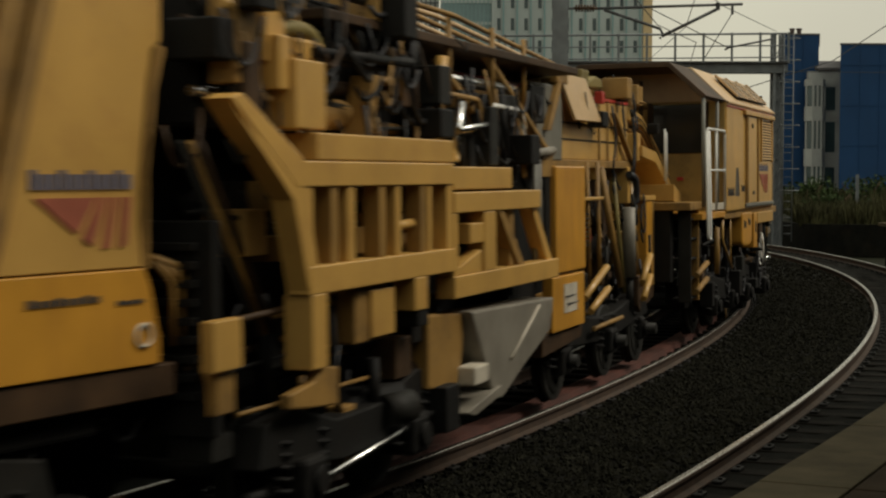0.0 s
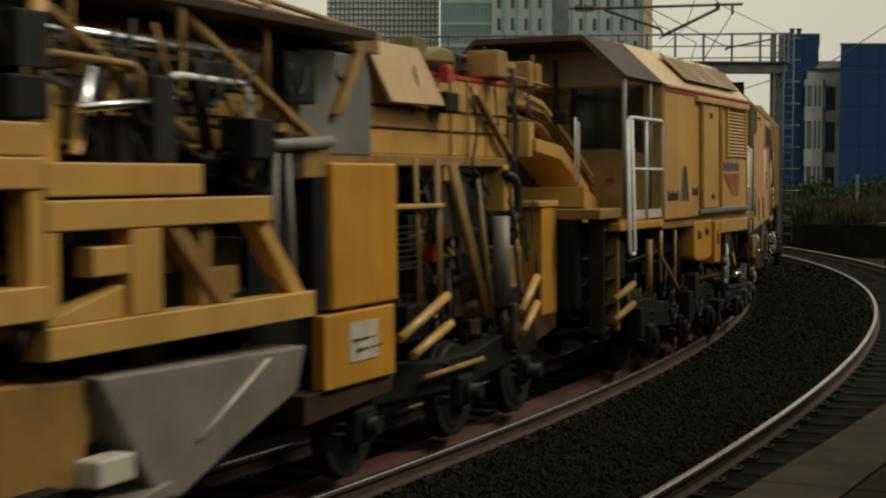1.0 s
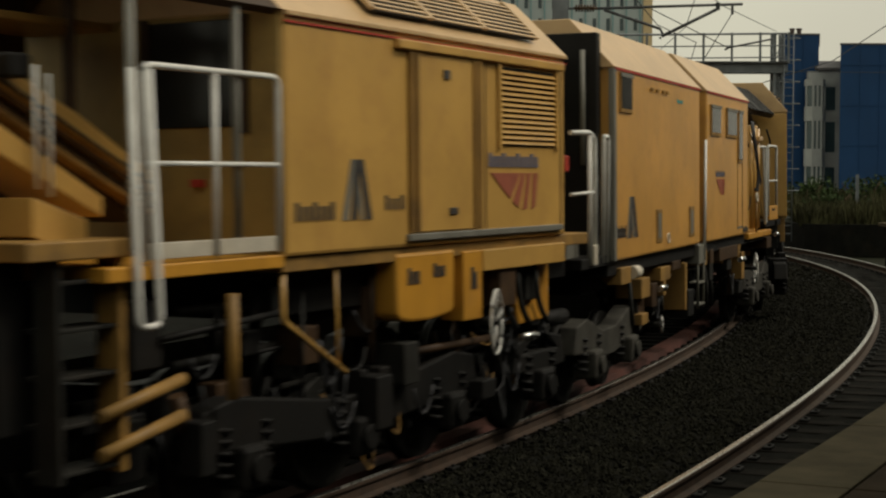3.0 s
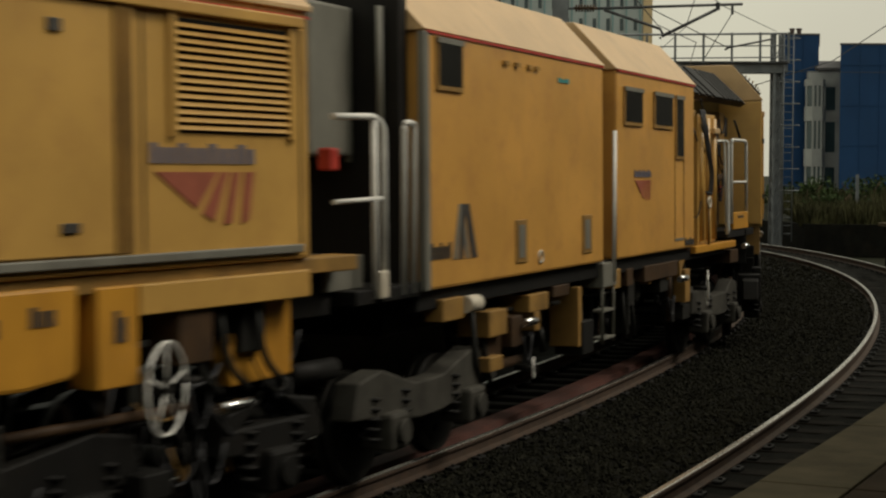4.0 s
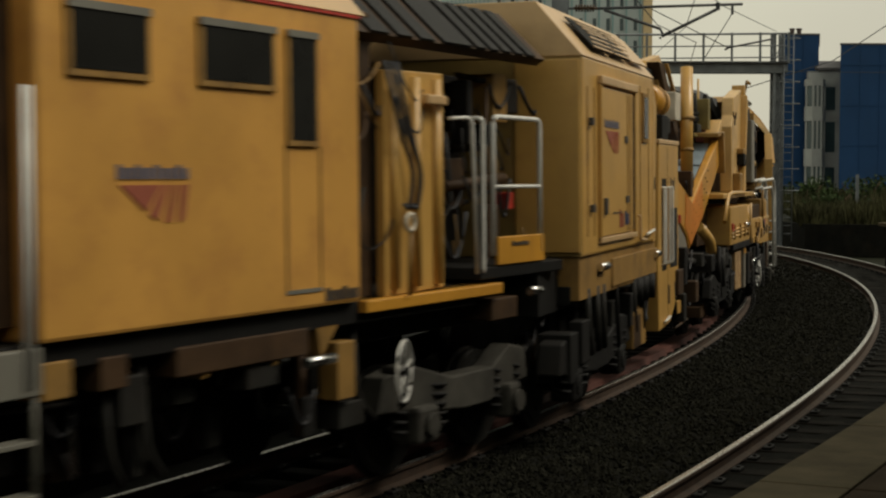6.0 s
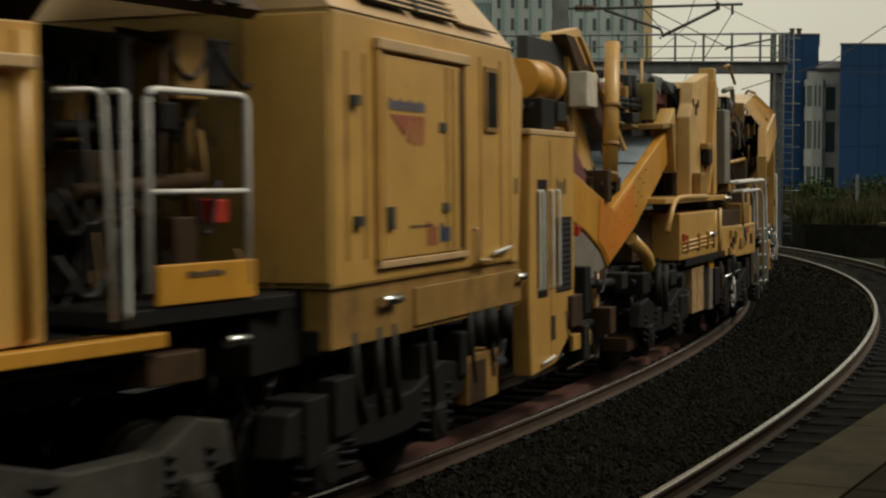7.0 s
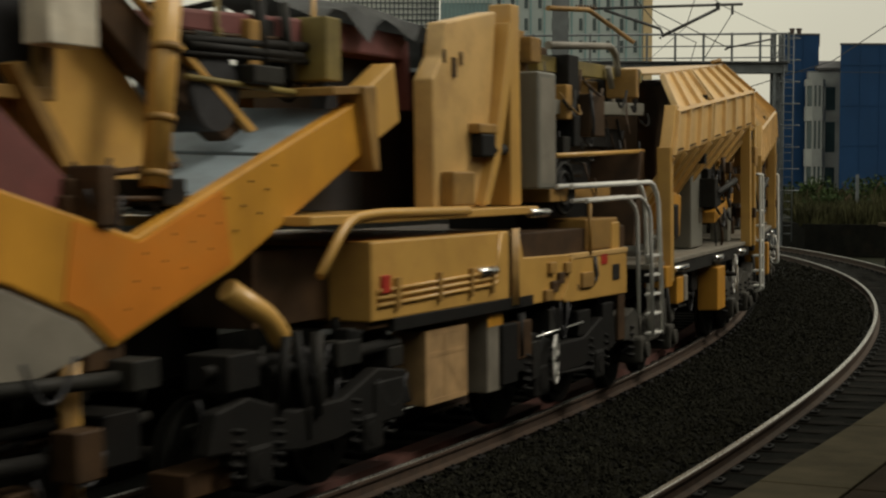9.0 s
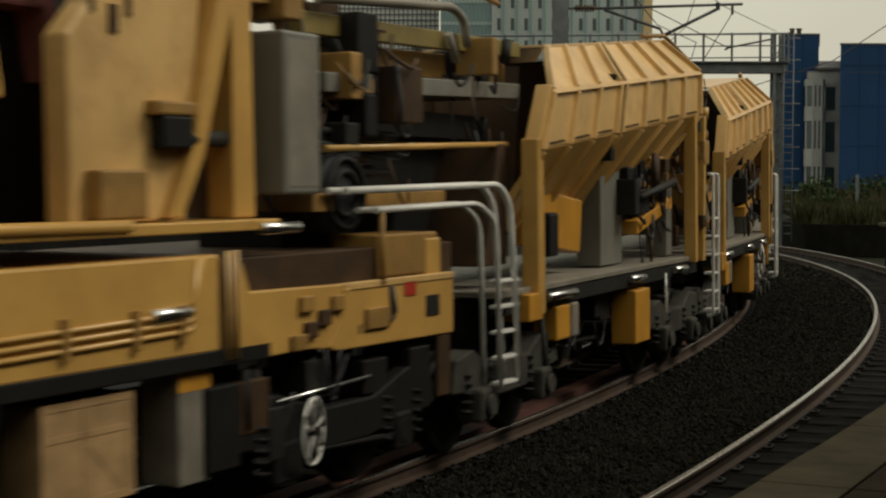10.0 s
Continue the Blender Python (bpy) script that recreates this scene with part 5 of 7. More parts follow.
def build_power_car():
    c = Car(
        "power_car", "yellow power car with louvred doors and white railed platform", "rail vehicle", FRONT_PIVOTS,
        ((22.62, 23.36), (24.3, 24.95), (26.2, 26.55), (28.36, 28.5), (29.82, 30.0)),
    )
    CARS.append(c)
    b = c.shell("body", BODY, 24.3, 29.82, YELLOW, 0.03, label="yellow sheet-steel body with chamfered roof")
    c.shell("roof", [(1.31, 3.8), (0.73, 4.36), (-0.73, 4.36), (-1.31, 3.8), (-1.28, 3.79), (1.28, 3.79)], 24.25, 29.87, CREAM, 0.01, label="paler chamfered roof")
    c.box("eaves_strip", 24.3, 29.82, 1.3, 1.335, 3.76, 3.8, CREAM, 0.008, b)
    c.box("drip_line", 24.3, 29.82, 1.3, 1.315, 3.71, 3.725, RED, 0.0, b)
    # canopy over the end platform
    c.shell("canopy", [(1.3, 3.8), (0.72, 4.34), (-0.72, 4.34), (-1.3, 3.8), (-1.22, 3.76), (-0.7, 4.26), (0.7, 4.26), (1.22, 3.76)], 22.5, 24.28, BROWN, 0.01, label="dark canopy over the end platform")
    for u, o in ((22.55, 1.24), (23.75, 1.24)):
        c.tube("canopy_post", [(u, o, 2.1), (u, o, 3.82)], 0.03, GREY)
    # end wall with its window
    c.box("end_window", 24.24, 24.264, 0.1, 0.95, 2.95, 3.75, GLASS, 0.01, label="dark cab end window")
    for o in (0.05, 0.97):
        c.box("window_frame", 24.225, 24.264, o - 0.04, o + 0.04, 2.9, 3.78, BROWN, 0.005)
    c.shell("end_wall", [(1.27, 1.99), (1.27, 3.79), (0.71, 4.31), (-0.71, 4.31), (-1.27, 3.79), (-1.27, 1.99)], 24.265, 24.298, SHADOW_OLIVE, 0.0, label="grimy yellow end wall with canopy shade in its colour")
    c.box("door_latch", 24.2, 24.264, 0.5, 0.6, 2.5, 2.56, RED, 0.005)
    c.railing(22.62, 24.24, 2.02, 3.3, (2.66,), posts=3)
    c.tube("long_grab", [(22.48, 1.3, 3.27), (22.5, 1.32, 1.6), (22.72, 1.32, 1.6), (22.66, 1.3, 3.27)], 0.024, WHITE, label="long white grab rail", bend=0.08)
    c.box("kick_plate", 22.64, 24.22, 1.25, 1.27, 2.03, 2.14, SIGN_WHITE)
    c.box("platform", 22.25, 24.3, -1.25, 1.28, 1.9, 2.0, ORANGE)
    c.poly("cross_boom", [(22.0, 2.45), (22.5, 2.3), (22.5, 2.05), (22.0, 2.2)], -0.4, 0.9, YELLOW)
    # side: door, header rail, grille
    d = c.box("sliding_door", 26.62, 27.72, 1.28, 1.322, 2.1, 3.62, YELLOW, 0.01, b, "yellow sliding door")
    c.box("door_rail", 26.2, 29.7, 1.29, 1.36, 3.63, 3.71, YELLOW, 0.012, b)
    c.box("door_sill", 26.4, 29.7, 1.29, 1.34, 2.03, 2.09, GREY, 0.01, b)
    for u in (26.45, 26.56, 27.74, 27.84):
        c.box("door_jamb", u, u + 0.05, 1.29, 1.34, 2.1, 3.62, DULL, 0.006, b)
    c.box("door_latch", 27.1, 27.22, 1.322, 1.34, 3.42, 3.5, INK, 0.005, d)
    c.box("door_latch", 27.2, 27.36, 1.322, 1.34, 2.24, 2.3, INK, 0.005, d)
    # flush black plate: the shade of a hollow, put behind the slats
    g = c.box("louvre_shade_plate", 28.36, 29.58, 1.29, 1.305, 2.86, 3.6, BLACK, 0.0, b)
    for k in range(14):
        h = 2.88 + k * 0.051
        c.slope("louvre_slat", [(28.37, 1.305, h + 0.03), (29.57, 1.305, h + 0.03), (29.57, 1.33, h), (28.37, 1.33, h)], 0.008, YELLOW, g, bev=0.0)
    for u in (28.33, 29.59):
        c.box("louvre_frame", u - 0.03, u + 0.03, 1.3, 1.335, 2.83, 3.63, YELLOW, 0.006, b)
    c.box("panel_joint", 28.02, 28.04, 1.3, 1.306, 2.1, 3.62, BROWN, 0.0, b)
    c.box("panel_joint", 29.7, 29.72, 1.3, 1.306, 2.1, 3.62, BROWN, 0.0, b)
    c.logo(28.1, 29.2, 2.66, 1.306, b)
    c.bars("nameplate", 24.44, 25.12, 2.24, 0.14, 7, INK, 1.306, b, 0.55)
    c.mark(25.21, 25.75, 2.23, 0.48, b)
    c.bars("lettering", 26.0, 26.4, 2.3, 0.12, 4, INK, 1.306, b, 0.45)
    # roof vents on the chamfer, black plates for their shaded openings
    for k in range(3):
        u0 = 25.9 + k * 1.14
        f = c.slope("roof_vent", [(u0, 1.24, 3.91), (u0 + 1.06, 1.24, 3.91), (u0 + 1.06, 0.86, 4.275), (u0, 0.86, 4.275)], 0.02, BLACK, b, bev=0.0)
        for j in range(8):
            q = j / 8
            o, h = 1.235 - 0.38 * q, 3.93 + 0.36 * q
            c.slope("vent_slat", [(u0, o + 0.035, h), (u0 + 1.06, o + 0.035, h), (u0 + 1.06, o + 0.022, h + 0.016), (u0, o + 0.022, h + 0.016)], 0.01, CREAM, f, bev=0.0)
        for u in (u0 - 0.05, u0 + 1.06):
            c.slope("vent_frame", [(u, 1.25, 3.92), (u + 0.05, 1.25, 3.92), (u + 0.05, 0.86, 4.3), (u, 0.86, 4.3)], 0.035, CREAM, f, bev=0.0)
    # underframe
    c.box("solebar", 24.3, 30.5, 1.0, 1.26, 1.86, 1.98, DULL)
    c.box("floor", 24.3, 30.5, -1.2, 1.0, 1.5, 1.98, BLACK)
    t = c.poly("fuel_tank", [(26.25, 1.93), (27.4, 1.93), (27.38, 1.4), (27.3, 1.36), (26.9, 1.33), (26.5, 1.34), (26.32, 1.37), (26.26, 1.42)], 0.7, 1.28, ORANGE, 0.03, label="orange-yellow side tank")
    c.bars("tank_mark", 26.45, 26.7, 1.66, 0.14, 3, INK, 1.284, t)
    c.bars("tank_mark", 26.95, 27.2, 1.7, 0.12, 3, INK, 1.284, t)
    c.box("beam", 27.98, 29.82, 1.15, 1.3, 1.7, 1.9, YELLOW)
    c.box("hanger_box", 27.56, 27.97, 1.05, 1.29, 1.27, 1.9, ORANGE)
    c.bars("tank_mark", 27.72, 27.86, 1.55, 0.2, 2, INK, 1.294)
    c.handwheel(28.2, 1.22, 0.3)
    c.tube("strap", [(23.65, 1.25, 1.75), (23.65, 1.25, 1.0)], 0.045, DULL)
    c.tube("brace", [(24.37, 1.22, 1.85), (24.37, 1.22, 1.5), (25.4, 1.22, 1.02)], 0.022, YELLOW)
    c.tube("brace", [(25.24, 1.22, 1.85), (25.28, 1.22, 1.06)], 0.014, YELLOW)
    c.box("brake_box", 24.95, 25.25, 0.8, 1.05, 1.1, 1.4, BROWN)
    for u in (28.6, 28.9, 29.3):
        c.tube("air_pipe", [(u, 1.2, 1.7), (u + 0.05, 1.22, 1.3), (u + 0.3, 1.2, 1.1)], 0.028, STEEL, bend=0.15)
    c.poly("end_plate", [(29.3, 1.68), (29.85, 1.72), (29.85, 1.12), (29.15, 1.1), (29.1, 1.3)], 0.95, 1.1, ORANGE, 0.02)
    c.lamp(28.9, 1.02)
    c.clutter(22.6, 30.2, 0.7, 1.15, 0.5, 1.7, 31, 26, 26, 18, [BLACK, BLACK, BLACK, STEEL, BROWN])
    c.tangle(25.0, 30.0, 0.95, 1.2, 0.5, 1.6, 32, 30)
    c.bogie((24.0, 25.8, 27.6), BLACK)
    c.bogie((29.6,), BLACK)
    coupler(c, 30.6)


def build_engine_car():
    c = Car(
        "engine_car", "long plain yellow machine van with small square windows", "rail vehicle", (30.98, 42.14),
        ((30.5, 31.2), (31.6, 32.4), (32.53, 33.1), (33.66, 34.41), (33.96, 34.71), (35.64, 36.43), (35.94, 36.74), (36.16, 37.2), (36.72, 37.72), (37.9, 38.72), (39.2, 40.1), (39.85, 40.64), (40.8, 41.25), (41.1, 41.75), (42.0, 42.75), (42.22, 43.3), (42.6, 43.62), (43.92, 44.62)),
    )
    CARS.append(c)
    ring = [(1.3, 1.6), (1.3, 3.82), (0.78, 4.36), (-0.78, 4.36), (-1.3, 3.82), (-1.3, 1.6)]
    b = c.shell("body", ring, 31.55, 36.16, VAN, 0.03, label="plain yellow steel van body")
    b2 = c.shell("body", ring, 36.72, 40.8, VAN, 0.03, label="plain yellow steel van body")
    c.shell("recess", [(1.1, 1.7), (1.1, 3.8), (0.7, 4.3), (-0.7, 4.3), (-1.2, 3.8), (-1.2, 1.7)], 36.1, 36.8, BROWN, 0.0, label="dark brown recessed doorway")
    for u0, u1 in ((31.5, 36.2), (36.68, 40.85)):
        c.shell("roof", [(1.315, 3.82), (0.79, 4.38), (-0.79, 4.38), (-1.315, 3.82), (-1.28, 3.81), (1.28, 3.81)], u0, u1, CREAM, 0.01, label="paler chamfered roof")
    for bb, u0, u1 in ((b, 31.56, 36.15), (b2, 36.73, 40.79)):
        c.box("drip_line", u0, u1, 1.3, 1.316, 3.79, 3.81, RED, 0.0, bb)
    c.box("edge_post", 31.5, 31.6, 1.24, 1.31, 1.6, 3.8, GREY, 0.01, b)

    def window(u0, u1, h0, h1, par):
        f = c.box("window", u0 - 0.05, u1 + 0.05, 1.29, 1.325, h0 - 0.05, h1 + 0.05, DULL, 0.012, par)
        c.box("pane", u0, u1, 1.318, 1.33, h0, h1, GLASS, 0.0, f)
        c.box("window_trim", u0 - 0.05, u1 + 0.05, 1.325, 1.34, h1, h1 + 0.05, GREY, 0.0, f)

    window(31.83, 32.48, 3.36, 3.72, b)
    window(37.05, 37.85, 3.22, 3.58, b2)
    window(38.42, 39.15, 3.22, 3.58, b2)
    window(39.42, 39.8, 2.84, 3.58, b2)
    for u in (33.66, 35.64):
        s = c.box("vent_slot", u, u + 0.3, 1.29, 1.315, 1.73, 2.15, DULL, 0.01, b)
        c.box("slot_panel", u + 0.06, u + 0.22, 1.312, 1.322, 1.78, 2.1, GREY, 0.0, s)
    bm = add_ring(bmesh.new(), c.p(34.35, 1.308, 1.76), 0.06, 0.012, "y", 16)
    c.put("white_ring_mark", bm, SIGN_WHITE, b)
    c.bars("lettering", 34.9, 35.25, 3.55, 0.05, 4, TEAL, 1.306, b)
    for u in (33.4, 33.65, 34.0, 34.2):
        c.box("bracket", u, u + 0.1, 1.3, 1.33, 3.63, 3.67, DULL, 0.0, b)
    c.bars("nameplate", 31.62, 32.2, 1.86, 0.14, 7, INK, 1.306, b, 0.55)
    c.mark(32.24, 32.82, 1.84, 0.49, b)
    c.logo(37.52, 38.28, 2.56, 1.306, b2)
    for u in (39.35, 39.9):
        c.box("panel_joint", u, u + 0.03, 1.3, 1.308, 1.75, 2.8, DULL, 0.0, b2)
    c.box("panel_joint", 39.35, 39.93, 1.3, 1.308, 1.72, 1.75, GREY, 0.0, b2)
    c.bars("lettering", 40.0, 40.75, 1.64, 0.1, 6, INK, 1.306, b2)
    # end platform before the body
    c.box("cabinet", 30.6, 31.3, -0.9, 0.75, 2.75, 4.0, GREY, 0.03, label="grey equipment cabinet")
    c.box("rear_bulkhead", 31.35, 31.5, -1.2, 1.15, 1.6, 4.2, BLACK)
    c.box("platform", 30.4, 31.55, -1.2, 1.25, 1.56, 1.68, BLACK)
    c.box("side_locker", 30.2, 30.8, 0.6, 1.1, 1.68, 1.95, GREY)
    c.tube("platform_rail", [(30.1, 1.22, 3.03), (30.72, 1.25, 3.05), (30.84, 1.27, 2.98), (30.84, 1.27, 1.6)], 0.028, WHITE, bend=0.1)
    c.tube("platform_rail", [(30.1, 1.22, 2.38), (30.84, 1.26, 2.4)], 0.02, WHITE)
    c.tube("platform_rail", [(30.72, 1.25, 1.6), (30.72, 1.25, 3.03)], 0.026, WHITE)
    c.tube("platform_rail", [(31.2, 1.25, 1.6), (31.2, 1.27, 3.02), (31.38, 1.27, 3.02), (31.38, 1.25, 1.6)], 0.026, WHITE, bend=0.06)
    c.box("tail_light", 30.25, 30.4, 1.0, 1.12, 2.62, 2.8, RED, 0.02, label="red tail lamp")
    c.box("toe_plate", 30.72, 30.86, 1.24, 1.3, 1.6, 1.82, SIGN_WHITE)
    for o in (0.2, 0.5):
        c.tube("hinge_post", [(31.3, o + 0.5, 2.7), (31.3, o + 0.5, 4.0)], 0.03, GREY)
    # doorway rails and steps
    for u in (36.6, 36.66):
        c.tube("door_rail", [(u, 1.28, 1.35), (u, 1.3, 3.1)], 0.016, WHITE)
    c.ladder(36.25, 36.7, 0.65, 1.6, 3, 1.25, GREY)
    c.box("step_box", 36.2, 36.75, 1.0, 1.28, 1.3, 1.58, GREY)
    # corrugated rear panel with cables
    p = c.poly("rear_panel", [(41.1, 1.6), (42.0, 1.62), (42.0, 3.46), (41.1, 3.44)], 1.14, 1.22, YELLOW)
    for u in (41.22, 41.54, 41.87):
        c.tube("panel_rib", [(u, 1.23, 1.66), (u, 1.23, 3.4)], 0.05, YELLOW, p)
    c.box("panel_foot", 40.85, 42.75, 1.0, 1.3, 1.5, 1.6, ORANGE)
    c.box("panel_gap", 40.8, 41.1, 0.6, 1.1, 1.6, 3.9, BROWN)
    for k, (u, w) in enumerate(((41.05, 0.3), (41.12, 0.36), (41.2, 0.26))):
        c.tube("cable", [(u, 1.28, 3.5), (u + 0.1, 1.33, 3.0), (u + w, 1.34, 2.6), (u + w * 0.8, 1.33, 2.3), (u + 0.2, 1.3, 2.35)], 0.018, RUBBER, bend=0.25)
    bm = add_ring(bmesh.new(), c.p(41.3, 1.33, 2.2), 0.07, 0.02, "y", 14)
    c.put("hose_coupling", bm, SIGN_WHITE)
    c.box("bracket", 41.6, 41.9, 1.25, 1.33, 3.18, 3.26, CREAM)
    c.tube("drop_cable", [(41.32, 1.32, 2.15), (41.3, 1.32, 1.6)], 0.02, DULL)
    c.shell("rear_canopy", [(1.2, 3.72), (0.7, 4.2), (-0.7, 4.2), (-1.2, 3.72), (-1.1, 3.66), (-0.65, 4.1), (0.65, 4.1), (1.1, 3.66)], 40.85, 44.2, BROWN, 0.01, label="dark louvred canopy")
    for k in range(9):
        u = 41.0 + k * 0.34
        c.slope("canopy_slat", [(u, 1.22, 3.74), (u + 0.22, 1.22, 3.74), (u + 0.22, 0.74, 4.2), (u, 0.74, 4.2)], -0.03, BLACK, bev=0.0)
    # open bay up to the next cab
    c.box("bay_back", 42.3, 44.3, -1.0, 0.2, 1.7, 3.6, BLACK)
    c.box("bay_box", 42.5, 43.0, 0.3, 0.8, 2.3, 2.75, BROWN)
    c.box("bay_box", 43.6, 44.2, 0.2, 0.9, 3.2, 3.5, BLACK)
    c.tangle(42.4, 44.3, 0.5, 1.1, 2.0, 3.6, 43, 26)
    c.tangle(40.9, 41.4, 1.1, 1.25, 2.2, 3.7, 44, 10)
    c.clutter(42.3, 44.3, 0.2, 0.95, 1.8, 3.6, 41, 10, 14, 8, [BLACK, BROWN, BLACK, DULL, STEEL])
    c.grab(42.36, 1.7, 3.1, 1.26, WHITE, 0.02, 0.2)
    c.tube("grab_rail", [(42.06, 1.2, 3.08), (42.2, 1.24, 3.1), (42.22, 1.26, 1.7)], 0.018, WHITE, bend=0.1)
    c.railing(42.6, 43.92, 1.85, 3.12, (2.48,), 1.26, posts=2)
    k = c.box("kick_plate", 42.68, 43.98, 1.24, 1.28, 1.76, 2.02, ORANGE, label="yellow kick plate")
    c.bars("lettering", 43.05, 43.55, 1.93, 0.04, 5, INK, 1.284, k)
    c.box("bay_floor", 42.3, 44.45, -1.2, 1.26, 1.64, 1.75, BLACK)
    c.box("red_tank", 44.15, 44.3, 0.6, 0.8, 2.25, 2.42, RED)
    # underframe
    c.box("solebar", 31.5, 42.3, 0.9, 1.22, 1.42, 1.6, BLACK)
    c.box("floor", 31.5, 44.4, -1.2, 0.9, 1.2, 1.6, BLACK)
    for u0, u1, h0, h1, m in ((34.2, 34.75, 1.2, 1.38, DULL), (34.35, 34.5, 1.0, 1.2, DULL), (34.9, 35.4, 1.3, 1.42, BROWN), (35.68, 35.8, 0.7, 1.36, DULL), (33.2, 33.5, 0.72, 0.86, DULL), (33.2, 33.6, 1.05, 1.3, DULL), (33.7, 34.0, 0.9, 1.2, BROWN), (36.8, 37.1, 1.25, 1.48, DULL), (37.4, 37.7, 1.25, 1.46, BROWN), (38.2, 39.8, 1.25, 1.45, BROWN), (40.4, 40.8, 0.85, 1.3, DULL), (42.6, 43.3, 1.25, 1.45, BROWN)):
        c.box("underframe_box", u0, u1, 0.9, 1.24, h0, h1, m)
    for u in (38.4, 39.2, 40.0):
        c.poly("outrigger", [(u, 1.45), (u + 0.5, 1.45), (u + 0.1, 1.2)], 0.9, 1.22, DULL)
    c.tube("air_tank", [(32.2, 1.1, 1.4), (32.9, 1.1, 1.4)], 0.1, DULL, sides=14)
    c.box("end_box", 32.0, 32.6, 1.1, 1.28, 1.3, 1.5, DULL)
    c.tube("bright_cap", [(32.6, 1.28, 1.42), (32.85, 1.28, 1.42)], 0.08, SIGN_WHITE)
    c.lamp(34.1, 1.12, 1.28)
    c.lamp(39.9, 1.2, 1.3, 0.5)
    c.lamp(43.7, 1.48, 1.28)
    c.handwheel(41.19, 0.99, 0.25)
    c.handwheel(34.4, 0.62, 0.1, 1.2)
    for u in (33.1, 33.3, 35.9, 36.0, 37.6, 38.0, 40.9):
        c.tube("hanging_pipe", [(u, 1.1, 1.4), (u, 1.15, 0.8), (u + 0.2, 1.1, 0.6)], 0.028, STEEL, bend=0.12)
    c.clutter(33.0, 41.0, 0.5, 1.1, 0.6, 1.35, 42, 24, 20, 12, [BLACK, BLACK, STEEL, BROWN])
    c.bogie((31.2, 33.0), DUSTY)
    c.bogie((41.75, 43.3), DUSTY)


def build_cab_car():
    c = Car(
        "cab_car", "yellow driving cab car with sliding door and side step box", "rail vehicle", REAR_PIVOTS,
        ((45.4, 45.99), (45.75, 46.71), (47.75, 48.75), (48.14, 49.23), (48.52, 49.58), (48.85, 50.0), (49.97, 50.86), (50.02, 51.06), (50.33, 51.4), (50.42, 51.7), (51.12, 52.3), (51.27, 52.41)),
        ((-1.3, -1.3), (0.9, 1.0), (1.12, 1.25), (1.3, 1.32)),
    )
    CARS.append(c)
    ring = [(1.3, 1.75), (1.3, 3.8), (0.75, 4.34), (-0.75, 4.34), (-1.3, 3.8), (-1.3, 1.75)]
    b = c.shell("body", ring, 45.4, 48.85, YELLOW, 0.03, label="yellow cab body with chamfered roof")
    c.shell("roof", [(1.315, 3.8), (0.76, 4.36), (-0.76, 4.36), (-1.315, 3.8), (-1.28, 3.79), (1.28, 3.79)], 45.35, 48.9, CREAM, 0.01, label="paler chamfered roof")
    # sloped nose
    bm = bmesh.new()
    a = [bm.verts.new(c.p(48.85, o, h)) for o, h in ring]
    z = [bm.verts.new(c.p(u, o, h)) for (u, o, h) in ((49.2, 1.25, 1.75), (49.5, 1.2, 3.45), (49.1, 0.7, 4.1), (49.1, -0.7, 4.1), (49.5, -1.2, 3.45), (49.2, -1.25, 1.75))]
    bm.faces.new(z)
    bm.faces.new(list(reversed(a)))
    for i in range(6):
        bm.faces.new((a[i], a[(i + 1) % 6], z[(i + 1) % 6], z[i]))
    bmesh.ops.recalc_face_normals(bm, faces=bm.faces[:])
    c.put("nose", bm, YELLOW, None, "sloping yellow cab front")
    c.shell("end_wall", [(1.28, 1.76), (1.28, 3.79), (0.73, 4.31), (-0.73, 4.31), (-1.28, 3.79), (-1.28, 1.76)], 45.36, 45.398, SHADOW_OLIVE, 0.0, label="grimy yellow end wall with shade in its colour")
    c.box("end_panel", 45.32, 45.357, 0.55, 1.27, 1.8, 3.76, YELLOW, 0.01, label="grimy yellow end panel")
    d = c.box("sliding_door", 45.88, 47.55, 1.29, 1.33, 1.93, 3.52, YELLOW, 0.012, b, "yellow sliding door with stickers")
    c.box("door_rail", 45.75, 47.75, 1.29, 1.36, 3.55, 3.64, CREAM, 0.012, b)
    c.box("door_rail", 45.78, 47.75, 1.29, 1.34, 1.86, 1.92, CREAM, 0.01, b)
    for u in (45.76, 47.64):
        c.box("door_jamb", u, u + 0.07, 1.29, 1.345, 1.92, 3.56, YELLOW, 0.008, b)
    c.box("door_gap", 47.52, 47.6, 1.3, 1.336, 1.95, 3.5, BROWN, 0.0, b)
    for u in (45.5, 45.66, 47.2, 47.35):
        c.box("panel_joint", u, u + 0.02, 1.3, 1.338 if u > 46 else 1.307, 1.95, 3.5, DULL, 0.0, b)
    c.logo(45.98, 46.73, 3.1, 1.334, b)
    for u, h in ((45.54, 3.1), (45.56, 2.2), (47.05, 2.95), (47.1, 2.27)):
        c.box("hinge_plate", u, u + (0.06 if u < 46 else 0.15), 1.3, 1.345, h, h + 0.08, INK, 0.004, b)
    c.box("door_handle", 45.92, 46.04, 1.33, 1.36, 2.16, 2.34, INK, 0.01, d)
    c.bars("sticker", 46.75, 47.0, 2.0, 0.2, 3, LOGO_RED, 1.334, d, 0.5)
    c.bars("sticker", 47.05, 47.3, 2.02, 0.16, 3, BLUE, 1.334, d, 0.6)
    c.bars("sticker_line", 46.4, 46.9, 2.16, 0.02, 4, INK, 1.334, d)
    w = c.box("window", 48.14, 48.52, 1.29, 1.325, 2.98, 3.58, DULL, 0.012, b)
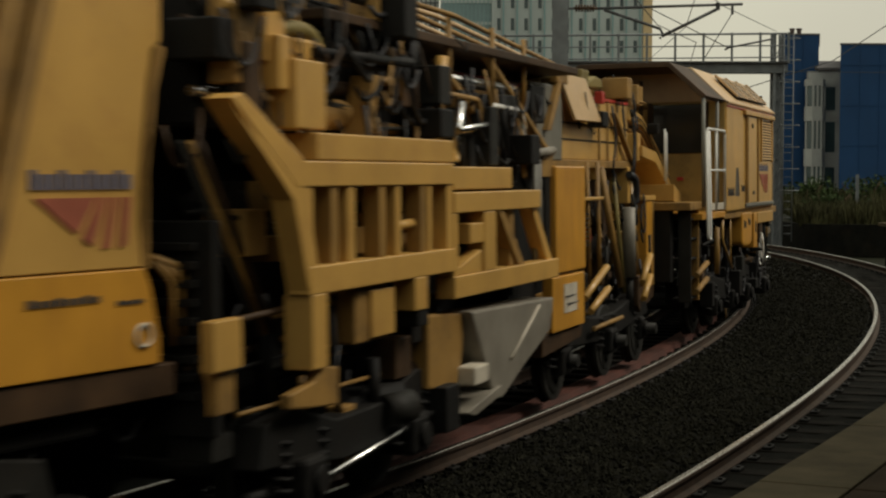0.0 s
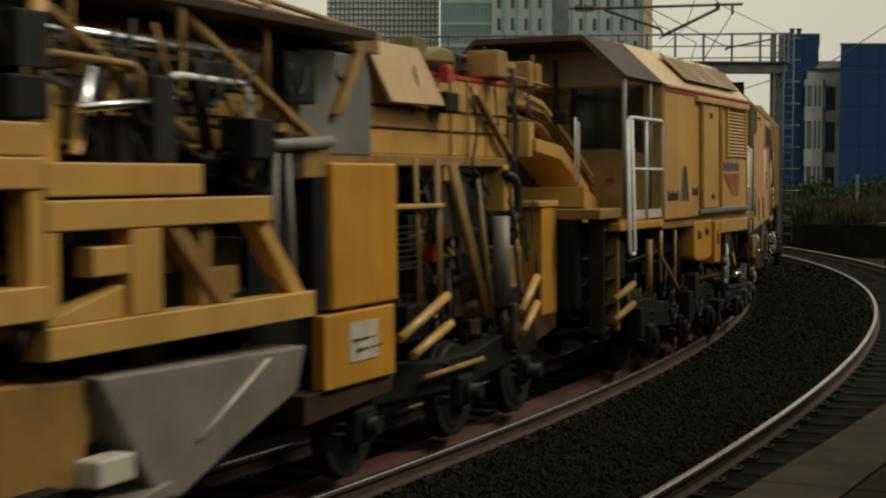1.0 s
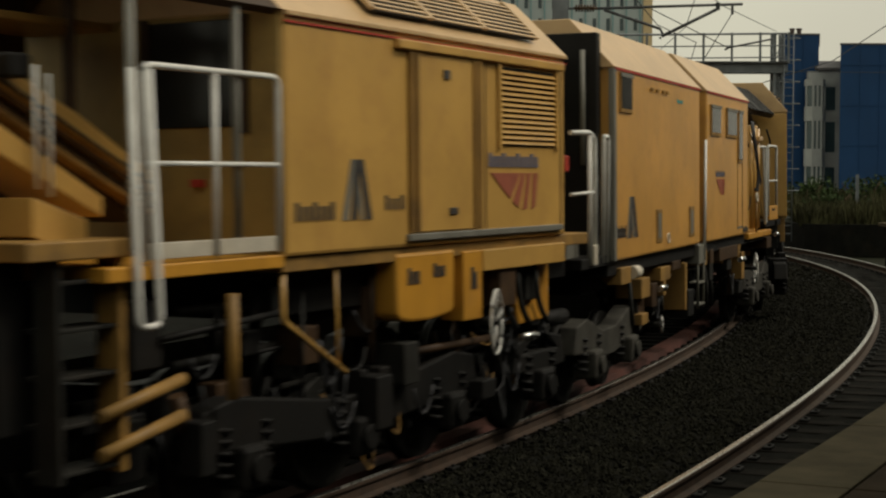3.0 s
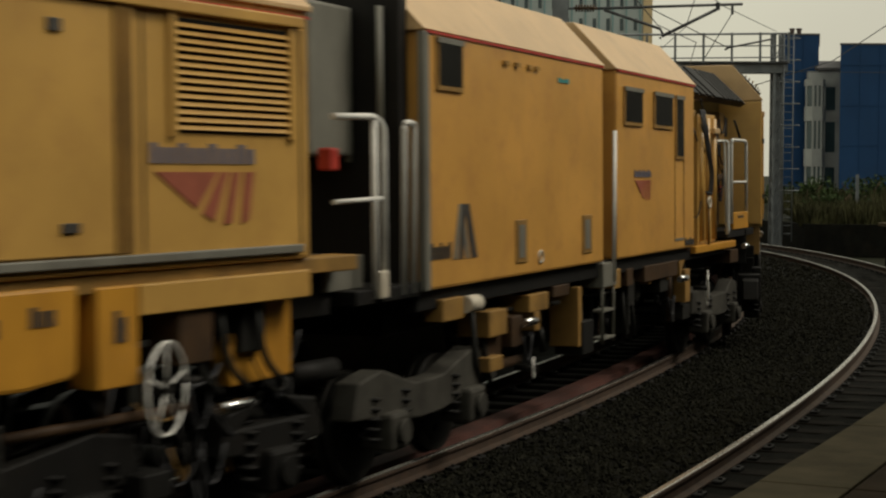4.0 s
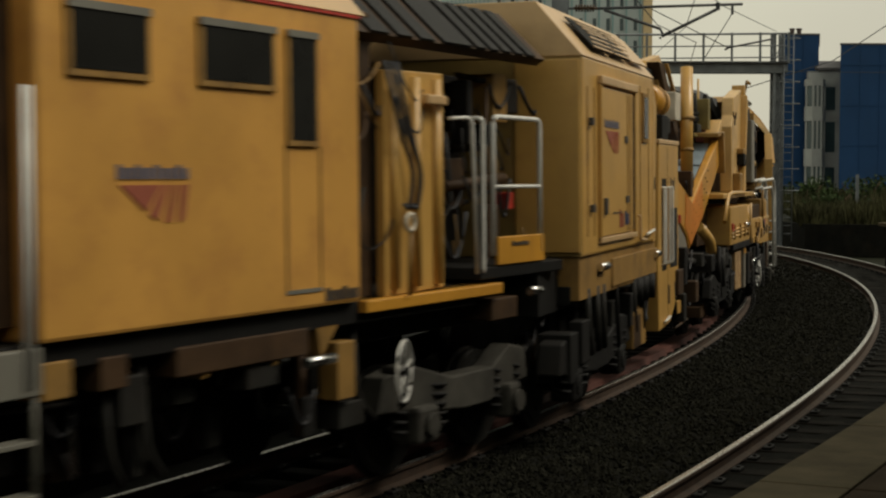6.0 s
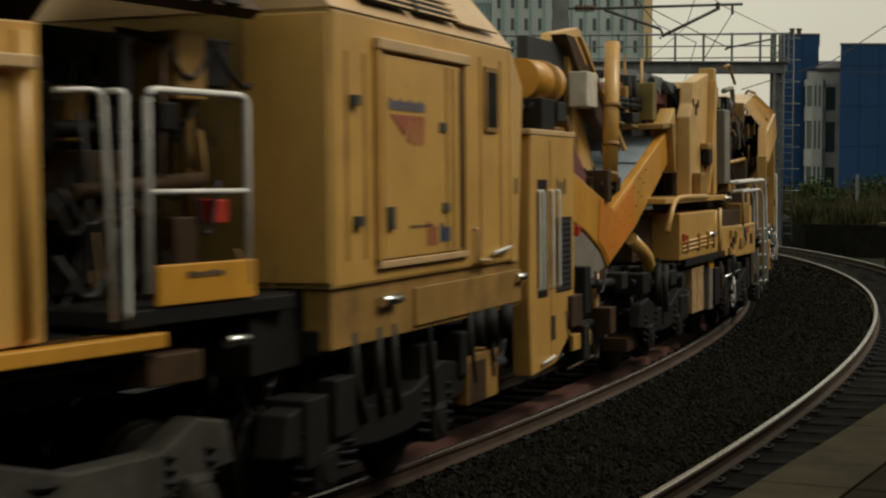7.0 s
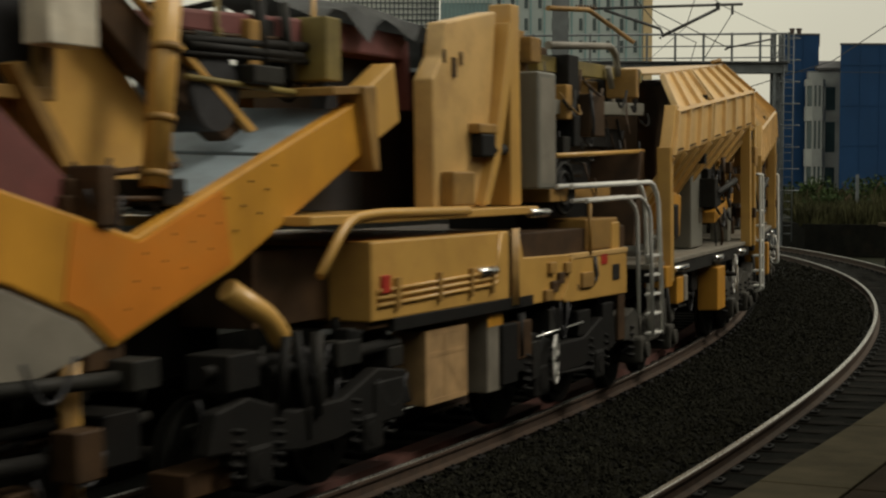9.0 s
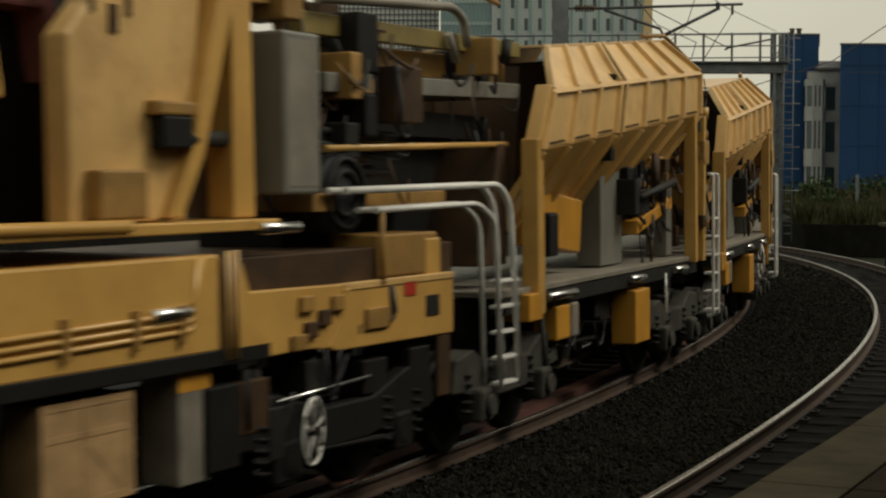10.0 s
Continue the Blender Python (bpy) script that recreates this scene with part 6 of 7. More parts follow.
    c.box("pane", 48.2, 48.47, 1.32, 1.332, 3.03, 3.53, GLASS, 0.0, w)
    c.box("side_door_joint", 48.05, 48.07, 1.3, 1.307, 1.8, 3.66, DULL, 0.0, b)
    c.box("side_door_joint", 48.6, 48.62, 1.3, 1.307, 1.8, 3.66, DULL, 0.0, b)
    c.tube("door_grab", [(47.9, 1.3, 2.1), (47.9, 1.34, 2.1), (47.9, 1.34, 1.82), (48.2, 1.34, 1.8)], 0.018, CREAM, bend=0.04)
    c.tube("door_grab", [(48.3, 1.34, 1.86), (48.75, 1.34, 1.9)], 0.018, WHITE)
    c.bars("nameplate", 48.95, 49.2, 2.4, 0.2, 3, INK, 1.27, None, 0.5)
    for k in range(3):
        u0 = 45.7 + k * 1.0
        f = c.slope("roof_vent", [(u0, 1.24, 3.91), (u0 + 0.9, 1.24, 3.91), (u0 + 0.9, 0.89, 4.25), (u0, 0.89, 4.25)], 0.02, BLACK if k < 2 else CREAM, b, bev=0.0)
        for j in range(7 if k < 2 else 0):
            o, h = 1.235 - 0.05 * j, 3.93 + 0.048 * j
            c.slope("vent_slat", [(u0, o + 0.035, h), (u0 + 0.9, o + 0.035, h), (u0 + 0.9, o + 0.022, h + 0.016), (u0, o + 0.022, h + 0.016)], 0.01, CREAM, f, bev=0.0)
    # side step box
    s = c.poly("step_box", [(49.97, 3.0), (51.27, 3.04), (51.27, 1.4), (51.2, 0.9), (50.42, 0.57), (49.95, 0.52), (49.85, 1.3)], 0.94, 1.12, YELLOW, 0.02, label="yellow side box with steps and grab rails")
    c.box("step_box_body", 50.00, 51.25, -1.2, 0.94, 1.3, 3.0, DULL)
    dp = c.box("dark_panel", 50.42, 51.12, 1.11, 1.125, 1.32, 2.13, BLACK, 0.0, s, "dark louvred panel")
    for k in range(13):
        c.slope("panel_slat", [(50.43, 1.125, 1.375 + k * 0.06), (51.11, 1.125, 1.375 + k * 0.06), (51.11, 1.14, 1.345 + k * 0.06), (50.43, 1.14, 1.345 + k * 0.06)], 0.006, STEEL, dp, bev=0.0)
    c.box("door_joint", 50.36, 50.37, 1.12, 1.126, 0.6, 2.95, DULL, 0.0, s)
    c.box("top_flange", 49.9, 51.3, 0.9, 1.15, 3.0, 3.06, CREAM, 0.01, s)
    c.box("dark_slot", 50.02, 50.33, 1.11, 1.13, 1.31, 2.54, BLACK, 0.0, s)
    for u in (50.02, 50.14, 50.36, 50.47):
        c.grab(u, 1.4, 2.42, 1.2, WHITE, 0.018, 0.08)
    c.bars("lettering", 50.47, 50.92, 2.38, 0.17, 4, INK, 1.126, s, 0.5)
    c.box("step_slot", 50.36, 50.41, 1.11, 1.13, 0.83, 1.09, BROWN, 0.0, s)
    c.tube("step_rail", [(50.1, 1.18, 0.62), (50.38, 1.18, 0.66)], 0.018, WHITE)
    c.box("red_light", 51.41, 51.50, 1.04, 1.14, 1.9, 2.02, RED, 0.01)
    c.box("rear_cabinet", 49.75, 51.5, -0.6, 0.3, 3.0, 3.72, DULL, 0.02)
    c.tube("air_drum", [(50.38, 0.8, 3.62), (51.45, 0.8, 3.62)], 0.22, ORANGE, sides=24, label="orange-yellow air drum")
    for u in (51.0, 51.15):
        c.put("drum_strap", add_ring(bmesh.new(), c.p(u, 0.8, 3.62), 0.225, 0.015, "x", 24), DULL)
    c.clutter(49.9, 51.3, 0.4, 0.95, 3.05, 3.35, 51, 6, 8, 5)
    # underframe
    c.box("solebar", 45.4, 49.3, 0.95, 1.2, 1.3, 1.75, DULL)
    c.box("floor", 44.6, 50.6, -1.2, 0.95, 1.2, 1.75, BLACK)
    c.box("under_panel", 46.6, 49.3, 1.15, 1.26, 1.34, 1.66, DULL, 0.015)
    c.lamp(46.05, 1.6, 1.3, 0.35)
    c.lamp(49.2, 1.58, 1.3, 0.3)
    for u in (45.6, 45.9, 46.2, 47.9, 48.4):
        c.tube("air_pipe", [(u, 1.15, 1.4), (u + 0.02, 1.18, 1.0), (u + 0.1, 1.15, 0.7)], 0.04, STEEL)
    for u in (48.0, 48.35, 48.75):
        c.tube("damper", [(u, 1.2, 1.35), (u, 1.2, 1.05)], 0.09, BLACK, sides=14)
    c.box("yellow_case", 47.85, 48.6, 0.95, 1.2, 0.5, 0.95, DULL)
    c.box("pale_box", 46.9, 47.25, 0.85, 1.1, 0.7, 1.15, STEEL)
    c.clutter(44.8, 49.2, 0.6, 1.15, 0.5, 1.4, 52, 16, 14, 6, [BLACK, BLACK, STEEL, BROWN])
    c.bogie((45.3, 47.2), BLACK)


def build_boom_car():
    c = Car(
        "boom_car", "yellow conveyor car with folded boom, grey covers and frame", "rail vehicle", REAR_PIVOTS,
        ((51.2, 52.3), (53.68, 54.67), (56.5, 57.7), (57.45, 58.4), (58.8, 59.35), (61.35, 61.6), (62.95, 63.8), (63.85, 64.55)),
        ((-1.3, -1.3), (0.3, 0.45), (0.5, 0.72), (0.86, 1.1), (0.97, 1.27), (1.3, 1.34)),
    )
    CARS.append(c)
    # V-shaped boom
    b = c.poly("boom_side", [(51.2, 2.78), (53.68, 2.18), (56.5, 3.22), (56.55, 2.76), (54.74, 1.9), (53.4, 1.45), (53.1, 1.67), (52.4, 1.92), (51.2, 2.2)], 0.74, 0.86, ORANGE, 0.02, label="orange-yellow folded conveyor boom")
    c.poly("boom_bend", [(53.0, 2.3), (53.7, 2.13), (54.6, 2.48), (54.7, 1.94), (53.42, 1.5), (53.15, 1.7), (52.9, 1.8)], 0.85, 0.868, BEND, 0.0, b, "bright orange repainted bend")
    c.poly("boom_head", [(56.6, 3.26), (57.45, 3.58), (57.58, 3.06), (56.66, 2.78)], 0.6, 0.82, YELLOW, 0.02)
    c.poly("boom_collar", [(56.4, 3.32), (56.66, 3.34), (56.74, 2.62), (56.6, 2.62)], 0.7, 0.92, DULL, 0.015)
    c.poly("boom_collar", [(56.0, 3.3), (56.62, 3.34), (56.62, 3.27), (56.0, 3.23)], 0.1, 0.9, DULL, 0.01)
    c.poly("boom_lower", [(51.2, 2.18), (52.4, 1.9), (53.1, 1.65), (53.36, 1.46), (52.4, 1.27), (51.2, 1.28)], 0.72, 0.84, PALE, 0.02, label="grey lower boom plate")
    c.poly("boom_far_side", [(51.2, 2.78), (53.68, 2.18), (57.4, 3.58), (57.5, 3.06), (53.4, 1.45), (51.2, 2.2)], -0.6, -0.5, DULL)
    for u0, u1 in ((54.15, 55.25), (55.32, 56.35)):
        h0, h1 = 2.3 + (u0 - 54.15) * 0.37, 2.3 + (u1 - 54.15) * 0.37
        c.slope("belt_cover", [(u0, 0.73, h0), (u1, 0.73, h1), (u1, -0.45, h1 + 0.05), (u0, -0.45, h0 + 0.05)], 0.03, BELT, label="blue-grey belt cover plate")
    for k in range(18):
        u = 53.55 + (k % 6) * 0.3 + 0.1 * (k // 6)
        h = 1.72 + (k // 6) * 0.14 + 0.4 * (u - 53.6)
        c.tube("bolt", [(u, 0.85, h), (u, 0.87, h)], 0.011, BROWN, b, sides=6)
    for k in range(4):
        c.tube("bolt", [(51.5 + 0.05 * (k % 2), 0.85, 2.35 + 0.08 * k), (51.5 + 0.05 * (k % 2), 0.874, 2.35 + 0.08 * k)], 0.012, BROWN, b, sides=6)
    c.poly("belt_guard", [(51.35, 3.12), (52.5, 3.06), (53.6, 2.32), (53.6, 2.16), (51.35, 2.7)], 0.45, 0.66, MAROON, 0.02, label="maroon belt guard")
    cy = c.tube("lift_cylinder", [(54.05, 0.72, 2.5), (54.34, 0.68, 4.3)], 0.1, YELLOW, label="yellow hydraulic lift cylinder", sides=16)
    for h in (2.56, 2.95, 3.45):
        c.put("cylinder_band", add_tube(bmesh.new(), [c.p(54.05 + (h - 2.5) * 0.16, 0.715, h), c.p(54.06 + (h - 2.5) * 0.16, 0.71, h + 0.05)], 0.112, 16), DULL, cy)
    c.clutter(53.2, 54.5, 0.5, 0.8, 2.2, 2.6, 66, 6, 6, 5, [BLACK, STEEL, BROWN])
    # screen, lifting arm and the gear behind the boom
    sc = c.box("screen", 51.75, 53.3, 0.3, 0.4, 3.18, 4.2, RUBBER, 0.01, label="dark weather screen")
    c.box("screen_frame", 53.25, 53.42, 0.26, 0.45, 3.1, 4.25, DULL, 0.01, sc)
    c.box("screen_frame", 51.7, 53.4, 0.26, 0.46, 3.08, 3.17, DULL, 0.01, sc)
    c.box("junction_box", 53.0, 53.5, 0.5, 0.72, 3.42, 3.85, SIGN_WHITE, 0.015, label="dirty white junction box")
    c.poly("dark_arm", [(52.9, 4.3), (53.3, 4.3), (55.4, 2.95), (55.2, 2.85), (54.2, 3.35)], 0.35, 0.5, BROWN, 0.015)
    c.poly("lift_arm", [(52.8, 3.98), (53.1, 4.34), (54.2, 4.5), (54.75, 4.2), (54.4, 3.9), (53.85, 3.75), (53.45, 3.8)], 0.2, 0.34, YELLOW, 0.015, label="yellow lifting arm")
    c.poly("arm_edge", [(53.35, 4.3), (53.42, 4.3), (55.5, 2.95), (55.42, 2.92)], 0.5, 0.56, YELLOW, 0.008)
    c.poly("support_plate", [(52.9, 2.6), (53.0, 3.5), (53.5, 3.72), (54.2, 3.45), (54.9, 2.7), (54.0, 2.4)], 0.2, 0.34, YELLOW, 0.015)
    c.poly("support_edge", [(52.9, 3.3), (53.02, 3.32), (53.75, 2.4), (53.6, 2.38)], 0.36, 0.5, DULL, 0.01)
    c.bars("lettering", 53.3, 53.6, 2.75, 0.1, 3, INK, 0.345)
    c.tube("black_drum", [(55.0, 0.1, 3.22), (55.0, 0.55, 3.22)], 0.3, RUBBER, sides=24)
    c.clutter(54.6, 57.0, 0.1, 0.6, 3.3, 3.85, 62, 16, 18, 10, [DULL, BLACK, BROWN, OLIVE, STEEL, BLACK])
    c.tube("thin_post", [(55.6, 0.5, 3.4), (55.62, 0.5, 4.25)], 0.02, DULL)
    c.tube("thin_post", [(56.3, 0.55, 3.4), (56.33, 0.55, 4.25)], 0.02, YELLOW)
    # belt head with tarpaulin and rubber curtain
    c.poly("belt_head", [(54.4, 3.66), (56.7, 3.66), (58.6, 3.66), (58.65, 3.9), (57.0, 3.92), (54.6, 3.82)], -0.6, 0.5, MAROON, 0.03, label="maroon belt cover")
    rng = random.Random(77)
    prof = [(-0.7, 4.12), (-0.2, 4.2), (0.2, 4.17), (0.48, 4.05), (0.62, 3.92)]
    bm = bmesh.new()
    rows = []
    for i in range(17):
        u = 56.3 + i * 0.25
        fall = max(0.0, u - 58.7) * 0.3 + max(0, 57.0 - u) * 0.12
        drop = 0.12 * math.sin(i * 1.3) + rng.uniform(-0.05, 0.05)
        rows.append([bm.verts.new(c.p(u + rng.uniform(-0.05, 0.05), o + rng.uniform(-0.02, 0.02), h - fall + rng.uniform(-0.03, 0.03) + (drop if j == 4 else 0))) for j, (o, h) in enumerate(prof)])
    for p0, p1 in zip(rows, rows[1:]):
        for j in range(4):
            bm.faces.new((p0[j], p1[j], p1[j + 1], p0[j + 1])).smooth = True
    bmesh.ops.solidify(bm, geom=bm.faces[:], thickness=0.015)
    c.put("tarpaulin", bm, TARP, None, "crumpled dark grey tarpaulin")
    c.poly("rubber_curtain", [(57.45, 3.7), (59.1, 3.72), (59.4, 2.26), (56.4, 2.28), (57.0, 2.7)], 0.15, 0.3, RUBBER, label="black rubber dust curtain")
    c.poly("curtain_fold", [(58.55, 3.85), (58.72, 3.85), (58.85, 3.2), (58.75, 3.2)], 0.3, 0.5, MAROON)
    # frame and tower
    t = c.poly("tower_plate", [(58.22, 2.28), (58.2, 3.46), (58.5, 3.68), (58.62, 4.0), (59.9, 4.2), (59.62, 2.28)], 0.72, 0.9, FADED, 0.02, label="faded yellow tower side plate")
    for u in (58.5, 58.95):
        c.box("bolt_plate", u, u + 0.05, 0.9, 0.91, 3.62, 3.74, BROWN, 0.0, t)
    c.box("tower_slot", 58.75, 58.85, 0.895, 0.91, 3.5, 3.68, BROWN, 0.0, t)
    c.poly("tower_recess", [(59.4, 2.28), (59.45, 3.9), (60.75, 3.95), (60.78, 2.28)], 0.36, 0.46, BROWN, 0.0)
    c.poly("tower_slant", [(59.3, 2.3), (59.44, 2.3), (59.72, 2.72), (60.16, 3.9), (60.02, 4.1), (59.56, 2.74)], 0.74, 0.97, YELLOW, 0.012)
    for k in range(4):
        c.tube("cylinder_rod", [(59.62 + 0.07 * k, 0.75, 3.0), (59.85 + 0.07 * k, 0.75, 4.1)], 0.03, (DULL, YELLOW, BROWN, DULL)[k])
    c.poly("tower_post", [(60.2, 2.28), (60.5, 2.28), (60.46, 4.3), (60.2, 4.3)], 0.72, 0.92, YELLOW, 0.015)
    c.box("tower_lamp", 59.2, 59.55, 0.9, 1.08, 2.76, 2.98, BLACK, 0.02, t, "black work lamp")
    c.box("lamp_hood", 59.15, 59.6, 0.86, 1.05, 2.98, 3.08, DULL, 0.02, t)
    c.box("tower_bracket", 58.4, 59.0, 0.9, 1.1, 2.3, 2.62, DULL, 0.02)
    c.tube("spring_strut", [(59.5, 0.95, 2.82), (60.3, 0.85, 2.85)], 0.06, STEEL)
    c.box("tower_back", 58.1, 60.3, -0.9, 0.3, 2.2, 3.6, BROWN)
    c.poly("tower_top", [(59.9, 3.98), (60.4, 4.1), (61.3, 4.12), (61.2, 3.9), (60.2, 3.85)], 0.2, 0.7, DULL)
    ca = c.box("tall_cabinet", 60.8, 61.35, 0.35, 0.97, 2.44, 3.66, GREY, 0.025, label="tall grey equipment cabinet")
    c.box("cabinet_door", 60.86, 61.3, 0.97, 0.985, 2.5, 3.6, PALE, 0.004, ca)
    c.tangle(61.1, 62.6, 0.5, 0.9, 2.6, 4.0, 68, 24)
    c.clutter(61.2, 62.6, 0.2, 0.75, 2.5, 4.0, 67, 14, 16, 12, [BLACK, BROWN, DULL, STEEL])
    rl = c.tube("cable_reel", [(61.8, 0.66, 2.44), (61.8, 0.84, 2.44)], 0.33, RUBBER, label="black cable reel", sides=24)
    for r in (0.18, 0.28):
        c.put("reel_ring", add_ring(bmesh.new(), c.p(61.8, 0.86, 2.44), r, 0.02, "y", 24), STEEL, rl)
    c.box("foot_plate", 51.3, 52.05, 0.8, 0.95, 0.62, 0.8, YELLOW, 0.01)
    c.stations = ((55.6, 56.5), (56.68, 57.45), (57.58, 58.52), (58.48, 59.36), (58.9, 59.75), (59.46, 60.17), (60.4, 61.3), (62.95, 63.6), (63.6, 64.5), (64.05, 64.9))
    c.box("deck", 55.6, 60.1, -1.2, 1.3, 2.19, 2.27, YELLOW)
    f = c.box("main_frame", 56.68, 59.5, -1.2, 1.26, 1.37, 2.04, YELLOW, 0.02, label="deep yellow main frame")
    c.box("frame_step", 55.4, 56.68, -1.0, 0.7, 1.4, 2.0, BROWN)
    c.tube("bow_pipe", [(55.75, 1.28, 1.8), (56.25, 1.28, 2.24), (56.8, 1.28, 2.27), (58.4, 1.28, 2.26)], 0.042, YELLOW, bend=0.2)
    for k in range(3):
        c.tube("side_pipe", [(56.75, 1.29, 1.5 + 0.06 * k), (59.1, 1.29, 1.54 + 0.06 * k), (59.2 + 0.03 * k, 1.29, 2.03)], 0.02, YELLOW, f)
    for u in (57.0, 57.7, 58.4, 58.9):
        c.box("pipe_clip", u, u + 0.06, 1.25, 1.33, 1.46, 1.72, DULL, 0.005, f)
    c.tube("coil_pipe", [(58.6, 1.28, 1.66), (59.05, 1.28, 1.67)], 0.05, CHROME)
    c.lamp(60.1, 2.2, 1.28, 0.4)
    c.box("red_light", 56.8, 56.92, 1.26, 1.32, 1.6, 1.75, RED)
    e = c.poly("end_frame", [(59.72, 1.98), (59.8, 1.76), (60.9, 1.74), (62.95, 1.72), (62.95, 1.2), (60.9, 1.22), (60.5, 1.27), (59.6, 1.27)], 1.0, 1.25, YELLOW, 0.015, label="yellow end frame with brackets")
    c.box("frame_flange", 60.95, 62.95, 0.98, 1.3, 1.68, 1.74, FADED, 0.01, e)
    c.poly("frame_gusset", [(60.95, 1.7), (61.05, 1.7), (60.95, 1.45), (60.75, 1.25), (60.68, 1.27), (60.88, 1.47)], 1.25, 1.31, YELLOW, 0.008, e)
    for u, h, m in ((60.3, 1.62, DULL), (60.35, 1.42, BROWN), (60.2, 1.34, DULL), (60.75, 1.6, DULL), (60.55, 1.5, BROWN)):
        c.box("valve", u, u + 0.16, 1.24, 1.33, h - 0.06, h + 0.06, m, 0.02, e)
    for k in range(5):
        c.box("bolt_plate", 61.2 + 0.09 * k, 61.24 + 0.09 * k, 1.25, 1.262, 1.33, 1.4, BROWN, 0.0, e)
    c.tube("hose", [(61.75, 1.28, 1.68), (61.78, 1.32, 1.45), (61.68, 1.3, 1.38)], 0.025, RUBBER, e, bend=0.1)
    for k in range(3):
        c.tube("rise_pipe", [(59.56 + 0.05 * k, 1.3, 1.3), (59.56 + 0.05 * k, 1.3, 2.06)], 0.016, FADED, e, sides=6)
    c.box("red_light", 62.0, 62.2, 1.25, 1.3, 1.58, 1.7, RED, 0.01, e)
    c.box("bracket", 61.3, 61.7, 1.2, 1.32, 1.35, 1.52, DULL, 0.02, e)
    c.box("bracket", 62.4, 62.65, 1.2, 1.3, 1.38, 1.56, STEEL, 0.02, e)
    c.box("locker", 61.6, 62.7, 0.6, 1.1, 1.75, 2.1, DULL, 0.02)
    c.box("locker", 62.45, 62.75, 0.9, 1.15, 1.72, 2.05, YELLOW, 0.02)
    c.box("chassis", 56.7, 63.0, -1.2, 1.0, 1.3, 2.0, BROWN)
    # stair rails at the end
    for o in (1.28, 0.9):
        c.tube("stair_rail", [(61.0, o, 2.46), (63.6, o, 2.5), (63.85, o, 2.3), (64.05, o, 0.6)], 0.03, WHITE, bend=0.15)
        c.tube("stair_rail", [(61.5, o, 2.3), (63.3, o, 2.33), (63.55, o, 2.15), (63.6, o, 0.6)], 0.026, WHITE, bend=0.15)
    for k in range(5):
        c.box("stair_tread", 63.58, 64.05, 0.95, 1.3, 0.62 + k * 0.24, 0.65 + k * 0.24, WHITE, 0.005)
    c.tube("stair_rail", [(61.6, 1.28, 1.7), (61.6, 1.28, 2.3)], 0.024, DULL)
    # below the frame
    cr = c.box("crate", 57.58, 58.48, 0.7, 0.98, 0.53, 1.2, WOOD, 0.01, label="plywood-faced battery crate")
    for (u0, u1, h0, h1) in ((57.58, 57.64, 0.53, 1.2), (58.42, 58.48, 0.53, 1.2), (57.64, 58.42, 0.53, 0.58), (57.64, 58.42, 1.15, 1.2), (57.64, 58.42, 0.96, 1.0), (57.97, 58.01, 0.58, 1.15)):
        c.box("crate_batten", u0, u1, 0.98, 1.0, h0, h1, WOOD, 0.004, cr)
    c.poly("crate_brace", [(57.99, 0.92), (58.03, 0.96), (58.41, 0.62), (58.37, 0.58)], 0.98, 0.996, WOOD, 0.003, cr)
    c.poly("crate_brace", [(57.99, 0.92), (57.95, 0.96), (57.67, 0.66), (57.71, 0.62)], 0.98, 0.996, WOOD, 0.003, cr)
    c.box("pale_panel", 59.0, 59.46, 0.7, 0.98, 0.48, 1.27, PALE, 0.015, label="pale grey hanging panel")
    c.box("panel_top", 59.0, 59.46, 0.98, 0.99, 1.12, 1.27, ORANGE, 0.0)
    c.handwheel(60.4, 0.66, 0.25)
    c.box("black_skirt", 57.0, 60.0, 1.0, 1.26, 1.26, 1.38, BLACK)
    c.tube("hose", [(54.9, 0.8, 1.75), (55.3, 0.9, 1.5), (55.5, 0.9, 1.25)], 0.09, YELLOW, bend=0.3)
    c.tube("hanging_post", [(53.1, 0.8, 1.4), (53.1, 0.8, 0.35)], 0.04, DULL)
    c.tube("hanging_post", [(53.2, 0.8, 1.4), (53.2, 0.8, 0.35)], 0.03, YELLOW)
    c.box("low_step", 54.2, 55.0, 0.6, 0.9, 0.32, 0.5, BROWN)
    c.clutter(51.2, 54.2, 0.2, 1.0, 0.4, 1.5, 63, 20, 20, 8, [BLACK, BROWN, BROWN, STEEL, BLACK])
    c.clutter(54.4, 57.2, 0.6, 1.15, 0.5, 1.3, 64, 12, 14, 6, [BLACK, BLACK, STEEL, BLACK])
    c.clutter(59.2, 62.8, 0.6, 1.15, 0.5, 1.25, 65, 16, 14, 6, [BLACK, BLACK, STEEL, BROWN])
    c.box("core", 51.0, 56.0, -1.2, 0.1, 1.0, 1.6, BLACK)
    c.bogie((54.9, 56.7), BLACK)
    c.bogie((60.2, 62.0), BLACK)


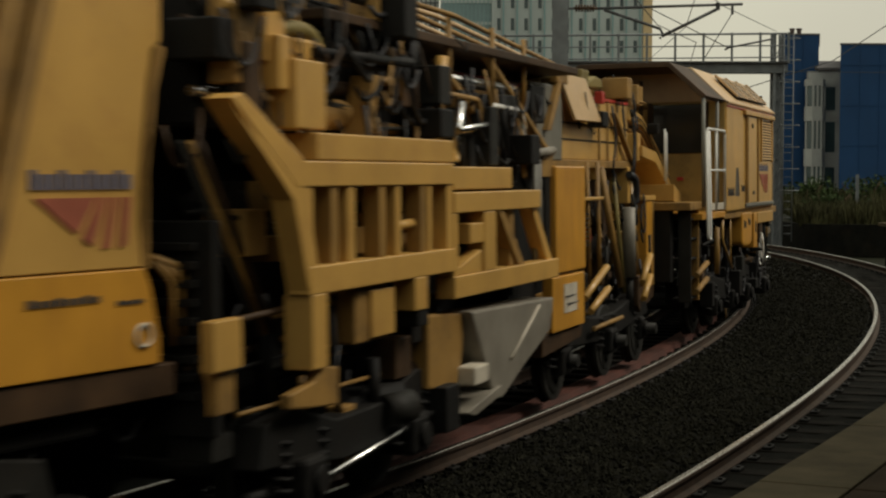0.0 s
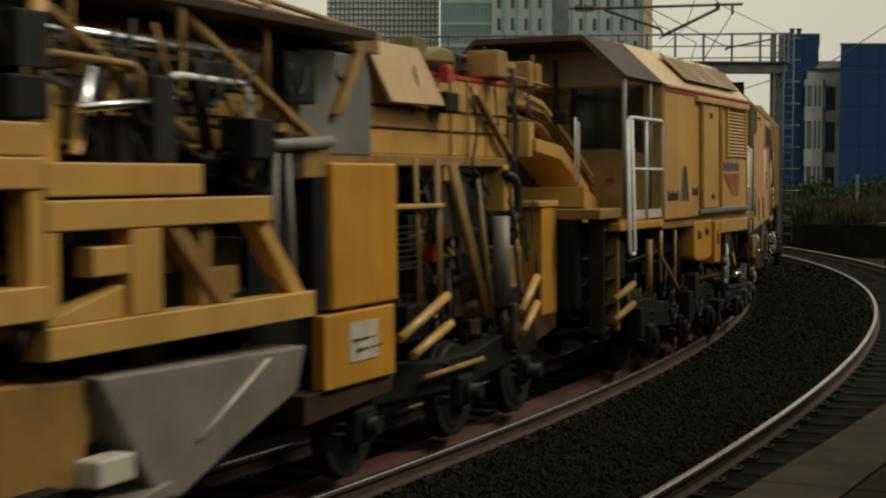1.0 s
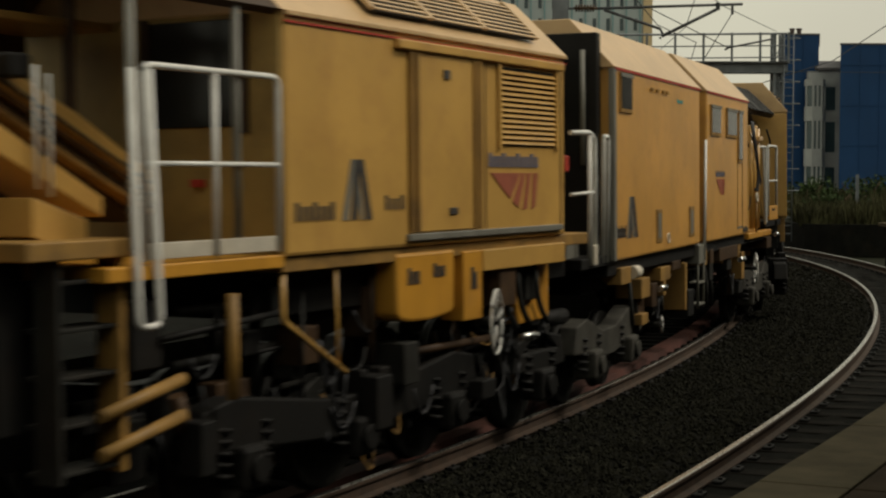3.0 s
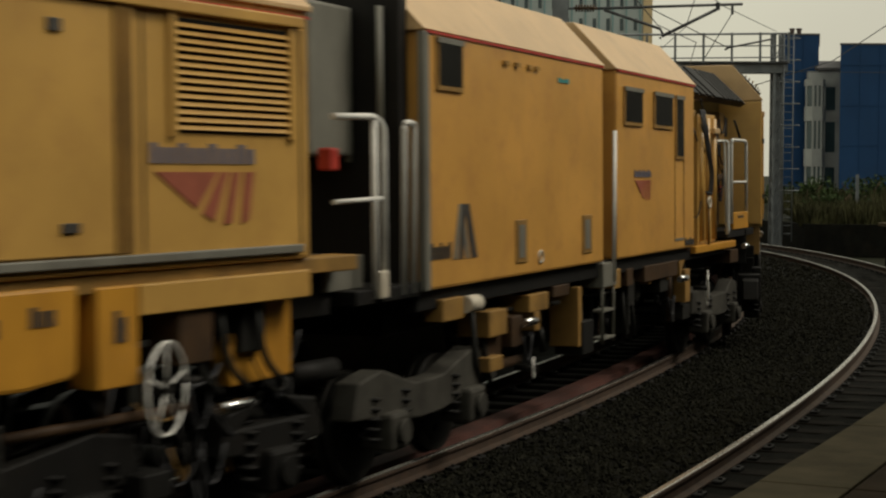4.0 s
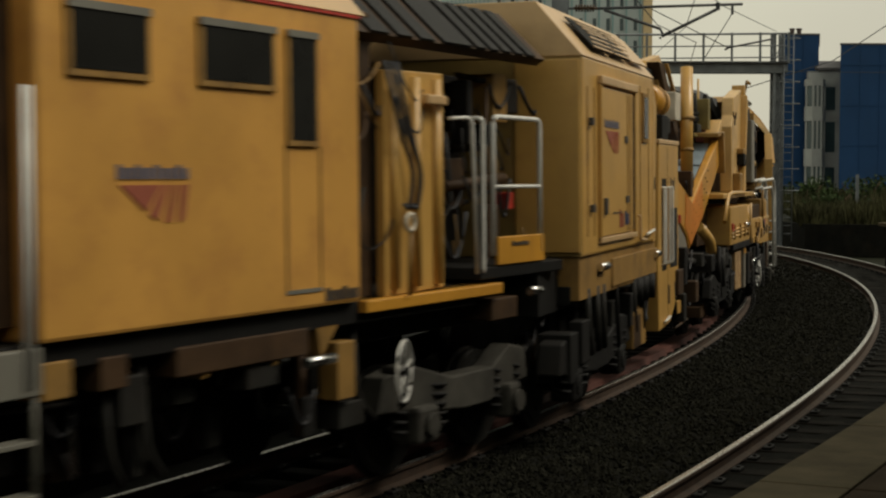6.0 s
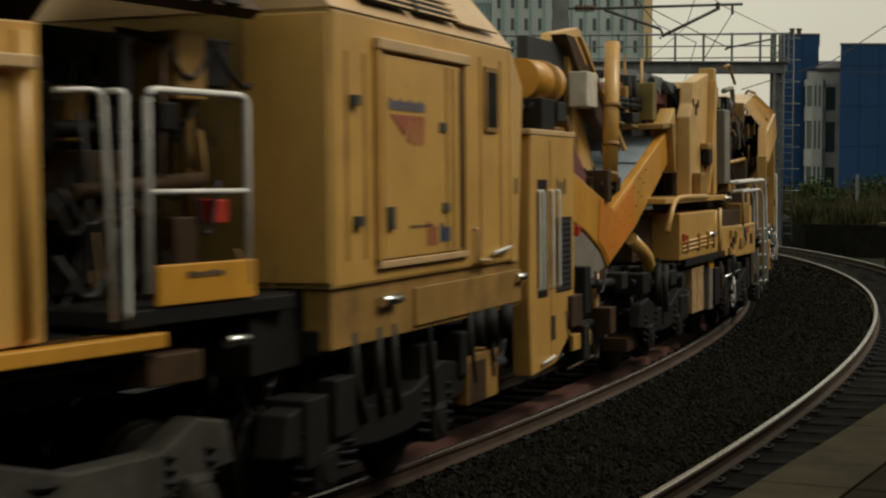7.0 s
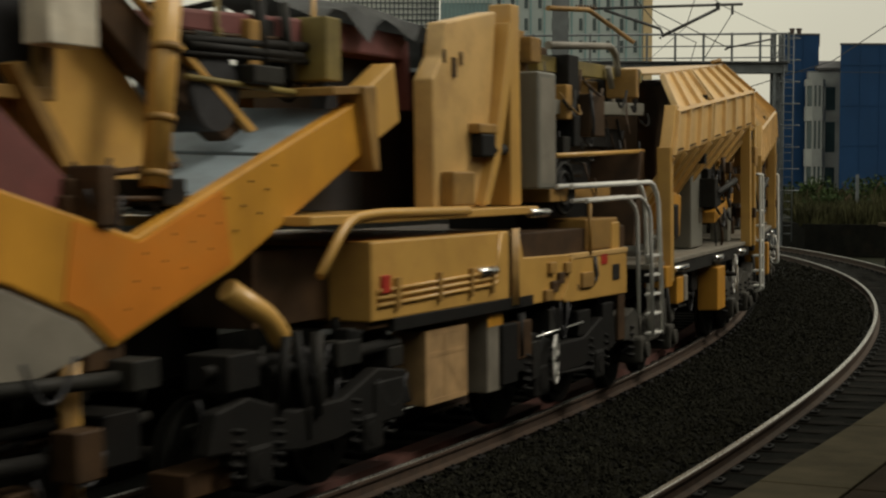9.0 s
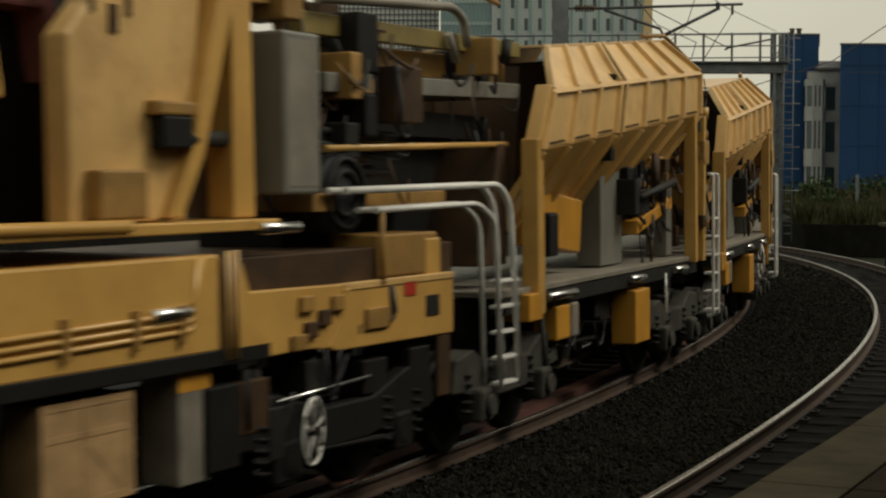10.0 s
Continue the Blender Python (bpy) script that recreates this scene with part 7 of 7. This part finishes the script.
def build_hopper():
    c = Car("hopper_wagon", "yellow ribbed ballast hopper wagon on dark bogies", "hopper wagon", (64.93, 71.47), ((64.9, 64.9), (65.45, 65.7), (72.9, 72.9)), group="hopper wagons")
    CARS.append(c)
    # the body climbs along the wagon: three leaning plates a side, raked at both ends
    RISE = 0.088

    def rise(u):
        return RISE * (u - 66.0)

    low, waist, shoulder, crown = (0.66, 2.0), (1.27, 2.88), (1.24, 3.42), (0.84, 3.86)
    ends = ((low, 65.5, 71.6), (waist, 65.6, 72.2), (shoulder, 66.0, 72.35), (crown, 67.0, 71.9))
    SPLIT = 0.4
    for sgn in (1, -1):
        for (q, qa, qb), (r, ra, rb), m in ((ends[0], ends[1], YELLOW), (ends[1], ends[2], FADED), (ends[2], ends[3], FADED)):
            for v0, v1, k in ((0.0, SPLIT - 0.012, 3), (SPLIT + 0.012, 1.0, 4)):
                ua, ub, va, vb = qa + (qb - qa) * v0, qa + (qb - qa) * v1, ra + (rb - ra) * v0, ra + (rb - ra) * v1
                s = c.slope("hopper_side", [(ua, q[0] * sgn, q[1] + rise(ua)), (ub, q[0] * sgn, q[1] + rise(ub)), (vb, r[0] * sgn, r[1] + rise(vb)), (va, r[0] * sgn, r[1] + rise(va))], 0.03 * sgn, m, label="ribbed yellow hopper side plate", bev=0.0)
                if sgn < 0:
                    continue
                dx, dz = r[1] - q[1], -(r[0] - q[0])
                n = math.hypot(dx, dz)
                dx, dz = dx / n * 0.085, dz / n * 0.085
                for i in range(k + 1):
                    a, b2 = ua + (ub - ua - 0.07) * i / k, va + (vb - va - 0.07) * i / k
                    bm = add_prism(bmesh.new(), [c.p(a, q[0], q[1] + rise(a)), c.p(b2, r[0], r[1] + rise(b2)), c.p(b2, r[0] + dx, r[1] + dz + rise(b2)), c.p(a, q[0] + dx, q[1] + dz + rise(a))], (0.06, 0, 0))
                    c.put("rib", bm, m, s)
                    if q is waist and i < k:
                        # stitched weld lines along both folds
                        for j in range(5):
                            f = (i + 0.2 + 0.14 * j) / k
                            for (fo, fh), fa, fb, dh in ((waist, ua, ub, 0.03), (shoulder, va, vb, -0.02)):
                                u = fa + (fb - fa) * f
                                c.box("weld", u, u + 0.07, fo + 0.028, fo + 0.045, fh + rise(u) + dh, fh + rise(u) + dh + 0.02, BROWN, 0.0, s)
    c.slope("shoulder_rail", [(66.0, 1.3, 3.4), (72.35, 1.3, 3.4 + rise(72.35)), (72.35, 1.26, 3.45 + rise(72.35)), (66.0, 1.26, 3.45)], 0.02, YELLOW, bev=0.0)
    c.slope("crown_sheet", [(67.0, 0.86, 3.88 + rise(67.0)), (71.9, 0.86, 3.88 + rise(71.9)), (71.9, -0.86, 3.88 + rise(71.9)), (67.0, -0.86, 3.88 + rise(67.0))], 0.03, CREAM, label="paler top edge of the hopper")
    c.poly("side_slot", [(68.2, 2.75), (68.34, 2.75), (68.5, 3.75), (68.36, 3.75)], 1.0, 1.24, BLACK, 0.0)
    # open end with the discharge belt
    c.poly("end_leg", [(65.5, 1.2), (65.72, 1.2), (65.68, 2.95), (65.5, 2.95)], 1.12, 1.3, YELLOW, 0.015, label="yellow end post")
    c.poly("end_leg", [(65.5, 2.85), (65.62, 2.85), (66.0, 3.5), (65.9, 3.5)], 1.14, 1.3, YELLOW, 0.01)
    c.poly("chute_end", [(65.1, 1.7), (65.4, 2.9), (65.55, 2.9), (65.55, 1.7)], -0.6, 0.95, BROWN, 0.02, label="sloping yellow end chute")
    c.poly("belt_deck", [(62.4, 3.26), (66.6, 3.4), (66.6, 3.56), (62.4, 3.42)], -0.6, 0.72, GREY, 0.01, label="grey discharge belt deck")
    c.poly("belt_side", [(62.2, 3.72), (66.9, 3.86), (66.9, 4.02), (62.2, 3.9)], 0.5, 0.62, OLIVE)
    c.poly("belt_side", [(62.2, 3.45), (66.8, 3.6), (66.8, 3.84), (62.2, 3.7)], 0.3, 0.4, DULL)
    c.box("belt_roller", 62.4, 66.2, -0.5, 0.5, 2.95, 3.2, BLACK)
    c.box("belt_frame", 62.4, 65.4, -0.5, 0.3, 2.0, 2.9, BLACK)
    c.tube("belt_rail", [(62.2, 0.8, 2.8), (65.7, 0.9, 2.9)], 0.03, YELLOW)
    c.box("belt_case", 62.0, 64.6, 0.3, 0.8, 2.3, 2.45, DULL)
    c.tube("top_rail", [(62.3, 0.7, 4.0), (65.0, 0.7, 4.2), (65.2, 0.7, 4.1), (65.25, 0.7, 3.85)], 0.045, PALE, bend=0.15)
    c.tube("top_rail", [(62.3, 0.7, 4.4), (64.0, 0.7, 4.55), (66.0, 0.7, 4.35)], 0.03, DULL, bend=0.1)
    c.tangle(65.0, 66.2, 0.4, 0.9, 3.0, 3.9, 75, 14)
    c.clutter(65.0, 66.6, 0.1, 0.7, 3.5, 3.9, 74, 7, 9, 3, [BLACK, DULL, STEEL, PALE])
    c.box("hopper_floor", 65.6, 72.2, -0.6, 0.6, 1.95, 2.2, BROWN)
    c.poly("inner", [(67.0, 2.2), (71.7, 2.2), (71.7, 4.2), (67.2, 3.8)], -0.5, 0.5, BROWN, 0.0)
    # legs, boxes and gear under the sides
    c.box("grey_leg", 68.85, 69.75, 0.62, 0.92, 1.5, 2.8, GREY, 0.02, label="grey support leg")
    c.box("grey_leg", 71.6, 71.9, 0.7, 1.0, 1.5, 2.5, GREY, 0.02)
    c.poly("gear_case", [(66.6, 1.85), (68.1, 1.7), (68.2, 2.3), (66.7, 2.45)], 0.6, 0.9, ORANGE, 0.02, label="yellow gear case")
    c.box("bracket_block", 66.0, 66.3, 1.0, 1.25, 1.75, 2.2, BLACK, 0.03)
    c.poly("brace_beam", [(69.8, 1.85), (71.5, 2.15), (71.5, 2.3), (69.8, 2.02)], 0.9, 1.1, ORANGE)
    c.clutter(69.6, 71.6, 0.6, 1.1, 2.1, 2.75, 71, 14, 12, 10, [DULL, BLACK, STEEL, BLACK, BROWN])
    c.tangle(69.6, 71.8, 0.9, 1.15, 1.9, 2.8, 76, 16)
    c.tube("gear_rod", [(69.7, 1.15, 2.3), (71.4, 1.15, 2.5)], 0.05, STEEL)
    c.poly("end_post", [(72.0, 1.4), (72.14, 1.4), (72.1, 3.45), (71.98, 3.45)], 1.14, 1.3, YELLOW)
    c.poly("end_post", [(72.45, 1.4), (72.57, 1.4), (72.63, 3.4), (72.51, 3.4)], 1.1, 1.3, YELLOW)
    for u in (72.3, 72.75):
        c.tube("end_pipe", [(u, 1.2, 1.6), (u - 0.05, 1.26, 2.6), (u - 0.1, 1.1, 3.9)], 0.03, DULL, bend=0.3)
    for u in (72.95, 73.25):
        c.grab(u, 0.6, 2.6, 1.32, WHITE, 0.024)
    for k in range(6):
        c.box("rung", 72.95, 73.25, 1.18, 1.33, 0.66 + k * 0.26, 0.69 + k * 0.26, WHITE, 0.004)
    c.box("lamp_case", 72.75, 72.95, 1.1, 1.26, 1.95, 2.45, PALE, 0.02)
    c.clutter(72.2, 73.1, 0.6, 1.2, 1.6, 4.0, 72, 14, 14, 8, [DULL, BLACK, YELLOW, BROWN, STEEL])
    c.tangle(72.2, 73.1, 0.9, 1.25, 2.0, 4.0, 77, 18)
    c.box("deck", 64.9, 72.6, -1.2, 1.22, 1.42, 1.48, PALE, 0.01, label="pale grey worn deck plate")
    c.box("solebar", 65.0, 72.5, 1.05, 1.2, 1.24, 1.41, STEEL)
    c.box("yellow_end", 65.3, 65.62, 1.0, 1.3, 1.15, 1.42, ORANGE)
    for u in (66.4, 69.3, 71.4):
        c.lamp(u, 1.34, 1.24, 0.9 if u < 67 else 0.6)
    for u0, u1, m in ((66.3, 66.75, ORANGE), (66.8, 67.05, PALE)):
        c.box("tool_box", u0, u1, 0.95, 1.22, 0.86, 1.22, m, 0.02)
    c.box("tool_box", 69.15, 69.8, 0.95, 1.26, 0.55, 1.2, ORANGE, 0.02, label="orange-yellow tool locker")
    c.handwheel(70.28, 1.04, 0.3)
    c.tube("hanging_pipe", [(66.1, 1.1, 1.2), (66.15, 1.15, 0.6), (66.2, 1.1, 0.4)], 0.035, STEEL)
    c.clutter(66.0, 69.0, 0.5, 1.0, 0.6, 1.2, 73, 8, 8, 4, [BLACK, STEEL])
    c.box("chassis", 64.9, 72.6, -0.9, 0.8, 1.0, 1.41, BLACK)
    c.bogie((64.6, 66.0), DUSTY)
    c.bogie((70.9, 72.3), DUSTY)
    return c


def copy_hopper(src, shift):
    """One more wagon of the same kind, shift metres further back."""
    ob = copy_thing(src.ob, car_pose(src.u + shift, src.half, 0))
    c = Car("hopper_wagon", "", "", (src.u + shift - src.half, src.u + shift + src.half), src.stations, ready=ob)
    sets = [o for o in c.ob.children if o.name.startswith("wheelset")]
    c.rolling = [(o, o.location.x, 0.46) for o in sets]
    CARS.append(c)


build_end_car()
build_cleaner_car()
build_power_car()
build_engine_car()
build_cab_car()
build_boom_car()
hopper = build_hopper()
copy_hopper(hopper, 9.0)
copy_hopper(hopper, 18.0)


build_stones()


def motions():
    times = [0.5 * k for k in range(21)]
    for c in CARS:
        walk(c.ob, [(t, car_pose(c.u, c.half, t)) for t in times])
        for ws, x, r in c.rolling:
            walk(ws, [(0.1 * k, pose(x, 0, r, 0, -math.degrees(travelled(0.1 * k) / r), 0)) for k in range(101)])


motions()
